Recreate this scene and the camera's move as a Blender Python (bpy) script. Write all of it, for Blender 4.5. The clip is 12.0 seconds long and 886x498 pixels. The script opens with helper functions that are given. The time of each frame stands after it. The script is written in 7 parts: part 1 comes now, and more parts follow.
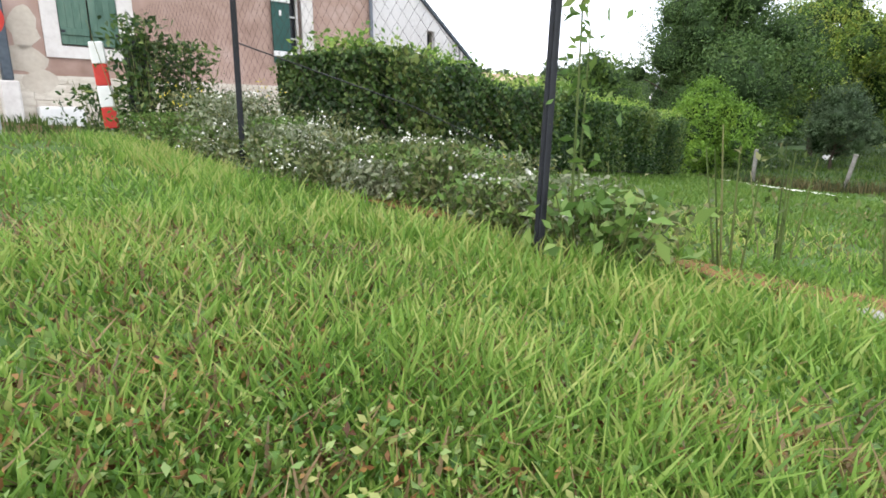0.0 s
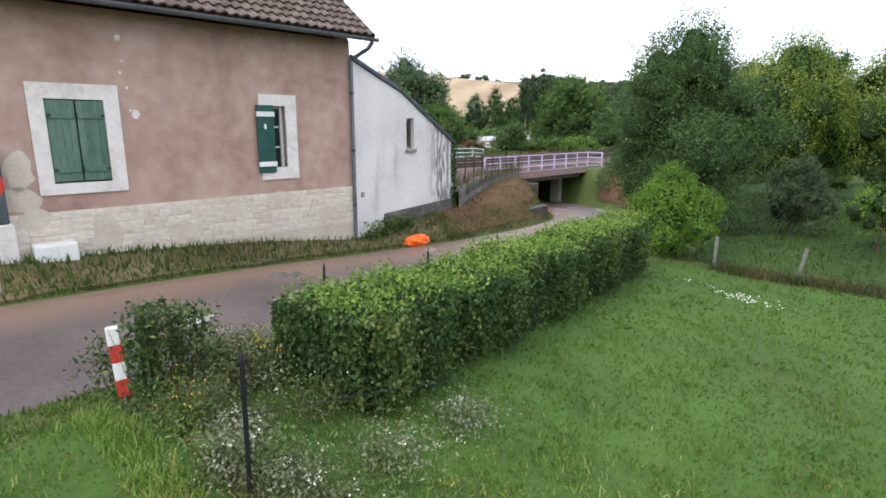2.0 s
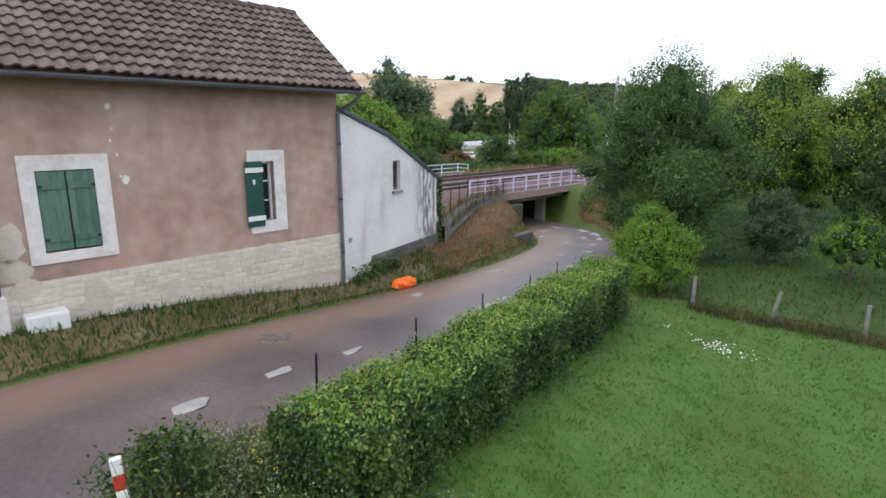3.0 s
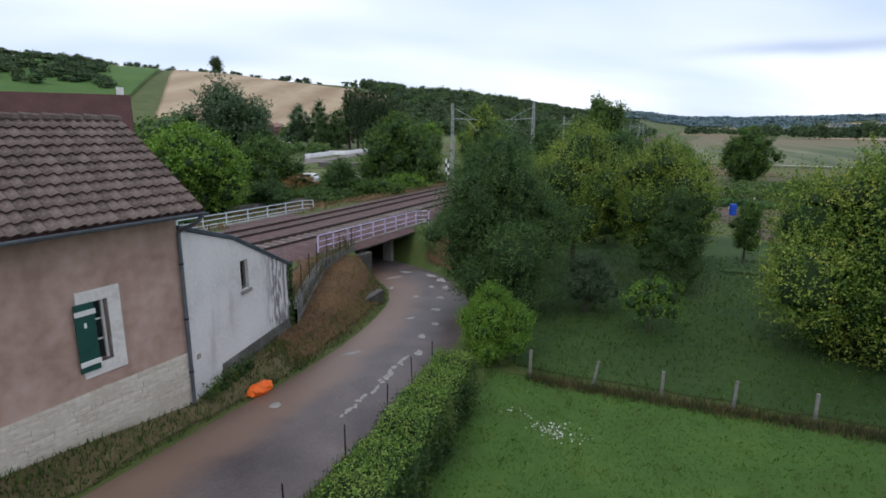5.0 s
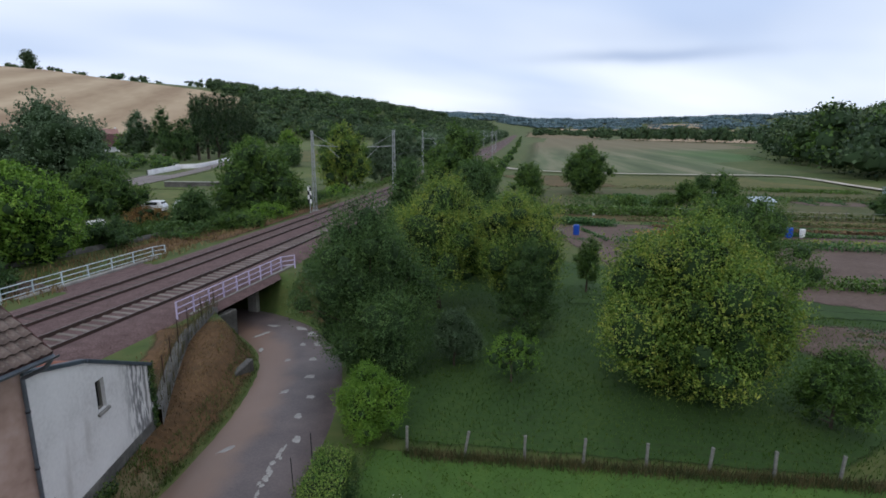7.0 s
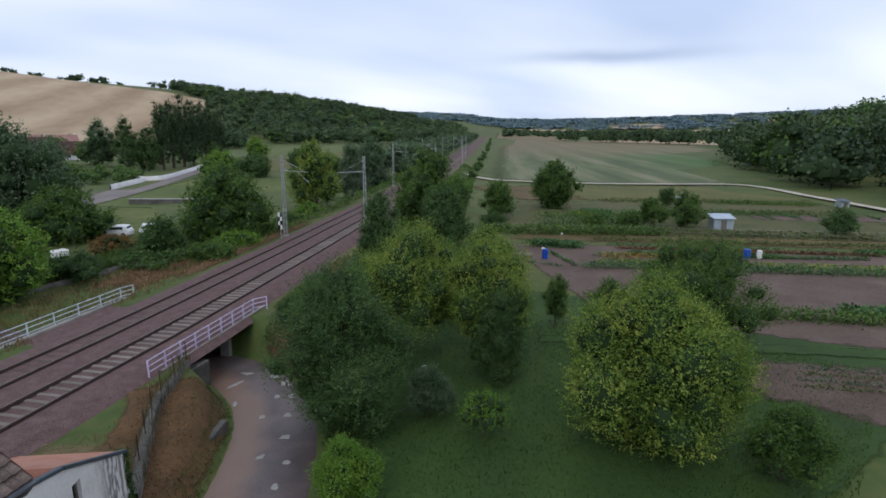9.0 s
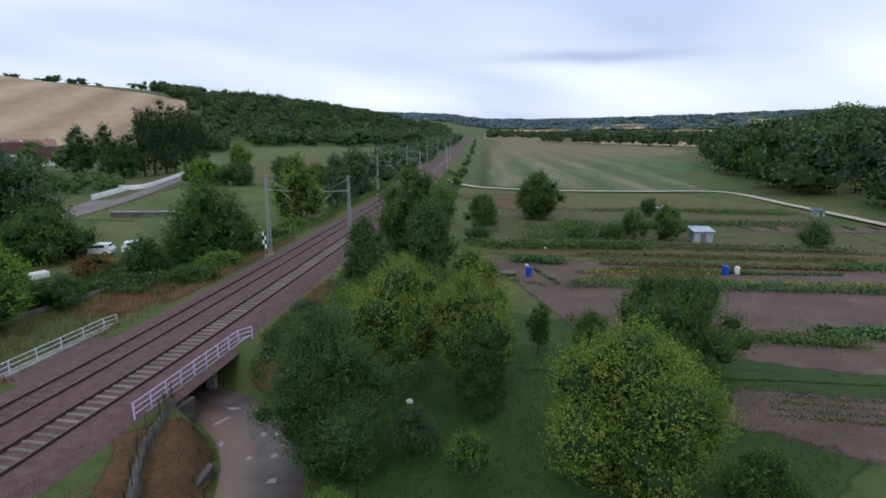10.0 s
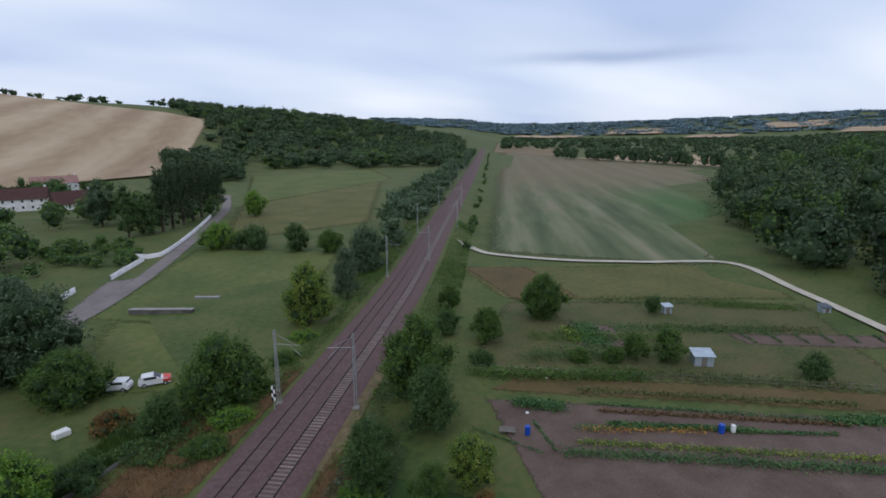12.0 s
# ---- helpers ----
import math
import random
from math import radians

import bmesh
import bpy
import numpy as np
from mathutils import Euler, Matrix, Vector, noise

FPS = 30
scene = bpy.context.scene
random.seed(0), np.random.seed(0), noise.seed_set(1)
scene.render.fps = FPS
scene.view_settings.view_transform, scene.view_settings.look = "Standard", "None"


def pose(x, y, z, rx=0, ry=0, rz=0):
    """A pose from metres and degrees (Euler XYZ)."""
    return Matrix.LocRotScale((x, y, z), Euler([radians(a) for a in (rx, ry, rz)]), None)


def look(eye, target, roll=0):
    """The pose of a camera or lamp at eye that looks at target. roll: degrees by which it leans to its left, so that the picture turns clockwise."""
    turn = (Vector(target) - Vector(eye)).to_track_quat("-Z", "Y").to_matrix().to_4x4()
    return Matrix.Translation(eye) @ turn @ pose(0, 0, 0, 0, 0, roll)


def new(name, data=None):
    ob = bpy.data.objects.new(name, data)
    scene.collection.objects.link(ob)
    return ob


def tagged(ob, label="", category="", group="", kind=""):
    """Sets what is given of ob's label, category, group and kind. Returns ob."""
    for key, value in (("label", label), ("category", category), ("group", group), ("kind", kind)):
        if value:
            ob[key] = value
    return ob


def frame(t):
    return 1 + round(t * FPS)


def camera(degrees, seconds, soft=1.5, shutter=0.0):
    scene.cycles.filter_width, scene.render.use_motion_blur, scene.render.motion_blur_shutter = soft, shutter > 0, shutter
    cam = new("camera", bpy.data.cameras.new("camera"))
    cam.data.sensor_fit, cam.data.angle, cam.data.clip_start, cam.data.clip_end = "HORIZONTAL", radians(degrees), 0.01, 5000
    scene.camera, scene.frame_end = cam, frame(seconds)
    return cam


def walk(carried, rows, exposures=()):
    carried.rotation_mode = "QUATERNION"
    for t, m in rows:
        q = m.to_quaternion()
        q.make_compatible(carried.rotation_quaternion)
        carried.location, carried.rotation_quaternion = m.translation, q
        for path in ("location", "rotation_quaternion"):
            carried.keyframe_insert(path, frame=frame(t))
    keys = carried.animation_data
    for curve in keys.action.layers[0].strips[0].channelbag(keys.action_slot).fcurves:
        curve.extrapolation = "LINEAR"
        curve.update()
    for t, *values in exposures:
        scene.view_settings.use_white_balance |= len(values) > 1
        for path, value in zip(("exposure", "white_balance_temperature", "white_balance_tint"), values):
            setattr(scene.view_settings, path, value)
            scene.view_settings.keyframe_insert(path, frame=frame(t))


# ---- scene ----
import functools
import itertools

cam = camera(77.6, 12.0, 1.7)
METRES, EYE, TILT, LEAN, TURN = 30.0, 0.35, -13.0, 0.0, 0.0
ROWS = [
    (0.0, 0.0, 0.0, 0.0, 0.0, 0.0, -0.0),
    (0.5, 0.0003, -0.0036, 0.0142, -0.04, 0.11, -0.03),
    (1.0, 0.001, -0.0087, 0.0322, -0.5, 0.25, -0.06),
    (1.5, 0.0011, -0.0142, 0.0506, -1.25, 0.37, 0.07),
    (2.0, 0.0008, -0.0194, 0.0682, -2.06, 0.41, 0.25),
    (2.5, 0.0006, -0.0243, 0.0862, -2.8, 0.45, 0.44),
    (4.5, -0.0038, -0.0429, 0.1661, -12.34, 0.29, 2.47),
    (5.0, -0.0047, -0.048, 0.1895, -19.29, -0.07, 3.97),
    (5.5, -0.0067, -0.054, 0.2117, -26.53, -0.66, 5.52),
    (6.0, -0.0085, -0.0601, 0.2334, -31.39, -1.19, 6.57),
    (6.5, -0.01, -0.0656, 0.2544, -32.31, -1.29, 6.77),
    (7.0, -0.0106, -0.0714, 0.2768, -33.23, -1.33, 6.97),
    (9.0, -0.0112, -0.0931, 0.3616, -36.21, -1.72, 7.7),
    (9.5, -0.011, -0.0985, 0.3829, -36.75, -1.81, 7.84),
    (10.0, -0.0097, -0.1098, 0.4249, -37.76, -1.94, 8.07),
    (10.5, -0.0015, -0.1194, 0.4693, -34.6, -1.5, 7.55),
    (11.0, 0.0182, -0.1539, 0.6325, -34.94, -1.52, 7.82),
    (11.5, 0.044, -0.1949, 0.8117, -35.52, -1.52, 8.07),
    (12.0, 0.0644, -0.2244, 0.9676, -36.17, -1.5, 8.35),
]
path = [(t, pose(0, 0, EYE, TILT, LEAN, TURN) @ pose(METRES * x, METRES * y, METRES * z, 90 + pitch, roll, yaw)) for t, x, y, z, yaw, pitch, roll in ROWS]
path.append((10.1, look((-0.134, -0.508, 14.362), (0.957, 1.114, 13.939), -0.1)))
path.sort(key=lambda row: row[0])
walk(cam, path, exposures=[(0.0, 1.4, 6750, 10), (1.0, 1.18, 6700, 10), (2.5, 0.9, 6500, 10), (4.5, 0.2, 6300, 9), (5.5, -0.12, 6180, 9), (7.0, -0.2, 6130, 9), (9.5, -0.2, 6100, 10), (12.0, -0.4, 5950, 11)])

# ---- daylight: overcast sky with a broad, weak sun ----
SUN_ELEVATION, SUN_TURN = radians(48), radians(235)
world = bpy.data.worlds.new("sky")
scene.world = world
world.use_nodes = True
wn, wl = world.node_tree.nodes, world.node_tree.links
wn.clear()
w_out, w_bg = wn.new("ShaderNodeOutputWorld"), wn.new("ShaderNodeBackground")
sky = wn.new("ShaderNodeTexSky")
sky.sky_type, sky.sun_disc, sky.sun_elevation, sky.sun_rotation = "NISHITA", False, SUN_ELEVATION, SUN_TURN
w_co, w_sep, w_comb = wn.new("ShaderNodeTexCoord"), wn.new("ShaderNodeSeparateXYZ"), wn.new("ShaderNodeCombineXYZ")
wl.new(w_co.outputs["Generated"], w_sep.inputs[0])


def wmath(op, a, b):
    n = wn.new("ShaderNodeMath")
    n.operation = op
    for i, v in enumerate((a, b)):
        if isinstance(v, (int, float)):
            n.inputs[i].default_value = v
        else:
            wl.new(v, n.inputs[i])
    return n.outputs[0]


# cloud sheet seen in perspective: direction divided by its height
w_h = wmath("ADD", wmath("MAXIMUM", w_sep.outputs[2], 0.0), 0.22)
wl.new(wmath("DIVIDE", w_sep.outputs[0], w_h), w_comb.inputs[0])
wl.new(wmath("DIVIDE", w_sep.outputs[1], w_h), w_comb.inputs[1])
w_noise = wn.new("ShaderNodeTexNoise")
w_noise.inputs["Scale"].default_value, w_noise.inputs["Detail"].default_value, w_noise.inputs["Roughness"].default_value = 0.8, 3.0, 0.4
w_map = wn.new("ShaderNodeMapping")
w_map.inputs["Location"].default_value = (1.3, 0.4, 0.0)
w_map.inputs["Rotation"].default_value = (0, 0, radians(35))
w_map.inputs["Scale"].default_value = (0.55, 1.0, 1.0)
wl.new(w_comb.outputs[0], w_map.inputs[0])
wl.new(w_map.outputs[0], w_noise.inputs["Vector"])
w_ramp = wn.new("ShaderNodeValToRGB")
w_ramp.color_ramp.elements[0].position, w_ramp.color_ramp.elements[0].color = 0.30, (0.66, 0.79, 1.08, 1)
w_ramp.color_ramp.elements[1].position, w_ramp.color_ramp.elements[1].color = 0.62, (1.26, 1.28, 1.34, 1)
wl.new(w_noise.outputs["Fac"], w_ramp.inputs[0])
# one long grey cloud bank low over the valley
w_az = wmath("ARCTAN2", w_sep.outputs[0], w_sep.outputs[1])
w_streak = wn.new("ShaderNodeTexNoise")
w_streak.inputs["Scale"].default_value, w_streak.inputs["Detail"].default_value = 6.0, 3.0
wl.new(w_co.outputs["Generated"], w_streak.inputs["Vector"])
w_up = wmath("ADD", w_sep.outputs[2], wmath("MULTIPLY", wmath("SUBTRACT", w_streak.outputs["Fac"], 0.5), 0.02))


def wbell(v, centre, width):
    return wmath("POWER", 0.3679, wmath("POWER", wmath("ABSOLUTE", wmath("DIVIDE", wmath("SUBTRACT", v, centre), width), 0.0), 2.0))


w_bank = wmath("ADD", wmath("MULTIPLY", wmath("MULTIPLY", wbell(w_up, 0.118, 0.011), wbell(w_az, 0.93, 0.17)), 0.62), wmath("MULTIPLY", wmath("MULTIPLY", wbell(w_up, 0.15, 0.03), wbell(w_az, 0.95, 0.3)), 0.22))
w_dark = wn.new("ShaderNodeMix")
w_dark.data_type = "RGBA"
w_dark.inputs[7].default_value = (0.42, 0.52, 0.78, 1)
wl.new(w_bank, w_dark.inputs[0])
wl.new(w_ramp.outputs[0], w_dark.inputs[6])
w_mix, w_scale = wn.new("ShaderNodeMix"), wn.new("ShaderNodeVectorMath")
w_mix.data_type = "RGBA"
w_scale.operation = "SCALE"
w_scale.inputs["Scale"].default_value = 0.1
wl.new(sky.outputs[0], w_scale.inputs[0])
w_mix.inputs[0].default_value = 0.85
wl.new(w_scale.outputs[0], w_mix.inputs[6])
wl.new(w_dark.outputs[2], w_mix.inputs[7])
wl.new(w_mix.outputs[2], w_bg.inputs["Color"])
w_bg.inputs["Strength"].default_value = 1.0
wl.new(w_bg.outputs[0], w_out.inputs[0])

sun = new("sun", bpy.data.lights.new("sun", "SUN"))
sun.data.energy, sun.data.angle, sun.data.color = 0.9, radians(14), (1.0, 0.96, 0.9)
sun.matrix_world = look((0, 0, 60), (60 * math.cos(radians(48)) * 0.8, 60 * math.cos(radians(48)) * 0.6, 60 - 60 * math.sin(radians(48))))

# ---- materials ----


def surf(name, colours, scale=1.0, rough=0.8, bump=0.0, metal=0.0, fine=8.0, mixfine=0.35, piece=0.0, stretch=(1, 1, 1), island=False, turn=0.0, stripes=None):
    """A procedural surface: a ramp of colours over broad noise, a finer noise on top, relief, and variation from piece to piece."""
    m = bpy.data.materials.new(name)
    m.use_nodes = True
    n, l = m.node_tree.nodes, m.node_tree.links
    bsdf = n["Principled BSDF"]
    bsdf.inputs["Roughness"].default_value, bsdf.inputs["Metallic"].default_value = rough, metal
    bsdf.inputs["Specular IOR Level"].default_value = 0.3
    co, mp = n.new("ShaderNodeTexCoord"), n.new("ShaderNodeMapping")
    mp.inputs["Scale"].default_value = stretch
    first = n.new("ShaderNodeMapping")
    first.inputs["Rotation"].default_value = (0, 0, radians(turn))
    l.new(co.outputs["Object"], first.inputs[0])
    l.new(first.outputs[0], mp.inputs[0])
    broad, small = n.new("ShaderNodeTexNoise"), n.new("ShaderNodeTexNoise")
    broad.inputs["Scale"].default_value, broad.inputs["Detail"].default_value = scale, 5.0
    small.inputs["Scale"].default_value, small.inputs["Detail"].default_value = scale * fine, 4.0
    for t in (broad, small):
        l.new(mp.outputs[0], t.inputs["Vector"])
    mix = n.new("ShaderNodeMath")
    mix.operation = "MULTIPLY_ADD"
    mix.inputs[1].default_value = mixfine
    l.new(small.outputs["Fac"], mix.inputs[0])
    hold = n.new("ShaderNodeMath")
    hold.operation = "MULTIPLY"
    hold.inputs[1].default_value = 1.0 - mixfine
    src = broad.outputs["Fac"]
    if stripes:
        wave = n.new("ShaderNodeTexWave")
        wave.inputs["Scale"].default_value, wave.inputs["Distortion"].default_value, wave.inputs["Detail"].default_value = stripes, 0.8, 1.0
        wave.inputs["Detail Scale"].default_value = 0.6
        l.new(mp.outputs[0], wave.inputs["Vector"])
        av = n.new("ShaderNodeMath")
        av.operation = "MULTIPLY_ADD"
        av.inputs[1].default_value = 0.35
        l.new(wave.outputs["Fac"], av.inputs[0])
        dim = n.new("ShaderNodeMath")
        dim.operation = "MULTIPLY"
        dim.inputs[1].default_value = 0.65
        l.new(src, dim.inputs[0])
        l.new(dim.outputs[0], av.inputs[2])
        src = av.outputs[0]
    l.new(src, hold.inputs[0])
    l.new(hold.outputs[0], mix.inputs[2])
    val = mix.outputs[0]
    if piece or island:
        rnd = n.new("ShaderNodeNewGeometry").outputs["Random Per Island"] if island else n.new("ShaderNodeObjectInfo").outputs["Random"]
        add = n.new("ShaderNodeMath")
        add.operation = "MULTIPLY_ADD"
        add.inputs[1].default_value = piece
        l.new(rnd, add.inputs[0])
        sub = n.new("ShaderNodeMath")
        sub.operation = "SUBTRACT"
        sub.inputs[1].default_value = piece / 2
        l.new(val, sub.inputs[0])
        l.new(sub.outputs[0], add.inputs[2])
        val = add.outputs[0]
    ramp = n.new("ShaderNodeValToRGB")
    while len(ramp.color_ramp.elements) < len(colours):
        ramp.color_ramp.elements.new(0.5)
    for i, c in enumerate(colours):
        e = ramp.color_ramp.elements[i]
        e.position = 0.30 + 0.40 * i / max(1, len(colours) - 1)
        e.color = (*c, 1)
    l.new(val, ramp.inputs[0])
    l.new(ramp.outputs[0], bsdf.inputs["Base Color"])
    if bump:
        b = n.new("ShaderNodeBump")
        b.inputs["Strength"].default_value, b.inputs["Distance"].default_value = min(1.0, bump * 10), bump
        l.new(small.outputs["Fac"], b.inputs["Height"])
        l.new(b.outputs[0], bsdf.inputs["Normal"])
    return m


def leafy(name, colours, piece=0.45, through_light=0.25, scale=0.6):
    """Foliage: colour from leaf to leaf and from clump to clump, with some light passing through."""
    m = surf(name, colours, scale, 0.55, 0.0, 0.0, 4.0, 0.3, piece, island=True)
    n, l = m.node_tree.nodes, m.node_tree.links
    bsdf, out = n["Principled BSDF"], n["Material Output"]
    tr, mx = n.new("ShaderNodeBsdfTranslucent"), n.new("ShaderNodeMixShader")
    mx.inputs[0].default_value = through_light
    l.new(bsdf.inputs["Base Color"].links[0].from_socket, tr.inputs["Color"])
    l.new(bsdf.outputs[0], mx.inputs[1])
    l.new(tr.outputs[0], mx.inputs[2])
    l.new(mx.outputs[0], out.inputs["Surface"])
    return m


M = {}
M["meadow"] = surf("meadow", [(0.030, 0.050, 0.011), (0.055, 0.083, 0.018), (0.085, 0.098, 0.028), (0.11, 0.098, 0.038)], 0.09, 0.9, 0.03, fine=11, mixfine=0.45)
M["lawn"] = surf("lawn", [(0.04, 0.068, 0.013), (0.045, 0.098, 0.015), (0.072, 0.122, 0.02)], 0.5, 0.9, 0.03, fine=16)
M["orchard_grass"] = surf("orchard_grass", [(0.018, 0.038, 0.008), (0.026, 0.058, 0.010), (0.046, 0.080, 0.014)], 0.35, 0.9, 0.04, fine=12, mixfine=0.5)
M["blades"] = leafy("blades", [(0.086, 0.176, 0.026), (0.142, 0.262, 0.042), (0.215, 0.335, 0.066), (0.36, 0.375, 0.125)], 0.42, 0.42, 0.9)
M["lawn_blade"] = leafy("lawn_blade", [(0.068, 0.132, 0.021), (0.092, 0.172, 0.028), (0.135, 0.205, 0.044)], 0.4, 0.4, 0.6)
M["clover"] = leafy("clover", [(0.07, 0.14, 0.03), (0.12, 0.21, 0.045), (0.20, 0.27, 0.075)], 0.4, 0.3)
M["asphalt"] = surf("asphalt", [(0.048, 0.039, 0.040), (0.080, 0.063, 0.063), (0.115, 0.090, 0.087), (0.155, 0.127, 0.121)], 0.55, 0.45, 0.0025, fine=26, mixfine=0.3)
M["patch"] = surf("patch", [(0.20, 0.19, 0.18), (0.34, 0.33, 0.31)], 3.0, 0.7, 0.006)
M["concrete"] = surf("concrete", [(0.16, 0.15, 0.14), (0.26, 0.25, 0.23), (0.34, 0.33, 0.30)], 1.2, 0.85, 0.01)
M["dark_concrete"] = surf("dark_concrete", [(0.05, 0.048, 0.045), (0.10, 0.095, 0.088), (0.2, 0.19, 0.17)], 0.9, 0.9, 0.02)
M["render_pink"] = surf("render_pink", [(0.26, 0.168, 0.134), (0.395, 0.272, 0.224), (0.49, 0.37, 0.322)], 0.8, 0.9, 0.008, fine=5, mixfine=0.4)
M["render_white"] = surf("render_white", [(0.50, 0.48, 0.49), (0.66, 0.65, 0.66), (0.74, 0.73, 0.74)], 0.7, 0.9, 0.006, fine=14)
M["limewash_stone"] = surf("limewash_stone", [(0.42, 0.36, 0.29), (0.56, 0.51, 0.43), (0.68, 0.63, 0.55)], 2.2, 0.9, 0.02, piece=0.16)
M["chimney_render"] = surf("chimney_render", [(0.14, 0.115, 0.10), (0.26, 0.225, 0.20), (0.36, 0.32, 0.29)], 2.0, 0.95, 0.02)
M["mortar"] = surf("mortar", [(0.42, 0.36, 0.29), (0.58, 0.53, 0.45)], 2.0, 0.95, 0.01)
M["trim_stone"] = surf("trim_stone", [(0.50, 0.47, 0.44), (0.66, 0.63, 0.60), (0.74, 0.72, 0.69)], 1.5, 0.85, 0.006)
M["shutter_faded"] = surf("shutter_faded", [(0.047, 0.101, 0.074), (0.081, 0.155, 0.115), (0.135, 0.216, 0.162)], 2.5, 0.6, 0.004, stretch=(1, 1, 0.25), piece=0.1)
M["shutter_green"] = surf("shutter_green", [(0.012, 0.055, 0.045), (0.02, 0.085, 0.07)], 3.0, 0.45, 0.002)
M["white_paint"] = surf("white_paint", [(0.62, 0.62, 0.60), (0.78, 0.78, 0.77)], 2.0, 0.5)
M["dark_void"] = surf("dark_void", [(0.01, 0.012, 0.014), (0.02, 0.022, 0.026)], 1.0, 0.3)
M["roof_tile"] = surf("roof_tile", [(0.058, 0.042, 0.036), (0.112, 0.082, 0.070), (0.178, 0.140, 0.122)], 0.9, 0.85, 0.012, piece=0.22, fine=10, mixfine=0.5)
M["red_tile"] = surf("red_tile", [(0.25, 0.09, 0.055), (0.36, 0.15, 0.10), (0.42, 0.22, 0.16)], 1.6, 0.9, 0.01, piece=0.25)
M["rose_tile"] = surf("rose_tile", [(0.22, 0.12, 0.105), (0.31, 0.185, 0.165)], 0.5, 0.9, 0.02)
M["dark_tile"] = surf("dark_tile", [(0.05, 0.024, 0.022), (0.085, 0.042, 0.038)], 0.6, 0.9, 0.03)
M["zinc"] = surf("zinc", [(0.10, 0.11, 0.13), (0.20, 0.22, 0.25)], 2.0, 0.5, 0.0, 0.6)
M["blue_steel"] = surf("blue_steel", [(0.05, 0.065, 0.08), (0.11, 0.135, 0.16)], 2.0, 0.5, 0.0, 0.4)
M["black_metal"] = surf("black_metal", [(0.009, 0.010, 0.014), (0.02, 0.022, 0.028)], 8.0, 0.5)
M["brick_orange"] = surf("brick_orange", [(0.42, 0.13, 0.06), (0.55, 0.2, 0.1)], 4.0, 0.85)
M["bark"] = surf("bark", [(0.035, 0.028, 0.02), (0.075, 0.06, 0.045), (0.13, 0.11, 0.09)], 3.0, 0.95, 0.03, stretch=(1, 1, 0.25))
M["dead_wood"] = surf("dead_wood", [(0.10, 0.09, 0.075), (0.2, 0.185, 0.16)], 6.0, 0.9, 0.01, stretch=(1, 1, 0.2))
M["red_paint"] = surf("red_paint", [(0.42, 0.025, 0.02), (0.55, 0.05, 0.035)], 4.0, 0.5)
M["orange_net"] = surf("orange_net", [(0.75, 0.10, 0.01), (0.95, 0.2, 0.03)], 6.0, 0.6)
M["ballast"] = surf("ballast", [(0.048, 0.029, 0.027), (0.107, 0.067, 0.064), (0.174, 0.116, 0.110)], 2.2, 0.95, 0.05, fine=7, mixfine=0.6)
M["sleeper_light"] = surf("sleeper_light", [(0.135, 0.115, 0.10), (0.235, 0.208, 0.185)], 2.0, 0.85, 0.01, piece=0.4)
M["sleeper_dark"] = surf("sleeper_dark", [(0.06, 0.045, 0.038), (0.13, 0.10, 0.088)], 2.0, 0.9, 0.01, piece=0.3)
M["rail_rust"] = surf("rail_rust", [(0.022, 0.012, 0.010), (0.05, 0.028, 0.021)], 3.0, 0.7, 0.0, 0.2)
M["rail_top"] = surf("rail_top", [(0.10, 0.08, 0.075), (0.17, 0.145, 0.135)], 2.0, 0.4, 0.0, 0.7)
M["rail_lilac"] = surf("rail_lilac", [(0.48, 0.40, 0.62), (0.62, 0.56, 0.74)], 1.5, 0.5)
M["rail_pale"] = surf("rail_pale", [(0.42, 0.50, 0.55), (0.58, 0.64, 0.68)], 1.5, 0.5)
M["galvanised"] = surf("galvanised", [(0.28, 0.29, 0.30), (0.45, 0.46, 0.47)], 3.0, 0.5, 0.0, 0.4)
M["dry_grass"] = surf("dry_grass", [(0.06, 0.055, 0.022), (0.12, 0.095, 0.045), (0.19, 0.155, 0.09)], 0.9, 0.95, 0.04, fine=12)
M["rust_scrub"] = surf("rust_scrub", [(0.042, 0.030, 0.013), (0.098, 0.054, 0.024), (0.155, 0.092, 0.042)], 0.5, 0.95, 0.06, fine=10, mixfine=0.5)
M["soil"] = surf("soil", [(0.068, 0.045, 0.036), (0.106, 0.074, 0.060), (0.145, 0.107, 0.09)], 0.35, 0.95, 0.05, fine=14, mixfine=0.45)
M["chalk_path"] = surf("chalk_path", [(0.36, 0.32, 0.26), (0.52, 0.48, 0.40)], 0.6, 0.95, 0.02)
M["stubble"] = surf("stubble", [(0.24, 0.165, 0.10), (0.33, 0.245, 0.155), (0.42, 0.325, 0.215)], 0.012, 0.95, 0.0, fine=10, stretch=(1, 0.2, 1), turn=20, stripes=0.006)
M["green_field"] = surf("green_field", [(0.042, 0.096, 0.017), (0.072, 0.138, 0.027)], 0.02, 0.95)
M["crop_field"] = surf("crop_field", [(0.048, 0.070, 0.028), (0.098, 0.118, 0.054), (0.195, 0.185, 0.115)], 0.03, 0.95, 0.0, fine=9, stretch=(1, 0.10, 1), turn=42.2, stripes=0.019, mixfine=0.5)
M["brown_field"] = surf("brown_field", [(0.13, 0.10, 0.05), (0.2, 0.15, 0.085)], 0.02, 0.95)
M["pasture"] = surf("pasture", [(0.045, 0.075, 0.016), (0.084, 0.107, 0.026), (0.142, 0.142, 0.044)], 0.06, 0.95, 0.0, fine=12, mixfine=0.45)
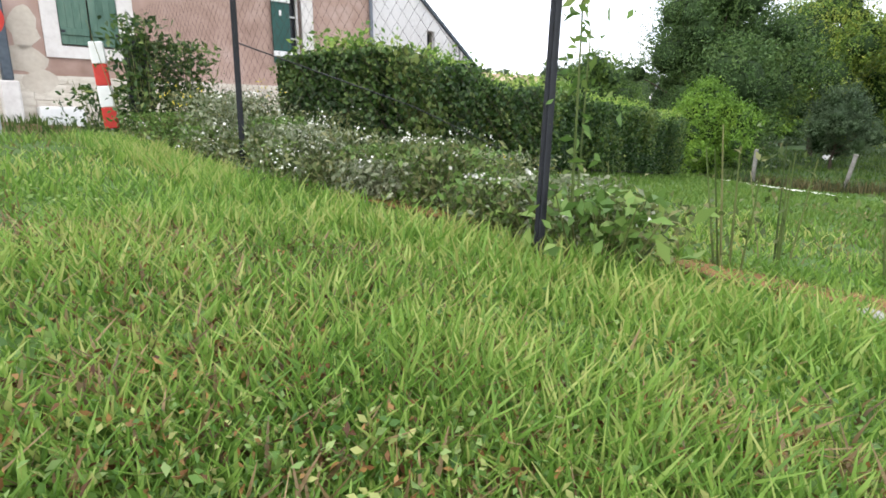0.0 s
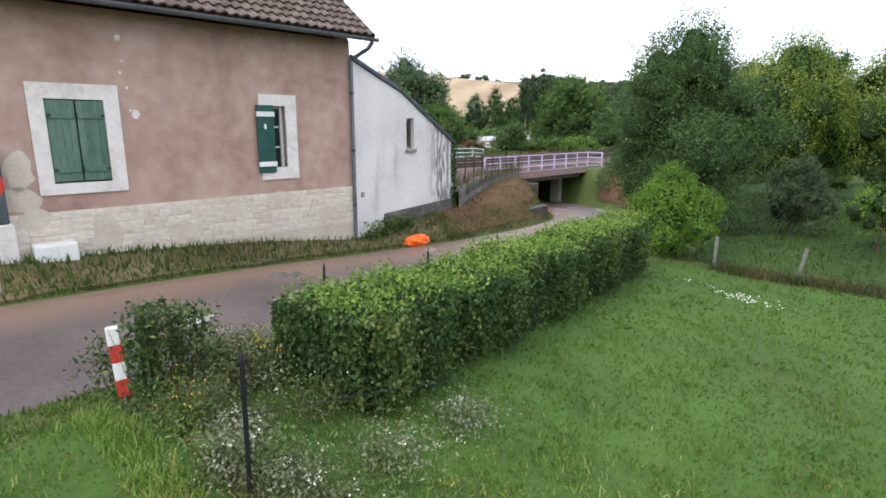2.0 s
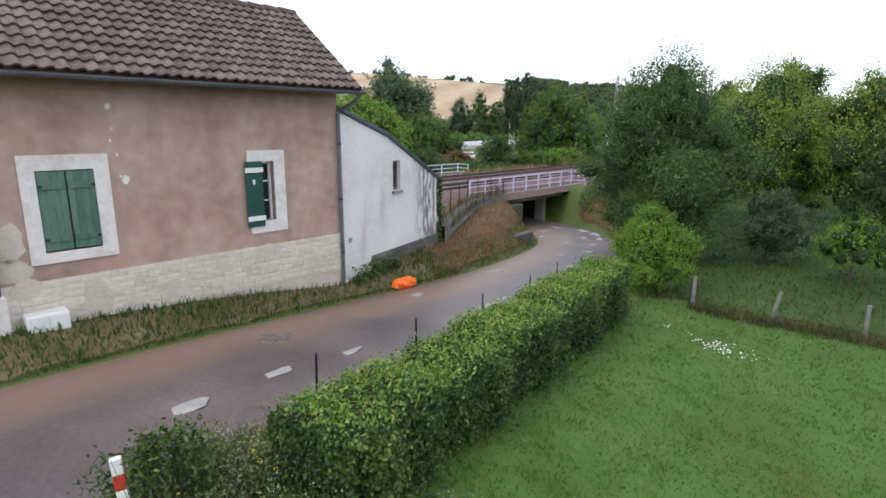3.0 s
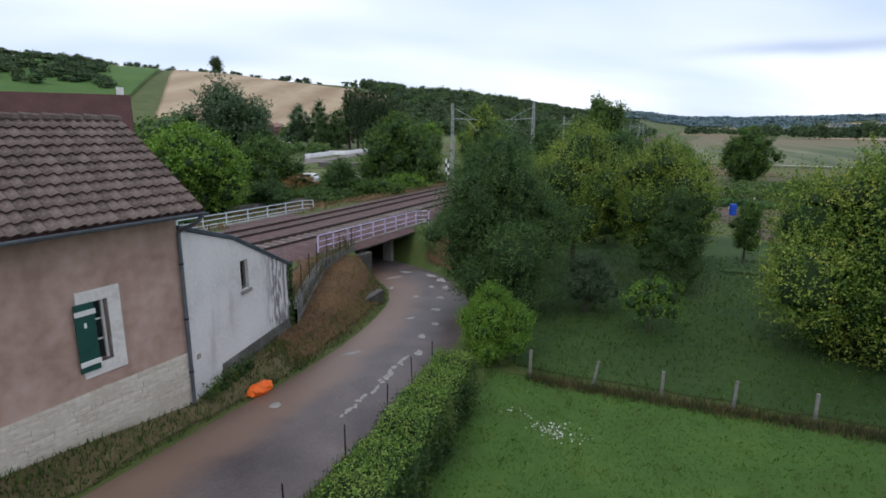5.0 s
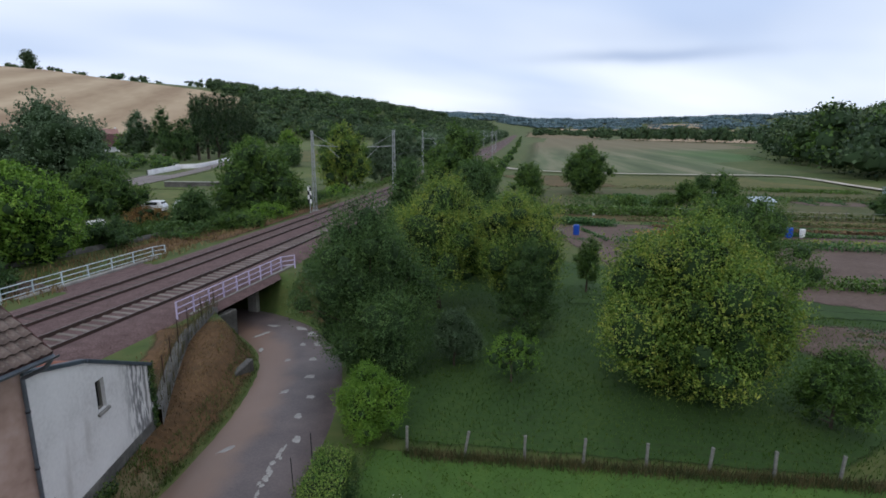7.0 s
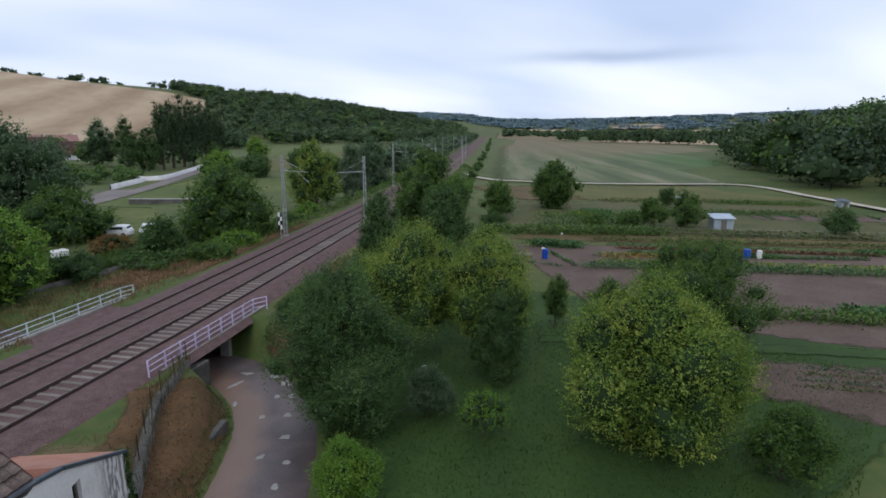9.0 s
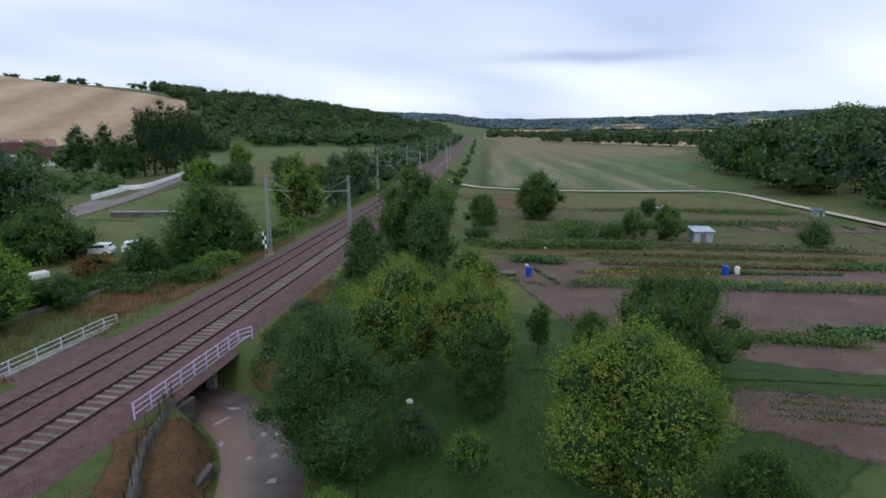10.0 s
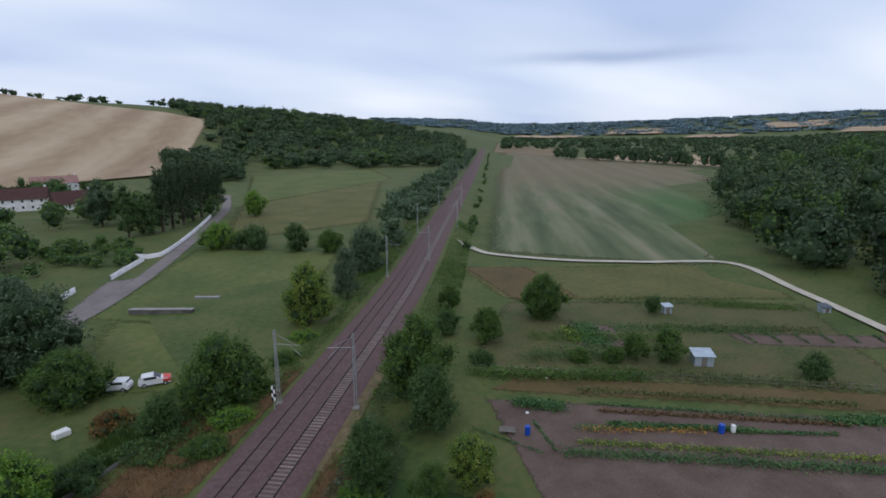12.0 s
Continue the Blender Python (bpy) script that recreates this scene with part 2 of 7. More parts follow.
M["rough_pasture"] = surf("rough_pasture", [(0.05, 0.062, 0.017), (0.094, 0.096, 0.028), (0.15, 0.122, 0.042)], 0.07, 0.95, 0.0, fine=12, mixfine=0.45)
M["garden_grass"] = surf("garden_grass", [(0.032, 0.048, 0.014), (0.062, 0.074, 0.022), (0.092, 0.085, 0.035), (0.105, 0.08, 0.038)], 0.22, 0.95, 0.0, fine=8, mixfine=0.5)
M["edging_concrete"] = surf("edging_concrete", [(0.07, 0.06, 0.045), (0.14, 0.125, 0.10), (0.22, 0.2, 0.17)], 6.0, 0.9, 0.01)
M["post_concrete"] = surf("post_concrete", [(0.10, 0.10, 0.09), (0.17, 0.165, 0.15), (0.24, 0.235, 0.22)], 5.0, 0.9, 0.01)
# Near-black green of the hedge's filler box, inner shade put into the colour.
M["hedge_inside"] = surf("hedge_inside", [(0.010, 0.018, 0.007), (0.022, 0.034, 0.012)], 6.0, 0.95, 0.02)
M["brown_grass"] = surf("brown_grass", [(0.058, 0.052, 0.018), (0.095, 0.068, 0.026), (0.13, 0.085, 0.04)], 0.16, 0.95, 0.0, fine=10, mixfine=0.45)
M["village_road"] = surf("village_road", [(0.13, 0.11, 0.105), (0.205, 0.18, 0.17)], 0.3, 0.9)
M["blue_plastic"] = surf("blue_plastic", [(0.01, 0.05, 0.34), (0.02, 0.09, 0.45)], 2.0, 0.4)
M["tin"] = surf("tin", [(0.30, 0.36, 0.42), (0.50, 0.56, 0.62)], 1.5, 0.4, 0.0, 0.5)
M["car_white"] = surf("car_white", [(0.62, 0.63, 0.66), (0.72, 0.73, 0.75)], 1.0, 0.3)
M["car_red"] = surf("car_red", [(0.5, 0.04, 0.03), (0.6, 0.06, 0.04)], 1.0, 0.3)
M["glass_dark"] = surf("glass_dark", [(0.012, 0.016, 0.02), (0.03, 0.035, 0.04)], 1.0, 0.1)
M["rubber"] = surf("rubber", [(0.012, 0.012, 0.012), (0.03, 0.03, 0.03)], 3.0, 0.8)
M["moss"] = surf("moss", [(0.06, 0.04, 0.014), (0.16, 0.082, 0.024), (0.25, 0.15, 0.06)], 5.0, 0.95, 0.03)
M["petal_white"] = leafy("petal_white", [(0.55, 0.54, 0.48), (0.8, 0.8, 0.75)], 0.3, 0.2)
M["petal_yellow"] = leafy("petal_yellow", [(0.5, 0.38, 0.03), (0.7, 0.6, 0.08)], 0.3, 0.2)
M["petal_orange"] = leafy("petal_orange", [(0.42, 0.16, 0.05), (0.6, 0.35, 0.06)], 0.4, 0.2)
M["hedge_leaf"] = leafy("hedge_leaf", [(0.016, 0.040, 0.011), (0.034, 0.076, 0.017), (0.066, 0.122, 0.026), (0.145, 0.182, 0.044)], 0.34, 0.25, 1.1)
M["hedge_shoot"] = leafy("hedge_shoot", [(0.088, 0.185, 0.030), (0.160, 0.275, 0.045), (0.26, 0.35, 0.075)], 0.5, 0.3, 1.4)
M["leaf_dark"] = leafy("leaf_dark", [(0.034, 0.074, 0.022), (0.064, 0.124, 0.033), (0.108, 0.176, 0.047)], 0.26)
M["leaf_grey"] = leafy("leaf_grey", [(0.050, 0.088, 0.045), (0.088, 0.138, 0.069), (0.144, 0.200, 0.112)], 0.22)
M["leaf_yellow"] = leafy("leaf_yellow", [(0.048, 0.105, 0.020), (0.105, 0.185, 0.028), (0.20, 0.275, 0.042), (0.35, 0.37, 0.066)], 0.26)
M["leaf_mid"] = leafy("leaf_mid", [(0.038, 0.084, 0.015), (0.073, 0.140, 0.024), (0.125, 0.199, 0.036)], 0.24)
M["leaf_bright"] = leafy("leaf_bright", [(0.066, 0.144, 0.016), (0.132, 0.252, 0.029), (0.228, 0.348, 0.046)], 0.25)
M["leaf_rust"] = leafy("leaf_rust", [(0.09, 0.05, 0.02), (0.20, 0.11, 0.03), (0.30, 0.2, 0.06)], 0.5)
M["leaf_far"] = leafy("leaf_far", [(0.022, 0.046, 0.020), (0.045, 0.080, 0.030), (0.085, 0.125, 0.042)], 0.42, 0.1, 0.03)
# Distance haze painted in: blue mixed into the far ridge's leaf colour.
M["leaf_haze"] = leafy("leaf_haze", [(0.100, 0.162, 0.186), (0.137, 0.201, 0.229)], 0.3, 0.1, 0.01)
M["weed"] = leafy("weed", [(0.05, 0.075, 0.02), (0.10, 0.14, 0.04), (0.19, 0.19, 0.08)], 0.5, 0.3, 1.0)
M["sage"] = leafy("sage", [(0.10, 0.13, 0.06), (0.19, 0.22, 0.13), (0.31, 0.33, 0.22)], 0.4, 0.3, 2.0)
M["straw"] = leafy("straw", [(0.08, 0.055, 0.024), (0.17, 0.115, 0.05), (0.28, 0.20, 0.10)], 0.4, 0.2, 0.8)
M["fence_weed"] = leafy("fence_weed", [(0.032, 0.048, 0.016), (0.070, 0.066, 0.026), (0.135, 0.11, 0.05)], 0.5, 0.2, 1.0)
M["cabbage"] = leafy("cabbage", [(0.03, 0.09, 0.03), (0.07, 0.16, 0.05), (0.12, 0.2, 0.06)], 0.5, 0.2, 0.4)

M["brown_stalk"] = leafy("brown_stalk", [(0.10, 0.06, 0.03), (0.2, 0.13, 0.06)], 0.5, 0.2, 1.0)
M["orchard_blade"] = leafy("orchard_blade", [(0.035, 0.075, 0.014), (0.06, 0.115, 0.020), (0.10, 0.15, 0.034)], 0.5, 0.4, 0.5)
M["leaf_litter"] = leafy("leaf_litter", [(0.07, 0.03, 0.012), (0.17, 0.08, 0.025), (0.30, 0.17, 0.06)], 0.6, 0.2, 2.0)
M["broad_leaf"] = leafy("broad_leaf", [(0.06, 0.135, 0.03), (0.115, 0.215, 0.05), (0.21, 0.30, 0.10), (0.33, 0.35, 0.12)], 0.55, 0.3, 2.0)


class Mixer:
    """Small helper that adds value and colour nodes to one material."""

    def __init__(self, name):
        self.n, self.l = M[name].node_tree.nodes, M[name].node_tree.links
        self.bsdf = self.n["Principled BSDF"]

    def put(self, socket, v):
        if isinstance(v, (int, float, tuple)):
            socket.default_value = v
        else:
            self.l.new(v, socket)

    def calc(self, op, *args):
        nd = self.n.new("ShaderNodeMath")
        nd.operation = op
        for sk_, v in zip(nd.inputs, args):
            self.put(sk_, v)
        return nd.outputs[0]

    def step(self, v, lo, hi):
        nd = self.n.new("ShaderNodeMapRange")
        nd.interpolation_type = "SMOOTHSTEP"
        self.put(nd.inputs[0], v)
        nd.inputs[1].default_value, nd.inputs[2].default_value = lo, hi
        return nd.outputs[0]

    def fuzz(self, scale, detail=4.0, stretch=(1, 1, 1)):
        co, mp, nd = self.n.new("ShaderNodeTexCoord"), self.n.new("ShaderNodeMapping"), self.n.new("ShaderNodeTexNoise")
        mp.inputs["Scale"].default_value = stretch
        nd.inputs["Scale"].default_value, nd.inputs["Detail"].default_value = scale, detail
        self.l.new(co.outputs["Object"], mp.inputs[0])
        self.l.new(mp.outputs[0], nd.inputs["Vector"])
        return nd.outputs["Fac"]

    def along(self, a, b):
        """Object x and y, weighted."""
        sp = self.n.new("ShaderNodeSeparateXYZ")
        self.l.new(self.n.new("ShaderNodeTexCoord").outputs["Object"], sp.inputs[0])
        return self.calc("ADD", self.calc("MULTIPLY", sp.outputs[0], a), self.calc("MULTIPLY", sp.outputs[1], b))

    def tint(self, fac, colour):
        old = self.bsdf.inputs["Base Color"].links[0].from_socket
        nd = self.n.new("ShaderNodeMix")
        nd.data_type = "RGBA"
        self.put(nd.inputs[0], fac)
        self.l.new(old, nd.inputs[6])
        nd.inputs[7].default_value = (*colour, 1)
        self.l.new(nd.outputs[2], self.bsdf.inputs["Base Color"])

    def attribute(self, name):
        nd = self.n.new("ShaderNodeAttribute")
        nd.attribute_name = name
        return nd.outputs["Fac"]


# dusty earth washed over one side of the lane
mx_ = Mixer("asphalt")
dust = mx_.step(mx_.calc("ADD", mx_.calc("MULTIPLY", mx_.attribute("across"), -1.0), mx_.calc("MULTIPLY", mx_.fuzz(0.6, 5.0), 1.8)), 0.75, 1.9)
mx_.tint(mx_.calc("MULTIPLY", dust, 0.8), (0.185, 0.118, 0.085))
# ripe brown far end and a fresh green side of the wide field
mx_ = Mixer("crop_field")
u_, v_ = mx_.along(0.740, -0.672), mx_.along(0.672, 0.740)
ragged = mx_.calc("MULTIPLY", mx_.calc("SUBTRACT", mx_.fuzz(0.02, 4.0), 0.5), 160.0)
mx_.tint(mx_.calc("MULTIPLY", mx_.step(mx_.calc("ADD", v_, ragged), 210.0, 400.0), 0.75), (0.165, 0.128, 0.075))
green_side = mx_.calc("MULTIPLY", mx_.step(mx_.calc("ADD", u_, mx_.calc("MULTIPLY", ragged, 0.3)), 45.0, 85.0), mx_.calc("SUBTRACT", 1.0, mx_.step(mx_.calc("ADD", v_, mx_.calc("MULTIPLY", ragged, 0.4)), 250.0, 330.0)))
mx_.tint(mx_.calc("MULTIPLY", green_side, 0.85), (0.052, 0.115, 0.026))
# mildew in running streaks on the lean-to's far end, faint rain streaks on the house
M["render_mildew"] = surf("render_mildew", [(0.50, 0.48, 0.47), (0.64, 0.62, 0.61), (0.72, 0.70, 0.69)], 0.7, 0.9, 0.006, fine=14)
mx_ = Mixer("render_mildew")
runs = mx_.calc("MULTIPLY", mx_.step(mx_.along(1.0, 0.0), 3.3, 4.2), mx_.step(mx_.fuzz(5.0, 5.0, (1.6, 1, 0.35)), 0.42, 0.56))
mx_.tint(mx_.calc("MULTIPLY", runs, 0.85), (0.10, 0.10, 0.105))
mx_.tint(mx_.calc("MULTIPLY", mx_.step(mx_.fuzz(1.2, 5.0, (1.5, 1, 0.3)), 0.55, 0.75), 0.4), (0.34, 0.31, 0.29))
mx_ = Mixer("render_pink")
mx_.tint(mx_.calc("MULTIPLY", mx_.step(mx_.fuzz(1.3, 6.0, (1.4, 1, 0.28)), 0.52, 0.72), 0.32), (0.22, 0.15, 0.125))
mx_.tint(mx_.calc("MULTIPLY", mx_.step(mx_.fuzz(0.55, 5.0), 0.55, 0.72), 0.4), (0.46, 0.30, 0.24))
mx_ = Mixer("roof_tile")
mx_.tint(mx_.calc("MULTIPLY", mx_.step(mx_.fuzz(14.0, 4.0), 0.56, 0.7), 0.45), (0.21, 0.19, 0.16))


@functools.lru_cache(None)
def soft_edged(name):
    """The same cover, thinning out raggedly towards its border."""
    m = M[name].copy()
    m.name = name + "_thinning"
    key = m.name
    M[key] = m
    mx = Mixer(key)
    fac = mx.step(mx.calc("ADD", mx.attribute("border"), mx.calc("MULTIPLY", mx.calc("SUBTRACT", mx.fuzz(1.1, 6.0), 0.5), 1.2)), 0.15, 0.75)
    out, clear, both = mx.n["Material Output"], mx.n.new("ShaderNodeBsdfTransparent"), mx.n.new("ShaderNodeMixShader")
    mx.l.new(fac, both.inputs[0])
    mx.l.new(clear.outputs[0], both.inputs[1])
    mx.l.new(mx.bsdf.outputs[0], both.inputs[2])
    mx.l.new(both.outputs[0], out.inputs["Surface"])
    return key


def store(me, name, values):
    me.attributes.new(name, "FLOAT", "POINT").data.foreach_set("value", np.asarray(values, np.float32).ravel())
    return me


# ---- mesh tools ----


def part(name, bm, material, parent=None, label="", smooth=False):
    """Links a bmesh as one mesh object, under a thing where one is given."""
    me = bpy.data.meshes.new(name)
    bm.to_mesh(me)
    bm.free()
    me.materials.append(M[material])
    if smooth:
        me.polygons.foreach_set("use_smooth", [True] * len(me.polygons))
    ob = new(name, me)
    if parent:
        ob.parent = parent
    if label:
        ob["label"] = label
    return ob


def thing(name, m, label, category, group="", kind=""):
    ob = new(name)
    ob.matrix_basis = m
    ob.empty_display_size = 0.2
    return tagged(ob, label, category, group, kind)


def mesh_np(name, verts, quads, material):
    me = bpy.data.meshes.new(name)
    verts, quads = np.asarray(verts, np.float32), np.asarray(quads, np.int32)
    me.vertices.add(len(verts))
    me.vertices.foreach_set("co", verts.ravel())
    me.loops.add(quads.size)
    me.loops.foreach_set("vertex_index", quads.ravel())
    me.polygons.add(len(quads))
    me.polygons.foreach_set("loop_start", np.arange(0, quads.size, quads.shape[1], dtype=np.int32))
    me.update(calc_edges=True)
    for mt in ([material] if isinstance(material, str) else material):
        me.materials.append(M[mt])
    return me


def box(bm, x0, x1, y0, y1, z0, z1, bevel=0.0, m=None):
    made = bmesh.ops.create_cube(bm, size=1.0, matrix=(m or Matrix()) @ Matrix.Translation(((x0 + x1) / 2, (y0 + y1) / 2, (z0 + z1) / 2)) @ Matrix.Diagonal((x1 - x0, y1 - y0, z1 - z0, 1)))
    if bevel:
        edges = list({e for v in made["verts"] for e in v.link_edges})
        bmesh.ops.bevel(bm, geom=edges, offset=bevel, segments=1, affect="EDGES")
    return bm


def boxed(x0, x1, y0, y1, z0, z1, bevel=0.0, m=None):
    return box(bmesh.new(), x0, x1, y0, y1, z0, z1, bevel, m)


def rod(bm, a, b, r0, r1=None, sides=8):
    a, b = Vector(a), Vector(b)
    d = b - a
    m = Matrix.Translation((a + b) / 2) @ d.to_track_quat("Z", "Y").to_matrix().to_4x4()
    bmesh.ops.create_cone(bm, cap_ends=True, segments=sides, radius1=r0, radius2=r0 if r1 is None else r1, depth=d.length, matrix=m)
    return bm


def rodded(a, b, r0, r1=None, sides=8):
    return rod(bmesh.new(), a, b, r0, r1, sides)


def curve_points(pts, step):
    """A smooth line through the points (Catmull-Rom), with a point about every step metres."""
    p = np.array(pts, float)
    p = np.vstack([2 * p[0] - p[1], p, 2 * p[-1] - p[-2]])
    out = []
    for i in range(1, len(p) - 2):
        n = max(2, int(np.linalg.norm(p[i + 1, :2] - p[i, :2]) / step))
        for k in range(n):
            t = k / n
            out.append(0.5 * (2 * p[i] + (p[i + 1] - p[i - 1]) * t + (2 * p[i - 1] - 5 * p[i] + 4 * p[i + 1] - p[i + 2]) * t * t + (3 * p[i] - p[i - 1] - 3 * p[i + 1] + p[i + 2]) * t ** 3))
    out.append(p[-2])
    return np.array(out)


def side_of(line):
    """Unit vectors to the right of a line, point by point."""
    d = np.gradient(line[:, :2], axis=0)
    d /= np.linalg.norm(d, axis=1)[:, None]
    return np.stack([d[:, 1], -d[:, 0]], 1)


def sweep(name, line, profile, material, closed=False, heights=None):
    """A strip along a line: the profile gives (offset to the right, height over the line)."""
    s = side_of(line)
    k, n = len(profile), len(line)
    v = np.zeros((n, k, 3))
    for j, (u, h) in enumerate(profile):
        v[:, j, :2] = line[:, :2] + s * u
        v[:, j, 2] = line[:, 2] + h
    q = []
    for i in range(n - 1):
        for j in range(k if closed else k - 1):
            j2 = (j + 1) % k
            q.append((i * k + j, i * k + j2, (i + 1) * k + j2, (i + 1) * k + j))
    return mesh_np(name, v.reshape(-1, 3), q, material)


def line_distance(x, y, line):
    """Signed distance to a line (right is positive), and the height of the line's nearest point."""
    if x.size < 400:
        a, e = line[:-1], line[1:] - line[:-1]
        px, py = x.reshape(-1, 1) - a[:, 0], y.reshape(-1, 1) - a[:, 1]
        t = np.clip((px * e[:, 0] + py * e[:, 1]) / (e[:, 0] ** 2 + e[:, 1] ** 2), 0, 1)
        d = np.hypot(px - t * e[:, 0], py - t * e[:, 1])
        k, i = d.argmin(axis=1), np.arange(x.size)
        sg = np.sign(px[i, k] * e[k, 1] - py[i, k] * e[k, 0])
        return (d[i, k] * sg).reshape(x.shape), (a[k, 2] + t[i, k] * e[k, 2]).reshape(x.shape)
    best, sign, zed = np.full(x.shape, 1e9), np.zeros(x.shape), np.zeros(x.shape)
    for a, b in zip(line, line[1:]):
        dx, dy = b[0] - a[0], b[1] - a[1]
        t = np.clip(((x - a[0]) * dx + (y - a[1]) * dy) / (dx * dx + dy * dy), 0, 1)
        d = np.hypot(x - a[0] - t * dx, y - a[1] - t * dy)
        near = d < best
        best = np.where(near, d, best)
        sign = np.where(near, np.sign((x - a[0]) * dy - (y - a[1]) * dx), sign)
        zed = np.where(near, a[2] + t * (b[2] - a[2]), zed)
    return best * sign, zed


def smooth(t):
    t = np.clip(t, 0, 1)
    return t * t * (3 - 2 * t)


# ---- the lie of the land ----
CORNER, ALONG = np.array([-1.65, 13.25]), np.array([0.735, 0.678])
ROAD = curve_points([(-22, -11, 0.4), (-9.4, 1.0, 0.28), (-5.2, 5.1, 0.15), (-3.2, 7.3, 0.03), (-1.5, 9.3, -0.15), (0.15, 11.4, -0.4), (2.45, 14.1, -0.65), (5.1, 18.0, -0.98), (7.2, 22.3, -1.35), (8.0, 26.0, -1.65), (7.9, 29.3, -1.87), (6.7, 32.4, -2.0), (3.6, 35.8, -2.05), (0.4, 39.2, -2.0), (-3.2, 43.2, -1.6), (-6.5, 47, -1.22)], 0.5)
TRACK = curve_points([(-75, -41, 0.3), (-40, -8.6, 0.3), (-2, 26.3, 0.3), (5.4, 33.1, 0.3), (14.2, 41.7, 0.3), (27.3, 54.8, 0.3), (62, 90.3, 0.3), (108, 141, 0.3), (294, 345.5, 0.3), (759, 862, 0.3), (1500, 1680, 0.3)], 2.0)
COARSE_TRACK = TRACK[::4]
PLAIN = -1.2


def land(x, y):
    x, y = np.asarray(x, float), np.asarray(y, float)
    lawn = np.clip(-0.12 * x - 0.018 * y, PLAIN, 0.32)
    a = (x - CORNER[0]) * ALONG[0] + (y - CORNER[1]) * ALONG[1]
    house_side = np.clip(-0.08 - 0.06 * a, -0.12, 0.4)
    d_road, z_road = line_distance(x, y, ROAD)
    d_rail, _ = line_distance(x, y, COARSE_TRACK)
    d_rail = d_rail + 1.65
    base = house_side + (lawn - house_side) * smooth((d_road + 1.7) / 3.4)
    base = np.where(d_rail < 0, PLAIN, base)
    base = np.where(np.hypot(x, y) > 70, PLAIN, base)
    bank = PLAIN + 1.2 * smooth((9.6 - np.abs(d_rail)) / 3.2)
    z = np.maximum(base, bank)
    near_road = 1 - smooth((np.abs(d_road) - 1.8) / 1.5)
    z = z + (z_road - 0.06 - z) * near_road
    # hills
    r, b = np.hypot(x - 2, y), np.degrees(np.arctan2(x - 2, y))
    crest = np.interp(b, [-180, -90, -40, -17, -10, -1, 3, 11, 16, 22, 29, 36, 39, 43, 47, 180], [70, 90, 100, 98, 92, 88, 82, 75, 64, 58, 46, 38, 30, 5, 0, 0])
    foot = np.interp(b, [-180, -10, 10, 20, 40], [300, 330, 400, 480, 900])
    top = np.interp(b, [-180, 10, 25, 40], [1000, 1000, 1000, 1500])
    z = z + crest * smooth((r - foot) / (top - foot)) * np.where(r > foot, 1, 0)
    ring = np.interp(b, [-180, 30, 42, 48, 54, 62, 69, 76, 90, 180], [60, 60, 62, 66, 70, 84, 92, 90, 80, 60])
    z = z + ring * smooth((r - 1900) / 1300)
    wood_rise = 12 * smooth((r - 150) / 200) * smooth((b - 64) / 12) * (1 - smooth((b - 130) / 20))
    return z + wood_rise


def gz(x, y):
    return float(land(np.array([x]), np.array([y]))[0])


def axis(lo, hi, fine_lo, fine_hi, step, growth):
    pts = list(np.arange(fine_lo, fine_hi, step))
    for end, sgn in ((lo, -1), (hi, 1)):
        p, s = (fine_lo if sgn < 0 else pts[-1]), step
        while (p - end) * sgn < 0:
            s = min(s * growth, 60)
            p += sgn * s
            pts.append(p)
    return np.array(sorted(pts))


gx, gy = axis(-3600, 4600, -9, 30, 0.45, 1.08), axis(-900, 4800, -3, 58, 0.45, 1.08)
GX, GY = np.meshgrid(gx, gy)
nxg, nyg = len(gx), len(gy)
idx = np.arange(nxg * nyg).reshape(nyg, nxg)
quads = np.stack([idx[:-1, :-1], idx[:-1, 1:], idx[1:, 1:], idx[1:, :-1]], -1).reshape(-1, 4)
ground = tagged(new("ground", mesh_np("ground", np.stack([GX, GY, land(GX, GY)], -1).reshape(-1, 3), quads, "meadow")), "rolling green meadow ground of the valley", "ground", kind="structure")
ground.data.polygons.foreach_set("use_smooth", [True] * len(ground.data.polygons))


def patch(name, corners, material, label, lift=0.03, step=3.0, category="field"):
    """A piece of ground cover, draped over the land: four corners in order."""
    c = [np.array(p, float) for p in corners]
    heart = sum(c) / 4
    c = [p + (p - heart) / np.linalg.norm(p - heart) * step * 0.8 for p in c]
    nu = int(np.clip(max(np.linalg.norm(c[1] - c[0]), np.linalg.norm(c[2] - c[3])) / step, 2, 120))
    nv = int(np.clip(max(np.linalg.norm(c[3] - c[0]), np.linalg.norm(c[2] - c[1])) / step, 2, 120))
    u, v = np.meshgrid(np.linspace(0, 1, nu + 1), np.linspace(0, 1, nv + 1))
    p = ((1 - u) * (1 - v))[..., None] * c[0] + (u * (1 - v))[..., None] * c[1] + (u * v)[..., None] * c[2] + ((1 - u) * v)[..., None] * c[3]
    width = [np.linalg.norm(c[1] - c[0]), np.linalg.norm(c[3] - c[0])]
    border = np.minimum(np.minimum(u, 1 - u) * width[0], np.minimum(v, 1 - v) * width[1]) / (step * 1.1)
    z = land(p[..., 0], p[..., 1]) + lift
    k = np.arange((nu + 1) * (nv + 1)).reshape(nv + 1, nu + 1)
    q = np.stack([k[:-1, :-1], k[:-1, 1:], k[1:, 1:], k[1:, :-1]], -1).reshape(-1, 4)
    me = store(mesh_np(name, np.dstack([p, z]).reshape(-1, 3), q, soft_edged(material)), "border", np.clip(border, 0, 2))
    return tagged(new(name, me), label, category, kind="structure")


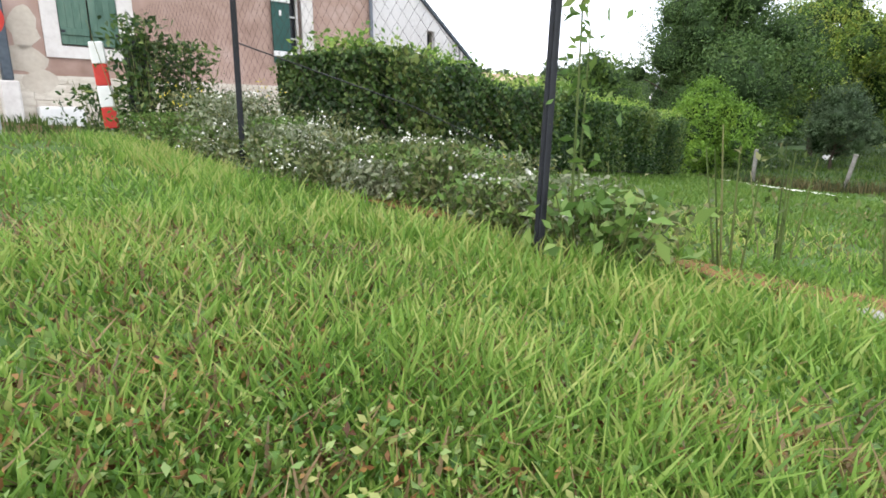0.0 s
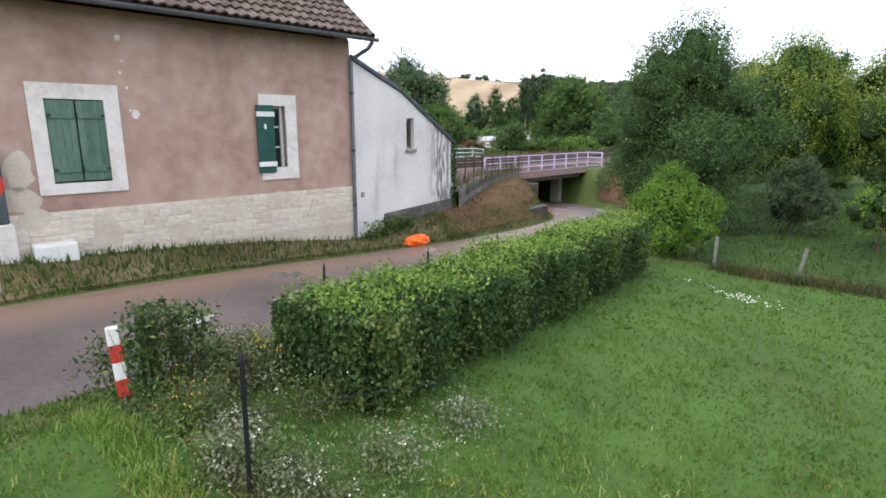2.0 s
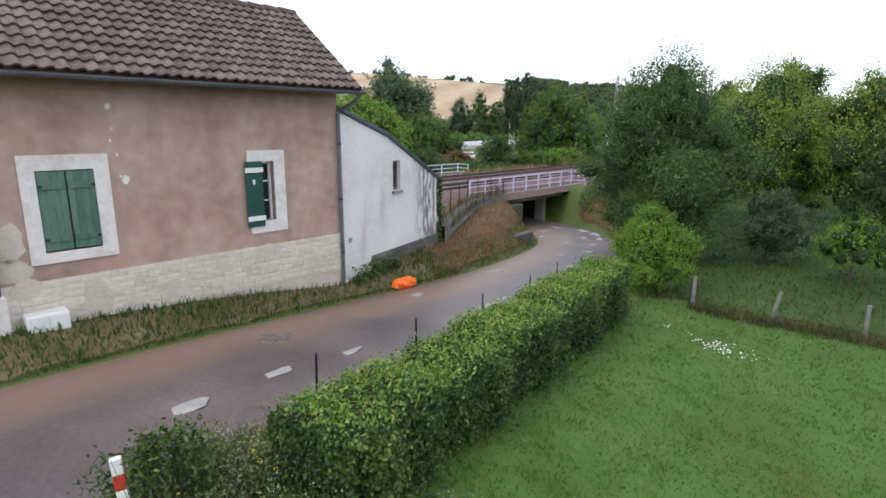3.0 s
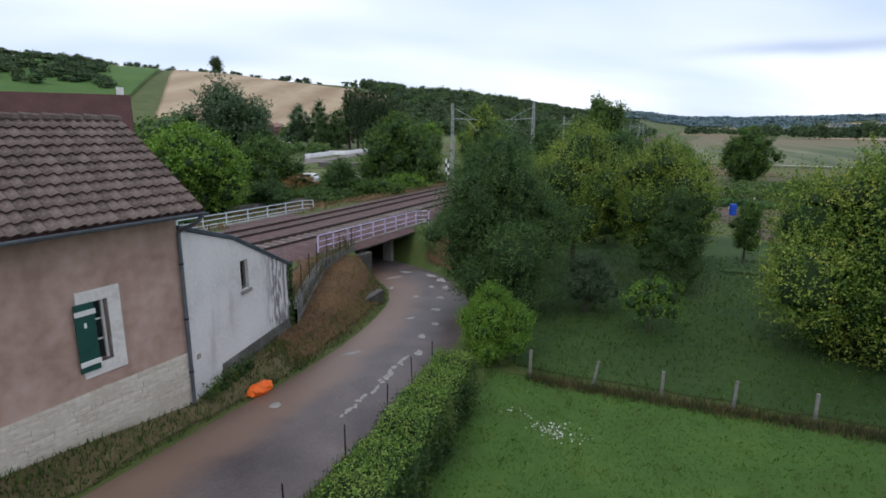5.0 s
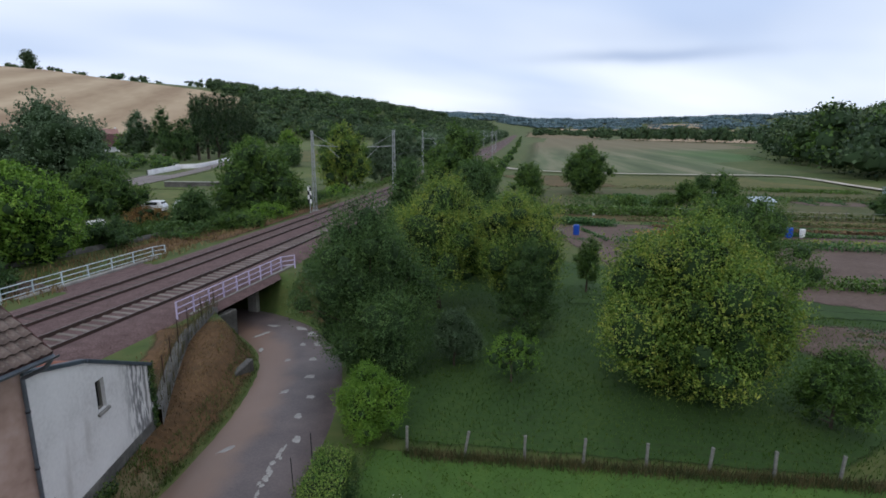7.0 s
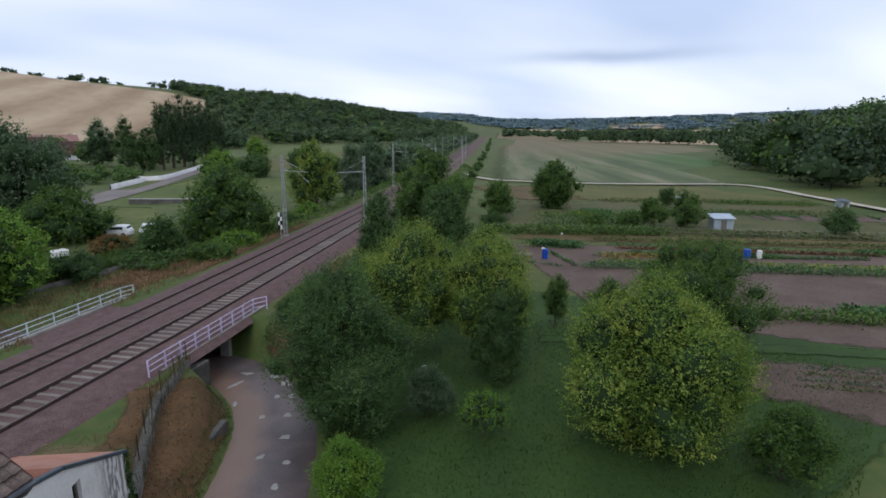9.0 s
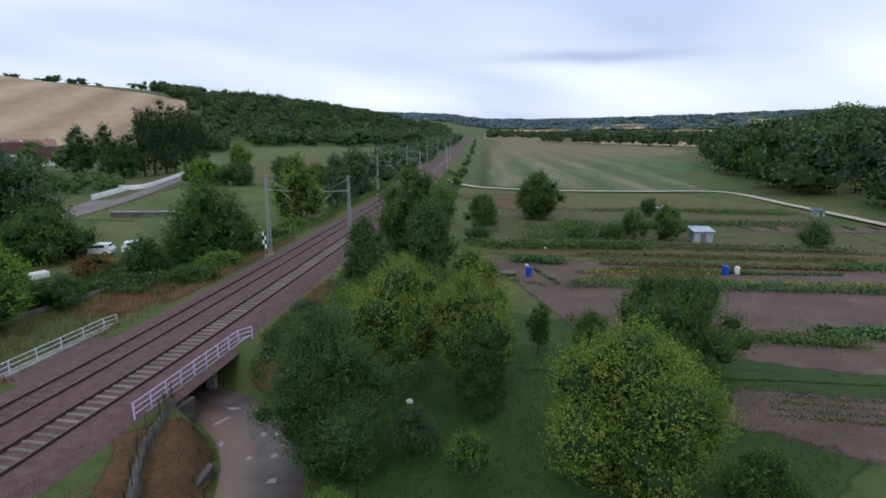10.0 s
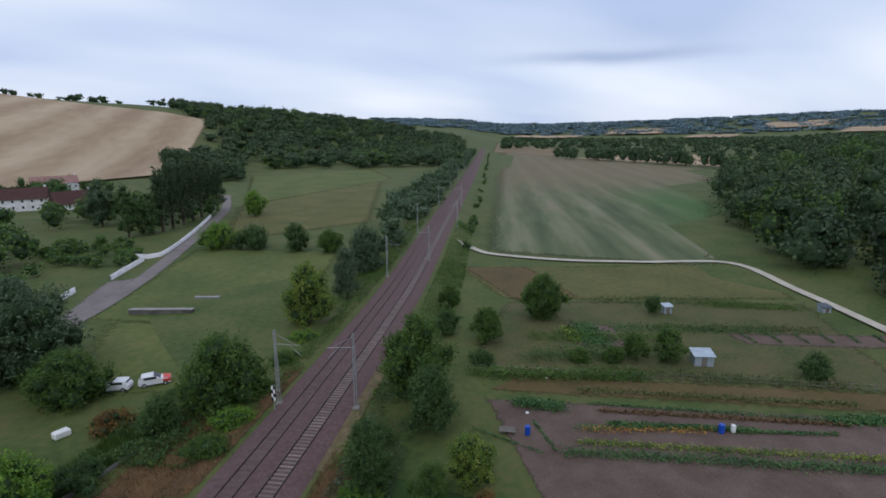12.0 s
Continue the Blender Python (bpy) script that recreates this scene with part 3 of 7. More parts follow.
# near ground covers
patch("lawn", [(-3.2, -4), (19.4, 3.4), (6.5, 14.3), (-2.6, 4.2)], "lawn", "short green mown lawn beside the hedge", 0.012, 0.4, "lawn")
patch("orchard_grass", [(7.6, 14.5), (18.0, 5.6), (46, 4), (24, 42)], "orchard_grass", "shaded orchard grass under the fruit trees", 0.03, 0.6, "grass")

# ---- road, railway ----
ROAD_PROFILE = [(-2.0, -0.13), (-1.7, -0.02), (-1.2, 0.03), (0, 0.05), (1.2, 0.03), (1.7, -0.02), (2.0, -0.13)]
road = tagged(new("road", store(sweep("road", ROAD, ROAD_PROFILE, "asphalt"), "across", [u for _ in ROAD for u, _ in ROAD_PROFILE])), "narrow worn grey-brown asphalt lane", "road", kind="structure")
LEFT_TRACK = TRACK.copy()
LEFT_TRACK[:, :2] -= side_of(TRACK) * 3.45
MID = TRACK.copy()
MID[:, :2] -= side_of(TRACK) * 1.72
near_track = TRACK[:, 1] < 420
tagged(new("ballast_bed", sweep("ballast_bed", MID, [(-4.9, -0.5), (-4.1, -0.1), (-3.3, 0.03), (-2.6, 0.03), (-2.4, 0.0), (-1.0, 0.0), (-0.8, 0.03), (0, 0.0), (0.82, 0.04), (1.0, -0.03), (2.44, -0.03), (2.62, 0.04), (3.3, 0.03), (4.1, -0.1), (4.9, -0.5)], "ballast")), "brown-grey crushed stone railway ballast", "ballast", kind="structure")


tagged(new("embankment", sweep("embankment", MID[MID[:, 1] > 46], [(-9.5, -1.75), (-6.6, -0.42), (-4.6, -0.33), (4.6, -0.33), (6.6, -0.42), (9.5, -1.75)], "meadow")), "grassy railway embankment", "embankment", kind="structure")


def rails(line, label):
    rail = tagged(new("railway_rails"), label, "rails", "railway tracks")
    for off in (-0.7525, 0.7525):
        ob = new("rail", sweep("rail", line, [(off - 0.085, -0.02), (off - 0.03, 0.03), (off - 0.04, 0.15), (off + 0.04, 0.15), (off + 0.03, 0.03), (off + 0.085, -0.02)], "rail_rust"))
        ob.parent = rail
        cap = new("rail_head", sweep("rail_head", line, [(off - 0.026, 0.154), (off + 0.026, 0.154)], "rail_top"))
        cap.parent = ob
        cap["label"] = "shiny worn top of the rail"
    return rail


right_rails = rails(TRACK[near_track], "rust-brown steel rails of the nearer track")
left_rails = rails(LEFT_TRACK[near_track], "rust-brown steel rails of the farther track")


def sleepers(line, parent, material, near_count, last, label):
    """Sleepers every 0.6 m: the nearest as pieces of their own, the rest joined."""
    seg = np.linalg.norm(np.diff(line[:, :2], axis=0), axis=1)
    s = np.concatenate([[0], np.cumsum(seg)])
    first = s[np.argmin(np.hypot(line[:, 0] + 9, line[:, 1] - 20))]
    bm = boxed(-1.25, 1.25, -0.10, 0.10, -0.1, 0.015, 0.02)
    me = bpy.data.meshes.new("sleeper")
    bm.to_mesh(me)
    base_v = np.array([v.co[:] for v in bm.verts])
    base_f = [tuple(v.index for v in f.verts) for f in bm.faces]
    bm.free()
    me.materials.append(M[material])
    vs, fs = [], []
    for i in range(last):
        at = first + 0.6 * i
        x, y = np.interp(at, s, line[:, 0]), np.interp(at, s, line[:, 1])
        x2, y2 = np.interp(at + 1, s, line[:, 0]), np.interp(at + 1, s, line[:, 1])
        a = math.atan2(y2 - y, x2 - x)
        if i < near_count:
            ob = new("sleeper", me)
            ob.parent = parent
            ob.matrix_basis = Matrix.Translation((x, y, 0.29)) @ Matrix.Rotation(a + math.pi / 2, 4, "Z")
        else:
            c, sn = math.cos(a + math.pi / 2), math.sin(a + math.pi / 2)
            v = base_v @ np.array([[c, sn, 0], [-sn, c, 0], [0, 0, 1]]) + (x, y, 0.29)
            n0 = 0 if not vs else sum(len(k) for k in vs)
            vs.append(v)
            fs += [tuple(k + n0 for k in f) for f in base_f]
    rest = bpy.data.meshes.new("sleeper_remainder")
    rest.from_pydata(np.vstack(vs).tolist(), [], fs)
    rest.materials.append(M[material])
    ob = new("sleeper_remainder", rest)
    ob.parent = parent
    tagged(ob, label, kind="stuff")


sleepers(TRACK, right_rails, "sleeper_light", 150, 480, "pale concrete sleepers")
sleepers(LEFT_TRACK, left_rails, "sleeper_dark", 130, 420, "dark ballast-stained sleepers")

# ---- underpass bridge ----
BR = pose(2.73, 26.95, 0, 0, 0, 43.0)
bridge = thing("railway_bridge", BR, "low concrete railway bridge over the lane", "bridge", kind="structure")
part("deck", boxed(1.6, 11.6, 0.35, 10.4, -0.42, -0.02, 0.02), "ballast", bridge, "deck covered with brown ballast")
part("edge_beam", boxed(1.4, 11.8, 0.0, 0.34, -0.50, 0.10, 0.03), "concrete", bridge, "weathered grey concrete edge beam")
part("edge_beam", boxed(1.4, 11.8, 10.41, 10.75, -0.50, 0.10, 0.03), "concrete", bridge, "weathered grey concrete edge beam")
part("abutment", boxed(2.2, 4.4, 0.25, 10.6, -2.6, -0.43, 0.03), "dark_concrete", bridge, "stained concrete abutment")
part("abutment", boxed(9.4, 11.4, 0.25, 10.6, -2.6, -0.43, 0.03), "dark_concrete", bridge, "stained concrete abutment")
for k in range(4):
    part("pier", boxed(7.9, 8.25, 0.5 + 3.1 * k, 1.1 + 3.1 * k, -2.6, -0.43, 0.02), "concrete", bridge, "square concrete pier")
part("wing_wall", boxed(1.0, 4.2, -0.25, 0.2, -2.4, -0.48, 0.03, Matrix.Rotation(radians(-6), 4, "Z")), "dark_concrete", bridge, "stained concrete wing wall")


def railing(name, m, posts, height, material, label):
    """A pipe railing: posts at (x, y) in its own plane, three rails between them."""
    rail = thing(name, m, label, "railing", "bridge railings")
    for x, y, z in posts:
        part("post", boxed(x - 0.035, x + 0.035, y - 0.035, y + 0.035, z - 0.15, z + height, 0.008), material, rail)
    for h in (0.28, 0.62, 0.97):
        for a, b in zip(posts, posts[1:]):
            part("rail", rodded((a[0], a[1], a[2] + height * h), (b[0], b[1], b[2] + height * h), 0.03, sides=6), material, rail)
    return rail


railing("bridge_railing", BR, [(0.6 + 1.22 * k, 0.1, 0.1) for k in range(0, 9)] + [(11.3, -0.35, 0.05)], 0.85, "rail_lilac", "pale lilac painted steel railing on the bridge")
railing("bridge_railing", BR, [(1.8 * k - 8.4, 10.6, 0.0) for k in range(0, 12)] + [(12.6, 10.6, -0.1)], 0.85, "rail_pale", "pale blue-white painted steel railing beyond the tracks")


def catenary_mast(x, y, arm, height=8.9):
    """A lattice mast with two chords, bracing, a foot and a bracket arm over the tracks."""
    z0 = gz(x, y)
    turn = 47.5
    mast = thing("catenary_mast", pose(x, y, z0, 0, 0, turn), "grey galvanised lattice mast beside the railway", "mast", "railway masts")
    part("foot", boxed(-0.35, 0.35, -0.35, 0.35, -0.3, 0.25, 0.04), "concrete", mast, "concrete foot")
    for sx, sy in itertools.product((-1, 1), (-1, 1)):
        part("chord", rodded((sx * 0.17, sy * 0.17, 0.2), (sx * 0.09, sy * 0.09, height), 0.035, 0.03, 5), "galvanised", mast)
    bm = bmesh.new()
    n = 14
    for k in range(n):
        z1, z2 = 0.3 + (height - 0.4) * k / n, 0.3 + (height - 0.4) * (k + 1) / n
        w1, w2 = 0.17 - 0.08 * k / n, 0.17 - 0.08 * (k + 1) / n
        s = 1 if k % 2 else -1
        for f in (-1, 1):
            rod(bm, (s * w1, f * w1, z1), (-s * w2, f * w2, z2), 0.018, sides=4)
            rod(bm, (f * w1, s * w1, z1), (f * w2, -s * w2, z2), 0.018, sides=4)
    part("bracing", bm, "galvanised", mast)
    if arm:
        part("bracket_arm", rodded((0, 0, height - 1.6), (0, arm, height - 1.75), 0.04, 0.03, 6), "galvanised", mast)
        part("stay", rodded((0, 0, height - 0.4), (0, arm * 0.85, height - 1.7), 0.02, 0.02, 5), "galvanised", mast)
        part("drop_arm", rodded((0, arm * 0.55, height - 1.7), (0, arm, height - 2.9), 0.025, 0.025, 5), "galvanised", mast)
    return mast


MASTS = [(21.6, 57.6, -2.9), (28.0, 51.2, 2.9), (60.6, 98.0, -2.9), (75.5, 103.5, 2.9), (97.5, 140.5, -2.9), (110.5, 137.0, 2.9), (139, 185.5, -2.9), (146, 179, 2.9), (180, 230.5, -2.9), (222, 276.5, -2.9), (265, 323.5, -2.9)]
for mx, my, arm in MASTS:
    catenary_mast(mx, my, arm)


def wire(name, pts, r, material, label, category):
    cu = bpy.data.curves.new(name, "CURVE")
    cu.dimensions, cu.bevel_depth, cu.bevel_resolution = "3D", r, 0
    sp = cu.splines.new("POLY")
    sp.points.add(len(pts) - 1)
    for p, q in zip(sp.points, pts):
        p.co = (*q, 1)
    cu.materials.append(M[material])
    return tagged(new(name, cu), label, category)


for side in (0, 1):
    run = [m for m in MASTS if (m[2] > 0) == bool(side)]
    wire("overhead_wire", [(x + (0.735 * -1.9 if side else 0.735 * 1.9), y + (1.3 if side else -1.3), 6.0) for x, y, _ in run], 0.012, "black_metal", "thin overhead line along the railway", "wire")

board = thing("distance_board", pose(20.6, 56.4, gz(20.6, 56.4), 0, 0, -35), "black and white chequered railway board", "sign")
part("post", rodded((0, 0, -0.2), (0, 0, 3.1), 0.04), "galvanised", board)
part("plate", boxed(-0.2, 0.2, -0.06, -0.03, 1.2, 3.0), "white_paint", board)
for k in range(4):
    part("chequer", boxed(-0.2 + 0.2 * (k % 2), 0.2 * (k % 2), -0.075, -0.062, 1.2 + 0.45 * k, 1.65 + 0.45 * k), "black_metal", board, "black square")

# ---- crossing keeper's house ----
HOUSE = pose(CORNER[0], CORNER[1], 0, 0, 0, math.degrees(math.atan2(ALONG[1], ALONG[0])))
house = thing("house", HOUSE, "small old house with pink render, limewashed stone foot and brown tiles", "house")
L0, DEPTH, EAVE, RIDGE = -9.6, 4.1, 4.36, 6.35


def wall_cells(bm, x0, x1, y0, y1, z0, z1, holes):
    """A wall of one skin, left open at the holes (x0, x1, z0, z1)."""
    xs = sorted({x0, x1, *[h[0] for h in holes], *[h[1] for h in holes]})
    zs = sorted({z0, z1, *[h[2] for h in holes], *[h[3] for h in holes]})
    nx, nz = len(xs) - 1, len(zs) - 1

    def solid(i, k):
        return 0 <= i < nx and 0 <= k < nz and not any(h[0] <= xs[i] and xs[i + 1] <= h[1] and h[2] <= zs[k] and zs[k + 1] <= h[3] for h in holes)

    made = {}

    def corner(i, y, k):
        key = (i, y, k)
        if key not in made:
            made[key] = bm.verts.new((xs[i], y, zs[k]))
        return made[key]

    for i in range(nx):
        for k in range(nz):
            if not solid(i, k):
                continue
            bm.faces.new([corner(i, y0, k), corner(i + 1, y0, k), corner(i + 1, y0, k + 1), corner(i, y0, k + 1)])
            bm.faces.new([corner(i, y1, k + 1), corner(i + 1, y1, k + 1), corner(i + 1, y1, k), corner(i, y1, k)])
            for di, dk, c in ((-1, 0, ((i, k + 1), (i, k))), (1, 0, ((i + 1, k), (i + 1, k + 1))), (0, -1, ((i, k), (i + 1, k))), (0, 1, ((i + 1, k + 1), (i, k + 1)))):
                if not solid(i + di, k + dk):
                    (a0, b0), (a1, b1) = c
                    bm.faces.new([corner(a0, y0, b0), corner(a0, y1, b0), corner(a1, y1, b1), corner(a1, y0, b1)])
    return bm


W1, W2 = (-5.96, -5.12, 1.52, 2.88), (-2.28, -1.72, 1.60, 2.87)
part("front_wall", wall_cells(bmesh.new(), L0, 0, 0, 0.4, -0.5, EAVE, [W1, W2]), "render_pink", house, "stained faded pink render")
bm = bmesh.new()
for x0, x1 in ((L0, L0 + 0.35), (-0.35, 0)):
    box(bm, x0, x1, 0.4, DEPTH, -0.5, EAVE)
    vs = [bm.verts.new(p) for p in ((x0, 0, EAVE), (x0, DEPTH, EAVE), (x0, DEPTH / 2, RIDGE - 0.1), (x1, 0, EAVE), (x1, DEPTH, EAVE), (x1, DEPTH / 2, RIDGE - 0.1))]
    for f in ((0, 2, 1), (3, 4, 5), (0, 3, 5, 2), (1, 2, 5, 4)):
        bm.faces.new([vs[k] for k in f])
part("gable_wall", bm, "render_pink", house)
part("back_wall", boxed(L0 + 0.35, -0.35, DEPTH - 0.35, DEPTH, -0.5, EAVE), "render_pink", house)
part("inner_floor", boxed(L0 + 0.3, -0.3, 0.3, DEPTH - 0.3, 0.2, 0.35), "dark_void", house, "dark interior floor")


def stone_course(parent, x0, x1, z0, z1, y, rows, seed):
    """Rough limewashed blocks in courses, standing proud of the mortar behind."""
    rnd = random.Random(seed)
    metas = []
    for k in range(6):
        b = boxed(-0.5, 0.5, -0.5, 0.5, -0.5, 0.5)
        for v in b.verts:
            v.co += Vector((rnd.uniform(-0.06, 0.06), rnd.uniform(-0.15, 0.05), rnd.uniform(-0.09, 0.09)))
        me = bpy.data.meshes.new("stone")
        b.to_mesh(me)
        b.free()
        me.materials.append(M["limewash_stone"])
        metas.append(me)
    h = (z1 - z0) / rows
    for r in range(rows):
        x = x0 + (rnd.uniform(0, 0.2))
        while x < x1 - 0.1:
            w = min(rnd.uniform(0.22, 0.5), x1 - x)
            ob = new("stone", rnd.choice(metas))
            ob.parent = parent
            ob.matrix_basis = Matrix.Translation((x + w / 2, y, z0 + h * (r + 0.5))) @ Matrix.Diagonal((w - 0.010, 0.022, h - 0.010, 1))
            x += w


base_wall = part("stone_foot", boxed(L0, 0.0, -0.018, -0.002, -0.5, 1.06), "mortar", house, "limewashed rubble stone foot of the wall")

# windows
def surround(parent, hole, left, right, top, bottom, label):
    x0, x1, z0, z1 = hole
    s = part("window_surround", wall_cells(bmesh.new(), x0 - left, x1 + right, -0.035, 0.08, z0 - bottom, z1 + top, [hole]), "trim_stone", parent, label)
    return s


win1 = surround(house, W1, 0.22, 0.24, 0.25, 0.18, "chipped white painted stone surround")
for k, (x0, x1) in enumerate(((W1[0] + 0.01, (W1[0] + W1[1]) / 2 - 0.012), ((W1[0] + W1[1]) / 2 + 0.012, W1[1] - 0.01))):
    sh = part("shutter", bmesh.new(), "shutter_faded", house, "closed faded green wooden shutter")
    n = 4
    for i in range(n):
        w = (x1 - x0) / n
        part("board", boxed(x0 + i * w + 0.001, x0 + (i + 1) * w - 0.001, -0.03, 0.0, W1[2] + 0.03, W1[3] - 0.02, 0.002), "shutter_faded", sh)
    for z in (W1[2] + 0.22, W1[3] - 0.26):
        part("batten", boxed(x0 + 0.01, x1 - 0.01, -0.055, -0.031, z - 0.05, z + 0.05, 0.005), "shutter_faded", sh)
        part("hinge", boxed(x0 if k == 0 else x1 - 0.06, x0 + 0.06 if k == 0 else x1, -0.06, -0.056, z - 0.02, z + 0.02), "black_metal", sh)
win2 = surround(house, W2, 0.04, 0.26, 0.23, 0.25, "chipped white painted stone surround")
for z in (W2[2] + 0.42, W2[2] + 0.84):
    part("glazing_bar", boxed(W2[0], W2[1] - 0.052, 0.13, 0.16, z - 0.015, z + 0.015), "white_paint", house, "thin white glazing bar")
part("window_frame", boxed(W2[1] - 0.05, W2[1], 0.12, 0.18, W2[2], W2[3] - 0.052), "white_paint", house, "white window frame")
part("window_head", boxed(W2[0], W2[1], 0.12, 0.18, W2[3] - 0.05, W2[3]), "white_paint", house, "white window frame")
part("pane", boxed(W2[0], W2[1], 0.19, 0.2, W2[2], W2[3]), "glass_dark", house, "dark window pane")
sh = part("shutter", boxed(-2.40, -2.02, -0.085, -0.05, 1.50, 2.88, 0.005), "shutter_green", house, "open dark green shutter with white battens")
for z in (1.68, 2.70):
    part("batten", boxed(-2.41, -2.01, -0.112, -0.086, z - 0.05, z + 0.05, 0.004), "white_paint", sh, "white painted batten")
part("stay_plate", boxed(-2.25, -2.20, -0.10, -0.086, 2.40, 2.5, 0.004), "white_paint", sh)

# roof
roof = part("roof", bmesh.new(), "roof_tile", house, "weathered brown interlocking roof tiles")
run, rise = DEPTH / 2 + 0.55, RIDGE - (EAVE + 0.06)
slope = math.atan2(rise, run)
SL = math.hypot(run, rise)
bm = bmesh.new()
box(bm, L0 - 0.3, 0.3, 0, SL, -0.06, -0.01, 0, Matrix.Translation((0, -0.55, EAVE + 0.06)) @ Matrix.Rotation(slope, 4, "X"))
box(bm, L0 - 0.3, 0.3, 0, SL, -0.06, -0.01, 0, Matrix.Translation((0, DEPTH + 0.55, EAVE + 0.06)) @ Matrix.Rotation(math.pi, 4, "Z") @ Matrix.Translation((-(L0), 0, 0)) @ Matrix.Rotation(slope, 4, "X") @ Matrix.Translation((0, 0, 0)))
part("roof_deck", bm, "dark_tile", roof, "dark boarding under the tiles")


def tile_mesh():
    """An interlocking tile: a flat pan and a rounded roll, with a thick lower edge."""
    prof = [(-0.105, 0.0), (-0.07, 0.0), (-0.035, 0.01), (0.0, 0.036), (0.035, 0.046), (0.07, 0.036), (0.105, 0.0)]
    v, f = [], []
    for yv, zv in ((-0.02, 0.052), (0.33, 0.0)):
        v += [(x, yv, z + zv) for x, z in prof]
    v += [(x, -0.012, z + 0.052 - 0.044) for x, z in prof]
    n = len(prof)
    for i in range(n - 1):
        f += [(i, i + 1, n + i + 1, n + i), (i + 1, i, 2 * n + i, 2 * n + i + 1)]
    me = bpy.data.meshes.new("tile")
    me.from_pydata(v, [], f)
    me.materials.append(M["roof_tile"])
    return me


TILE = tile_mesh()
to_roof = Matrix.Translation((0, -0.55, EAVE + 0.06)) @ Matrix.Rotation(slope, 4, "X")
rnd = random.Random(4)
vs, fs = [], []
tv, tf = [v.co.copy() for v in TILE.vertices], [tuple(p.vertices) for p in TILE.polygons]
ROW = (SL - 0.05) / 11
rows_n, cols_n = 11, int((0.6 - L0) / 0.21)
for c in range(cols_n):
    for r in range(rows_n):
        m = to_roof @ Matrix.Translation((0.2 - 0.21 * c, ROW * r, rnd.uniform(0, 0.008))) @ Matrix.Rotation(rnd.uniform(-0.015, 0.015), 4, "Z")
        if c < 27:
            ob = new("tile", TILE)
            ob.parent = roof
            ob.matrix_basis = m
        else:
            k = len(vs)
            vs += [(m @ v)[:] for v in tv]
            fs += [tuple(i + k for i in q) for q in tf]
rest = bpy.data.meshes.new("tiles_rest")
rest.from_pydata(vs, [], fs)
rest.materials.append(M["roof_tile"])
ob = new("tiles_rest", rest)
ob.parent = roof
tagged(ob, "rest of the brown roof tiles", kind="stuff")
bm = bmesh.new()
for k in range(24):
    rod(bm, (0.3 - 0.42 * k, DEPTH / 2, RIDGE + 0.0), (-0.13 - 0.42 * k, DEPTH / 2, RIDGE + 0.02), 0.11, 0.12, 8)
part("ridge_tiles", bm, "roof_tile", roof, "rounded ridge tiles")
part("verge_board", boxed(0.285, 0.33, 0, SL, -0.12, 0.05, 0.01, to_roof), "dark_tile", roof, "reddish verge tiles along the gable")

# gutter and downpipe
bm = bmesh.new()
for k in range(8):
    a0, a1 = math.pi + math.pi * k / 8, math.pi + math.pi * (k + 1) / 8
    q = [bm.verts.new((x, -0.60 + 0.07 * math.cos(a), EAVE + 0.02 + 0.07 * math.sin(a))) for x, a in ((L0 - 0.3, a0), (0.36, a0), (0.36, a1), (L0 - 0.3, a1))]
    bm.faces.new(q)
bmesh.ops.remove_doubles(bm, verts=list(bm.verts), dist=0.0005)
gut = part("gutter", bm, "zinc", house, "dark zinc half-round gutter")
gut.modifiers.new("thickness", "SOLIDIFY").thickness = 0.006
pipe = [(0.22, -0.60, EAVE - 0.05), (0.16, -0.5, EAVE - 0.2), (-0.02, -0.08, EAVE - 0.42), (-0.02, -0.08, -0.2)]
bm = bmesh.new()
for a, b in zip(pipe, pipe[1:]):
    rod(bm, a, b, 0.045, sides=10)
down = part("downpipe", bm, "zinc", house, "dark grey downpipe at the corner")
for z in (0.6, 1.9, 3.2):
    part("pipe_clip", rodded((-0.02, -0.08, z - 0.02), (-0.02, -0.08, z + 0.02), 0.055), "black_metal", down)

chimney = part("chimney", boxed(-3.75, -3.1, 1.75, 2.35, 5.6, 6.85, 0.02), "chimney_render", house, "stained rendered chimney with a clay pot")
part("chimney_cap", boxed(-3.82, -3.03, 1.68, 2.42, 6.85, 6.95, 0.01), "concrete", chimney)
part("chimney_pot", rodded((-3.42, 2.05, 6.95), (-3.42, 2.05, 7.33), 0.17, 0.12, 12), "brick_orange", chimney, "orange clay chimney pot")

# bare plaster spots
rnd = random.Random(8)


def blotch(name, x, z, w, h, y, material, parent, label, seed):
    r = random.Random(seed)
    b = bmesh.new()
    ring = [b.verts.new((x + w / 2 * math.cos(k / 14 * math.tau) * r.uniform(0.7, 1.1), y, z + h / 2 * math.sin(k / 14 * math.tau) * r.uniform(0.7, 1.1))) for k in range(14)]
    b.faces.new(ring)
    ex = bmesh.ops.extrude_face_region(b, geom=list(b.faces))
    for v in ex["geom"]:
        if isinstance(v, bmesh.types.BMVert):
            v.co.y -= 0.006
    return part(name, b, material, parent, label)


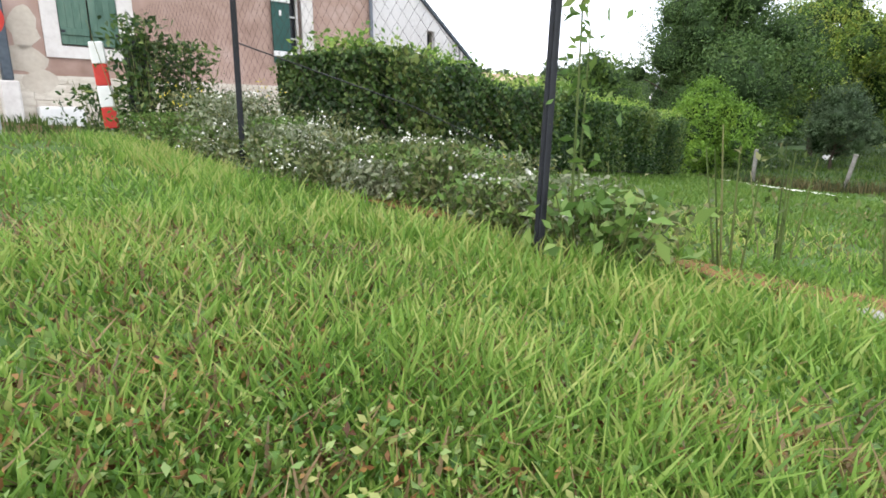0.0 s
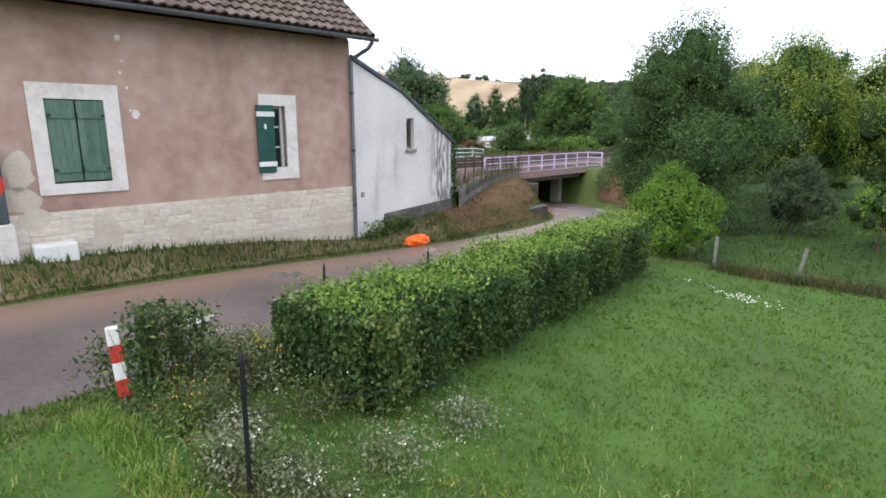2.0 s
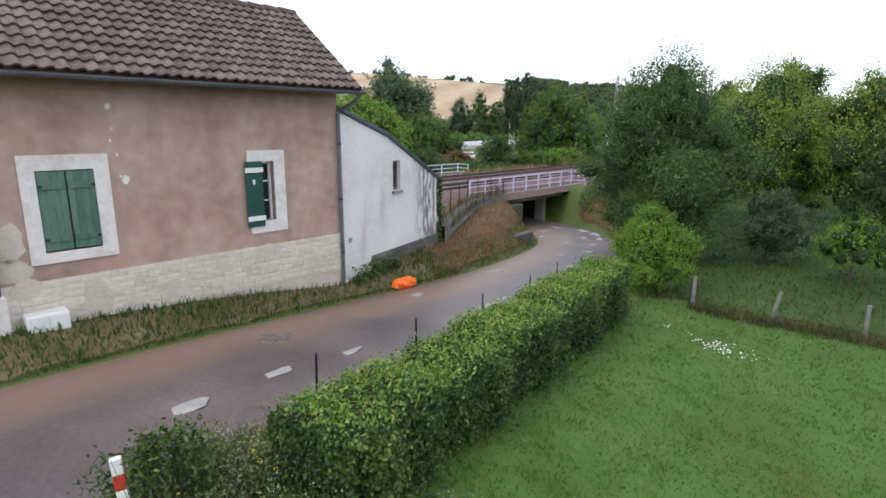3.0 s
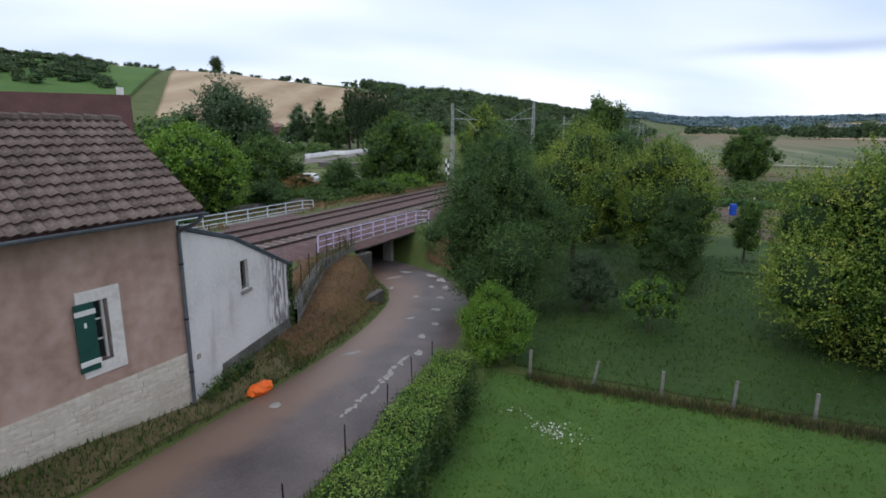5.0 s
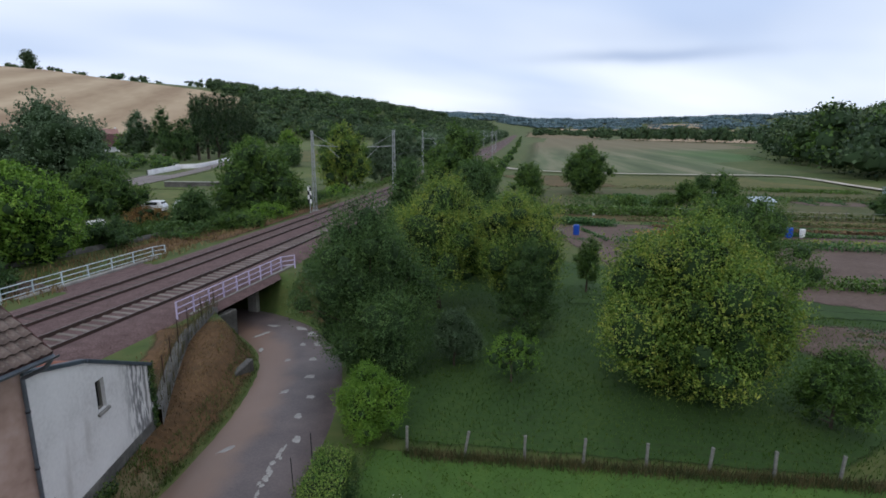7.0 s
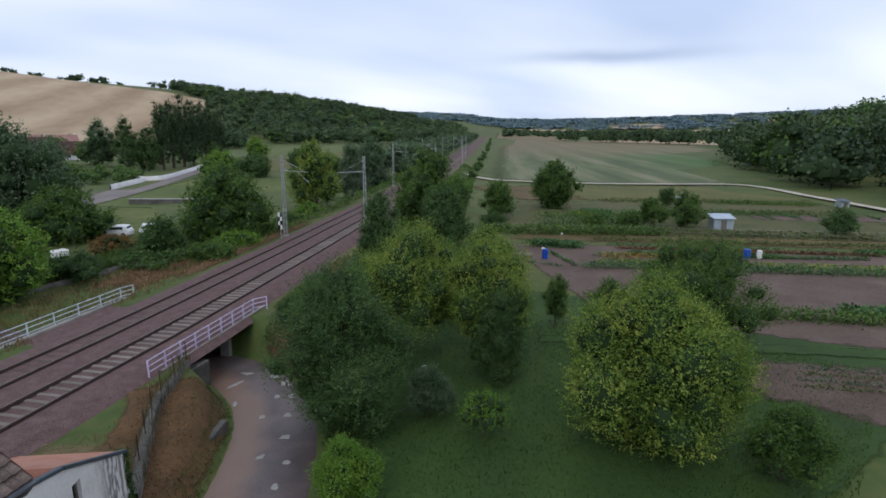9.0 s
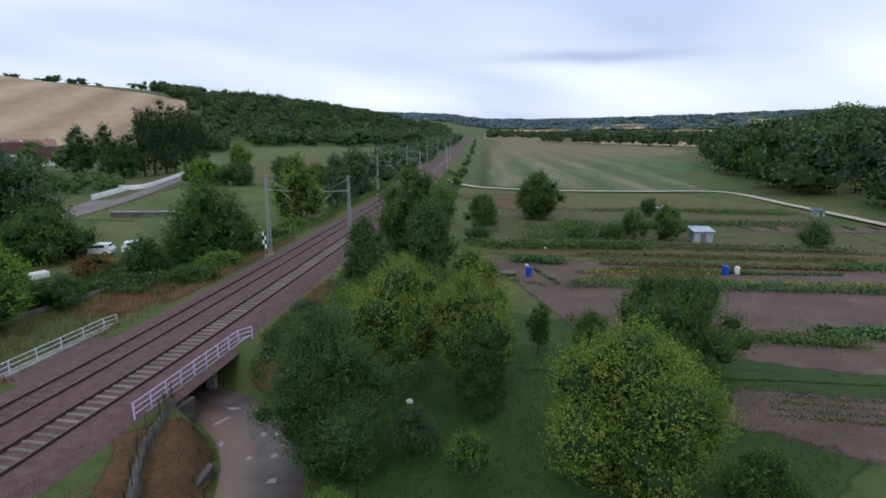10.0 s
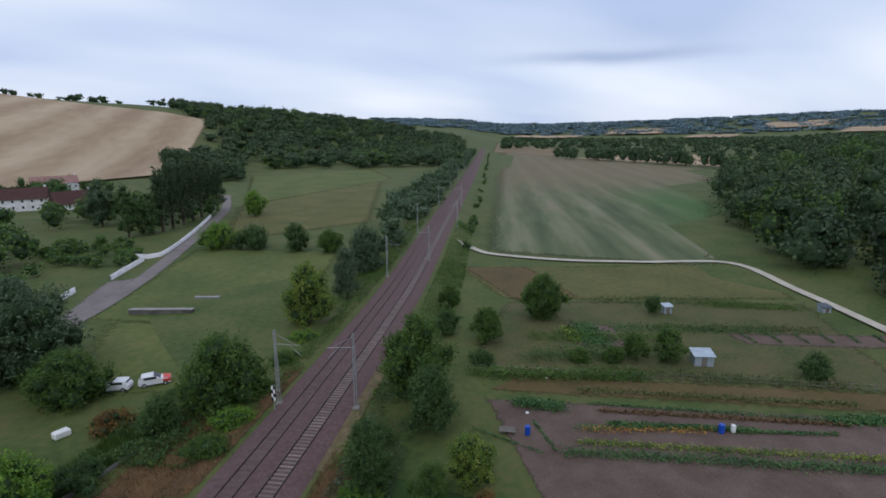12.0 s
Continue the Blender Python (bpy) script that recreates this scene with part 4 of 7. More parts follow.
for k, (x, z, w, h) in enumerate(((-4.62, 2.66, 0.13, 0.17), (-4.78, 3.92, 0.10, 0.12), (-4.80, 3.35, 0.04, 0.06), (-4.72, 3.1, 0.04, 0.06), (-4.7, 2.72, 0.05, 0.05), (-4.75, 3.55, 0.04, 0.04))):
    blotch("plaster_spot", x, z, w, h, -0.001, "trim_stone", house, "white bare plaster spot", k)
blotch("bare_stone", -6.42, 1.75, 0.42, 0.75, -0.001, "mortar", house, "patch of bare pale stone", 21)
for k, (x, z, w, h) in enumerate(((-5.3, 0.62, 0.55, 0.8), (-4.0, 0.5, 0.7, 0.4), (-2.9, 0.75, 0.6, 0.3), (-1.9, 0.95, 0.55, 0.3), (-0.8, 0.5, 0.5, 0.35), (-6.3, 0.95, 0.5, 0.4))):
    blotch("lime_smear", x, z, w, h, -0.030, "mortar", house, "smear of pale lime plaster", 30 + k)
blotch("bare_stone", -6.45, 1.3, 0.55, 0.5, -0.001, "mortar", house, "patch of bare pale stone", 22)

meter = thing("meter_box", HOUSE @ pose(-6.12, -0.22, 0.12), "low white double meter cabinet at the house wall", "cabinet")
part("cabinet_body", boxed(-0.30, 0.30, -0.12, 0.18, -0.1, 0.46, 0.015), "white_paint", meter)
for x in (-0.145, 0.145):
    part("cabinet_door", boxed(x - 0.135, x + 0.135, -0.135, -0.122, 0.0, 0.43, 0.006), "white_paint", meter)
pil = thing("gate_post", HOUSE @ pose(-6.72, -0.12, 0.2), "white stone pillar at the house wall", "pillar")
part("shaft", boxed(-0.12, 0.12, -0.12, 0.12, -0.2, 0.75, 0.02), "trim_stone", pil)
part("upper_shaft", boxed(-0.07, 0.07, -0.08, 0.08, 0.75, 1.9, 0.02), "blue_steel", pil, "grey-blue metal upper part")

signp = thing("road_sign", pose(-5.98, 7.6, gz(-5.98, 7.6), 0, 0, 42), "round white road sign with a red rim under a white diamond", "road sign")
part("sign_post", rodded((0, 0, -0.3), (0, 0, 2.15), 0.03), "galvanised", signp)
part("rim", rodded((0, -0.05, 1.55), (0, -0.035, 1.55), 0.25, 0.25, 28), "red_paint", signp, "red rim")
part("disc", rodded((0, -0.058, 1.55), (0, -0.051, 1.55), 0.18, 0.18, 28), "white_paint", signp, "white disc")
part("number_bar", boxed(-0.09, 0.09, -0.064, -0.059, 1.49, 1.6), "black_metal", signp, "dark bar")
part("diamond", boxed(-0.14, 0.14, -0.05, -0.035, -0.14, 0.14, 0.004, Matrix.Translation((0, 0, 2.0)) @ Matrix.Rotation(radians(45), 4, "Y")), "white_paint", signp, "white diamond plate")

# ---- white lean-to ----
ANG = math.degrees(math.atan2(0.855, 0.518))
ANNEX = pose(CORNER[0] + 0.02, CORNER[1] + 0.04, 0, 0, 0, ANG)
annex = thing("lean_to", ANNEX, "low white rendered lean-to with a sloping zinc-edged roof", "outbuilding")
PROF = [(0.0, 3.95), (2.1, 3.32), (5.04, 1.93)]


def annex_wall(y0, y1):
    b = bmesh.new()
    xs = [0.0, 2.1, 2.34, 2.72, 5.04]
    top = [float(np.interp(x, [p[0] for p in PROF], [p[1] for p in PROF])) for x in xs]
    for (xa, ta), (xb, tb) in zip(zip(xs, top), zip(xs[1:], top[1:])):
        spans = [(-0.6, None)] if xa != 2.34 else [(-0.6, 1.85), (2.68, None)]
        for z0, z1 in spans:
            za, zb = (ta, tb) if z1 is None else (z1, z1)
            c = [b.verts.new(p) for p in ((xa, y0, z0), (xb, y0, z0), (xb, y0, zb), (xa, y0, za), (xa, y1, z0), (xb, y1, z0), (xb, y1, zb), (xa, y1, za))]
            for f in ((0, 1, 2, 3), (5, 4, 7, 6), (3, 2, 6, 7), (0, 4, 5, 1), (0, 3, 7, 4), (1, 5, 6, 2)):
                b.faces.new([c[i] for i in f])
    bmesh.ops.remove_doubles(b, verts=list(b.verts), dist=0.0005)
    return b


part("front_wall", annex_wall(0, 0.3), "render_mildew", annex, "stained white render")
part("end_wall", boxed(4.74, 5.03, 0.31, 2.6, -0.6, 1.9), "render_white", annex)
part("back_wall", annex_wall(2.6, 2.85), "render_white", annex)
part("wall_foot", boxed(1.2, 5.06, -0.03, -0.004, -0.6, 0.22, 0.01, Matrix.Rotation(0.0, 4, "Y")), "dark_concrete", annex, "dark damp stone foot")
part("edge_flashing", boxed(-0.05, 2.12, -0.06, 0.1, 0.0, 0.10, 0.01, Matrix.Translation((0, 0, 3.96)) @ Matrix.Rotation(math.atan2(0.63, 2.1), 4, "Y")), "blue_steel", annex, "blue-grey zinc edge")
part("edge_flashing", boxed(0, 3.32, -0.06, 0.1, 0.0, 0.10, 0.01, Matrix.Translation((2.08, 0, 3.33)) @ Matrix.Rotation(math.atan2(1.39, 2.94), 4, "Y")), "blue_steel", annex, "blue-grey zinc edge")
part("roof_slab", boxed(0.05, 2.12, 0.1, 3.0, -0.02, 0.06, 0, Matrix.Translation((0, 0, 3.96)) @ Matrix.Rotation(math.atan2(0.63, 2.1), 4, "Y")), "red_tile", annex, "flat reddish tiled roof")
part("roof_slab", boxed(0, 3.3, 0.1, 3.0, -0.02, 0.06, 0, Matrix.Translation((2.08, 0, 3.33)) @ Matrix.Rotation(math.atan2(1.39, 2.94), 4, "Y")), "red_tile", annex, "flat reddish tiled roof")
part("window_pane", boxed(2.34, 2.72, 0.16, 0.18, 1.85, 2.68), "glass_dark", annex, "narrow dark pane")
part("window_frame", wall_cells(bmesh.new(), 2.34, 2.72, 0.10, 0.15, 1.85, 2.68, [(2.40, 2.66, 1.92, 2.62)]), "dead_wood", annex, "weathered window frame")
part("window_sill", boxed(2.28, 2.78, -0.07, 0.1, 1.76, 1.846, 0.01), "concrete", annex, "grey sill")
part("vent_plate", boxed(0.25, 0.37, -0.02, -0.002, 0.75, 0.87), "concrete", annex, "small grey vent")

# retaining wall with posts between lean-to and bridge
RW = curve_points([(1.05, 17.7, 0.42), (2.0, 21.3, 0.45), (2.9, 24.2, 0.42), (4.0, 26.4, 0.3), (5.0, 28.6, 0.05)], 0.6)
rw = tagged(new("retaining_wall", sweep("retaining_wall", RW, [(-0.15, -1.8), (-0.15, 0.0), (0.15, 0.0), (0.15, -1.8)], "dark_concrete")), "old stained stone retaining wall beside the bank", "wall", kind="structure")

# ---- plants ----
# Filler balls inside the crowns, coloured dark in place of inner shade.
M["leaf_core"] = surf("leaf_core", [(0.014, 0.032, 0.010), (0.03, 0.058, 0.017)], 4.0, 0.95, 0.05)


def unit(v):
    return v / np.maximum(np.linalg.norm(v, axis=-1, keepdims=True), 1e-9)


def leaf_quads(P, out, size, rng, aspect=0.55, outward=0.7):
    """One small folded leaf at each point."""
    n = unit(out * outward + unit(rng.normal(size=P.shape)))
    t = unit(np.cross(n, rng.normal(size=P.shape)))
    b = np.cross(n, t)
    s = (size * rng.uniform(0.6, 1.3, len(P)))[:, None]
    fold = n * s * 0.14
    v = np.stack([P - t * s * 0.5, P + b * s * aspect * 0.5 + fold, P + t * s * 0.5, P - b * s * aspect * 0.5 + fold], 1)
    return v.reshape(-1, 3), np.arange(len(P) * 4).reshape(-1, 4)


def ball_template(n=4):
    """A ball of square faces, from a cube."""
    v, f = [], []
    for ax, sg in itertools.product(range(3), (-1, 1)):
        k0 = len(v)
        for i in range(n + 1):
            for j in range(n + 1):
                p = [0, 0, 0]
                p[ax], p[(ax + 1) % 3], p[(ax + 2) % 3] = sg, math.tan((2 * i / n - 1) * math.pi / 4), math.tan((2 * j / n - 1) * math.pi / 4)
                v.append(p)
        for i in range(n):
            for j in range(n):
                a = k0 + i * (n + 1) + j
                q = (a, a + n + 1, a + n + 2, a + 1)
                f.append(q if sg > 0 else q[::-1])
    return unit(np.array(v, float)), np.array(f)


BALL_V, BALL_F = ball_template(3)
ROUGH_V, ROUGH_F = ball_template(2)


def crown_geometry(rng, blobs, count, size, aspect=0.55, core=0.72, upward=0.25, spray=0.0, reach=0.75, ball=None):
    """Leaves over a heap of uneven clumps, with filler cores inside coloured for inner shade; spray: length of the
    leafy twigs that stand out.
    """
    c, r = np.array([b[0] for b in blobs], float), np.array([b[1] for b in blobs], float)
    w = (r ** 2).mean(axis=1)
    per = 7 if spray else 1
    k = rng.choice(len(blobs), count * 2 // per + 1, p=w / w.sum())
    d = unit(rng.normal(size=(len(k), 3)) + (0, 0, upward))
    P = c[k] + r[k] * d * ((0.5 if spray else 0.6) + (0.6 if spray else reach) * rng.random(len(k)) ** 1.5)[:, None]
    inside = np.zeros(len(k), bool)
    for j in range(len(blobs)):
        inside |= (np.sum(((P - c[j]) / r[j]) ** 2, axis=1) < 0.5) & (k != j)
    keep = np.where(~inside)[0][:count // per + 1]
    P, d = P[keep], d[keep]
    if spray:
        way = unit(d * 0.7 + rng.normal(0, 0.45, d.shape) + (0, 0, 0.65))
        step = (np.arange(per) / per)[None, :, None] * (spray * rng.uniform(0.4, 1.3, len(P)))[:, None, None]
        P = (P[:, None, :] + way[:, None, :] * step + rng.normal(0, size * 0.35, (len(P), per, 3))).reshape(-1, 3)
        d = np.repeat(d, per, axis=0)
    v, q = leaf_quads(P, d, size, rng, aspect)
    n_leaf = len(q)
    ball_v, ball_f = ball or (BALL_V, BALL_F)
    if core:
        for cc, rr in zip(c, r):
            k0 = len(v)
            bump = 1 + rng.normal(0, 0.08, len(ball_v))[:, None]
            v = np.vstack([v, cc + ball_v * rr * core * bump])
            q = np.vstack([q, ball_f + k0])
    return v, q, n_leaf


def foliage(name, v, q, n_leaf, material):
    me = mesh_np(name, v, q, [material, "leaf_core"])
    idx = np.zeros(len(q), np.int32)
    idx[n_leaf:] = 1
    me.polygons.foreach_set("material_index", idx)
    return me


def crown_blobs(rng, w, z0, z1, count, shape="round"):
    """Clumps of many sizes over an uneven crown between two heights."""
    out, h = [], z1 - z0
    n = int(count * 1.7)
    for i in range(n):
        f = (i + 0.5) / n
        z = z0 + h * (0.06 + 0.86 * f)
        env = math.sin(math.pi * (0.2 + 0.7 * f)) if shape == "round" else (0.75 + 0.25 * math.sin(math.pi * f)) * (1 - 0.55 * f ** 3)
        a = i * 2.4 + rng.uniform(-0.7, 0.7)
        r = w * rng.uniform(0.09, 0.2) * (0.7 + 0.3 * env)
        rad = max(0.0, w / 2 * env * rng.uniform(0.55, 1.08) - r * 0.6)
        out.append(((rad * math.cos(a), rad * math.sin(a), z + rng.uniform(-0.05, 0.05) * h), (r, r, min(r * rng.uniform(0.7, 1.35), h * 0.3))))
    out.append(((0, 0, z0 + h * 0.5), (w * 0.33, w * 0.33, h * 0.36)))
    return out


def tree(x, y, h, w, leaf, seed, label, trunk=0.14, count=9000, size=0.14, clumps=18, shape="round", name="tree", category="tree", group="", lean=0.0, spray=1.0):
    """A tapered trunk with limbs, and a crown of many small leaves."""
    rng = np.random.RandomState(seed)
    t = thing(name, pose(x, y, gz(x, y), 0, 0, seed * 47 % 360), label, category, group)
    th = h * trunk
    blobs = crown_blobs(rng, w, th * 0.7, h * 0.97, clumps, shape)
    bm = bmesh.new()
    r0 = max(0.03, h * 0.022)
    top = Vector((lean, 0, h * 0.55))
    prev = Vector((0, 0, -0.3))
    for k in range(1, 5):
        nxt = Vector((lean * k / 4 + rng.uniform(-0.02, 0.02) * h, rng.uniform(-0.02, 0.02) * h, h * 0.55 * k / 4))
        rod(bm, prev, nxt, r0 * (1.15 - 0.2 * k), r0 * (1.0 - 0.2 * k), 8)
        prev = nxt
    for c, _ in blobs[::2]:
        rod(bm, (lean * 0.4, 0, max(th * 0.8, min(c[2] * 0.5, h * 0.4))), c, r0 * 0.4, r0 * 0.1, 5)
    part("trunk", bm, "bark", t)
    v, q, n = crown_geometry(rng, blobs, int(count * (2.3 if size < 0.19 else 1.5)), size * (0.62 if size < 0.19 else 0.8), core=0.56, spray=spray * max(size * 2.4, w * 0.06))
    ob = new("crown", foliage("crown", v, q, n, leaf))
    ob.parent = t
    return t


ORCHARD = "orchard trees"
tree(9.5, 19.9, 6.9, 5.9, "leaf_dark", 1, "dark green dense bushy fruit tree over the lane", 0.06, 30000, 0.14, 30, group=ORCHARD, spray=1.9)
tree(16.6, 25.3, 7.2, 7.6, "leaf_yellow", 2, "fruit tree with yellowing leaves behind the dark tree", 0.34, 18000, 0.16, 22, group=ORCHARD, spray=1.6)
tree(18.9, 21.4, 7.0, 5.6, "leaf_yellow", 3, "yellow-green fruit tree with an open top", 0.36, 13000, 0.15, 18, group=ORCHARD, spray=1.8)
tree(18.1, 19.5, 4.9, 3.5, "leaf_dark", 4, "very dark rounded evergreen in the orchard", 0.05, 14000, 0.12, 16, "column", group=ORCHARD)
tree(19.1, 11.2, 6.6, 7.3, "leaf_yellow", 5, "large yellow-green walnut tree with low boughs", 0.08, 32000, 0.17, 38, group=ORCHARD, spray=1.5)
tree(29.6, 15.2, 6.9, 7.6, "leaf_mid", 6, "broad green fruit tree beside the soil plot", 0.1, 18000, 0.17, 24, group=ORCHARD)
tree(24.9, 17.6, 5.0, 3.0, "leaf_mid", 60, "green fruit tree behind the walnut", 0.15, 7000, 0.14, 12, group=ORCHARD)
tree(26.2, 22.8, 3.7, 1.9, "leaf_mid", 7, "slim young fruit tree with bare stem", 0.28, 5000, 0.12, 10, "column", group=ORCHARD)
tree(12.7, 18.2, 2.6, 2.5, "leaf_grey", 8, "small grey-green olive-like tree on a short trunk", 0.25, 7000, 0.10, 12, group=ORCHARD)
tree(13.7, 15.6, 2.2, 2.2, "leaf_bright", 9, "small sapling with sparse bright leaves", 0.45, 1300, 0.11, 9, group=ORCHARD)
tree(7.0, 15.1, 2.5, 2.5, "leaf_bright", 10, "bright green rounded shrub at the hedge's end", 0.03, 12000, 0.10, 16, name="shrub", category="shrub")
tree(20.6, 6.7, 3.0, 3.0, "leaf_mid", 11, "loose green shrub in the orchard", 0.08, 7000, 0.13, 12, name="shrub", category="shrub")
tree(36.0, 50.3, 10.6, 8.7, "leaf_mid", 12, "tall broad green tree beside the railway", 0.08, 12000, 0.32, 24)
tree(33.0, 44.0, 7.4, 6.2, "leaf_dark", 13, "dark green tree beside the railway", 0.06, 8000, 0.28, 18)
tree(21.9, 37.8, 8.3, 4.6, "leaf_dark", 14, "dark ivy-grown tree on the embankment foot", 0.08, 8000, 0.22, 18, "column")
tree(30.6, 34.4, 4.4, 5.6, "leaf_yellow", 15, "yellowing shrubby fruit tree", 0.08, 7000, 0.2, 14, group=ORCHARD)
tree(27.7, 28.9, 3.8, 2.3, "leaf_rust", 16, "small fruit tree with rusty orange leaves", 0.15, 4000, 0.14, 10, group=ORCHARD)
tree(25.6, 33.6, 4.0, 4.0, "leaf_mid", 17, "green fruit tree beside the garden", 0.1, 5000, 0.18, 12, group=ORCHARD)
tree(22.0, 30.0, 4.6, 4.6, "leaf_yellow", 18, "yellowing fruit tree near the railway", 0.1, 6000, 0.18, 14, group=ORCHARD)
tree(16.8, 62.8, 8.4, 10.0, "leaf_mid", 20, "broad round green tree on the meadow", 0.05, 11000, 0.34, 26)
tree(2.4, 76.5, 5.6, 10.5, "leaf_mid", 21, "spreading dark green bush on the meadow", 0.03, 7000, 0.34, 22, name="shrub", category="shrub")
tree(9.8, 61.5, 3.6, 5.0, "leaf_dark", 22, "dark scrub beside the railway ditch", 0.03, 4000, 0.3, 12, name="shrub", category="shrub")
tree(-4.6, 51.6, 7.4, 10.0, "leaf_bright", 23, "bright yellow-green willow beyond the tracks", 0.05, 15000, 0.32, 34)
tree(-9.5, 53.0, 6.0, 8.0, "leaf_mid", 62, "green tree beyond the tracks", 0.05, 7000, 0.32, 20)
tree(-2.0, 88.0, 13.0, 15.5, "leaf_grey", 24, "large grey-green willow on the meadow", 0.06, 12000, 0.45, 30)
tree(36.2, 82.3, 11.2, 8.8, "leaf_yellow", 25, "green tree with yellowing leaves beside the railway", 0.06, 8000, 0.38, 20)
tree(48.3, 92.9, 11.0, 5.4, "leaf_grey", 26, "grey-green poplar beside the railway", 0.06, 6000, 0.38, 16, "column")
tree(62.0, 109.5, 10.6, 10.5, "leaf_grey", 27, "grey willow beside the railway", 0.05, 7000, 0.45, 20)
tree(69.3, 61.4, 7.6, 8.0, "leaf_mid", 28, "solitary round walnut tree on the pasture", 0.1, 10000, 0.34, 24)
tree(85.8, 51.2, 3.3, 2.8, "leaf_dark", 29, "dark round bush beside a hut", 0.05, 2500, 0.25, 8, name="shrub", category="shrub")
tree(79.0, 23.8, 3.1, 4.4, "leaf_dark", 30, "dark green fruit bush in the garden", 0.08, 3000, 0.26, 10, name="shrub", category="shrub")
tree(69.3, 38.4, 4.6, 5.4, "leaf_mid", 31, "green fruit tree in the garden", 0.1, 4000, 0.26, 12)
tree(66.2, 41.6, 3.8, 4.0, "leaf_mid", 32, "green fruit tree in the garden", 0.1, 3000, 0.26, 10)
tree(54.7, 59.6, 5.4, 5.6, "leaf_mid", 33, "green shrub by the garden fence", 0.05, 5000, 0.3, 14, name="shrub", category="shrub")
tree(52.0, 66.0, 4.0, 4.4, "leaf_dark", 34, "dark green shrub by the railway", 0.05, 4000, 0.3, 12, name="shrub", category="shrub")
tree(59.8, 75.5, 4.6, 4.0, "leaf_mid", 35, "green shrub beside the railway", 0.05, 3000, 0.3, 10, name="shrub", category="shrub")
for k, (x, y, h, w, lf) in enumerate(((43, 159, 6.7, 12, "leaf_bright"), (50.4, 152.8, 5.6, 11, "leaf_dark"), (58.2, 141.5, 7.3, 7, "leaf_dark"), (64.7, 134, 5.7, 6.7, "leaf_mid"), (21.4, 226, 16.5, 12, "leaf_grey"), (25.3, 196, 17, 8.5, "leaf_dark"), (31, 196, 14, 8, "leaf_dark"))):
    tree(x, y, h, w, lf, 70 + k, "leafy tree in the meadow hedge" if k < 4 else "tree beside the village road", 0.05, 4000, 0.5, 16)
for k, (x, y, h) in enumerate(((36, 200, 24), (40, 205, 25), (44.5, 211, 25.5), (49.5, 218, 26), (54.5, 226, 25.5), (59.5, 234, 24.5), (65, 242, 23))):
    tree(x, y, h, 7.2, "leaf_far", 80 + k, "tall dark poplar in a row", 0.03, 3500, 0.6, 16, "column", group="poplar row")
tree(71.0, 214.0, 10, 9, "leaf_bright", 95, "light green tree at the end of the poplars", 0.05, 3000, 0.6, 14)


def woods(name, spots, h, w, leaves, size, leaf, label, seed, each=3, inner="leaf_core_far"):
    """A far wood: many uneven crowns as one mass."""
    rng = np.random.RandomState(seed)
    vs, qs, cores, total = [], [], [], 0
    spots = np.array(spots, float)
    ground_z = land(spots[:, 0], spots[:, 1])
    for (x, y), z in zip(spots, ground_z):
        hh, ww = h * rng.uniform(0.7, 1.2), w * rng.uniform(0.7, 1.25)
        blobs = [((rng.uniform(-0.22, 0.22) * ww, rng.uniform(-0.22, 0.22) * ww, hh * rng.uniform(0.38, 0.78)), (ww * rng.uniform(0.26, 0.4),) * 2 + (hh * rng.uniform(0.2, 0.32),)) for _ in range(each)]
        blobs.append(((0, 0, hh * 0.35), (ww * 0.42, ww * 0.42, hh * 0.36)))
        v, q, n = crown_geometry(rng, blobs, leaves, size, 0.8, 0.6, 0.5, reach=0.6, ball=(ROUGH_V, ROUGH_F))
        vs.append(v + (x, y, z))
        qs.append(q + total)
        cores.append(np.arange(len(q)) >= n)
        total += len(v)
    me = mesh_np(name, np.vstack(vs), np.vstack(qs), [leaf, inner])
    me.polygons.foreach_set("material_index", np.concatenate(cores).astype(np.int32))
    return tagged(new(name, me), label, "wood", kind="stuff")


# Filler inside far crowns: a slightly darker green painted in for inner shade.
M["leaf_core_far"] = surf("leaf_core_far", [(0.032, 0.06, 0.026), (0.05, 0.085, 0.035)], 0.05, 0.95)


def polar(rng, n, b0, b1, r0, r1):
    b, r = np.radians(rng.uniform(b0, b1, n)), np.sqrt(rng.uniform(r0 ** 2, r1 ** 2, n))
    return np.stack([2 + r * np.sin(b), r * np.cos(b)], 1)


FAR_FIELDS = [(44, 50, 2050, 2200), (53, 58, 2250, 2480), (60, 64, 2000, 2160), (66, 71, 2380, 2600), (72, 78, 2100, 2300)]
rs = np.random.RandomState(11)
hill = polar(rs, 900, 11.5, 39, 500, 1150)
hb, hr = np.degrees(np.arctan2(hill[:, 0] - 2, hill[:, 1])), np.hypot(hill[:, 0] - 2, hill[:, 1])
hill = hill[(hb > 14.3) | (hr < 560) | (hr > 830)]
woods("hill_wood", hill[::8], 15, 20, 150, 1.9, "leaf_mid", "lighter green trees in the hillside wood", 25)
woods("hill_wood", hill, 14, 19, 130, 2.0, "leaf_far", "dark green wood covering the hillside", 5)
woods("hill_wood", polar(rs, 90, 10.5, 17, 400, 540), 12, 13, 110, 1.6, "leaf_far", "wood at the edge of the stubble field", 6)
woods("hill_wood", polar(rs, 330, -38, -10.8, 640, 960), 9.5, 20, 130, 1.8, "leaf_far", "wood on the upper hillside", 27)
woods("crest_trees", np.vstack([polar(rs, 60, -12, 14, 975, 1030), polar(rs, 200, -36, -11, 930, 1080), polar(rs, 24, -30, -14, 640, 760)]), 10, 13, 60, 2.0, "leaf_far", "trees and scrub along the hill crest", 7)
edge = []
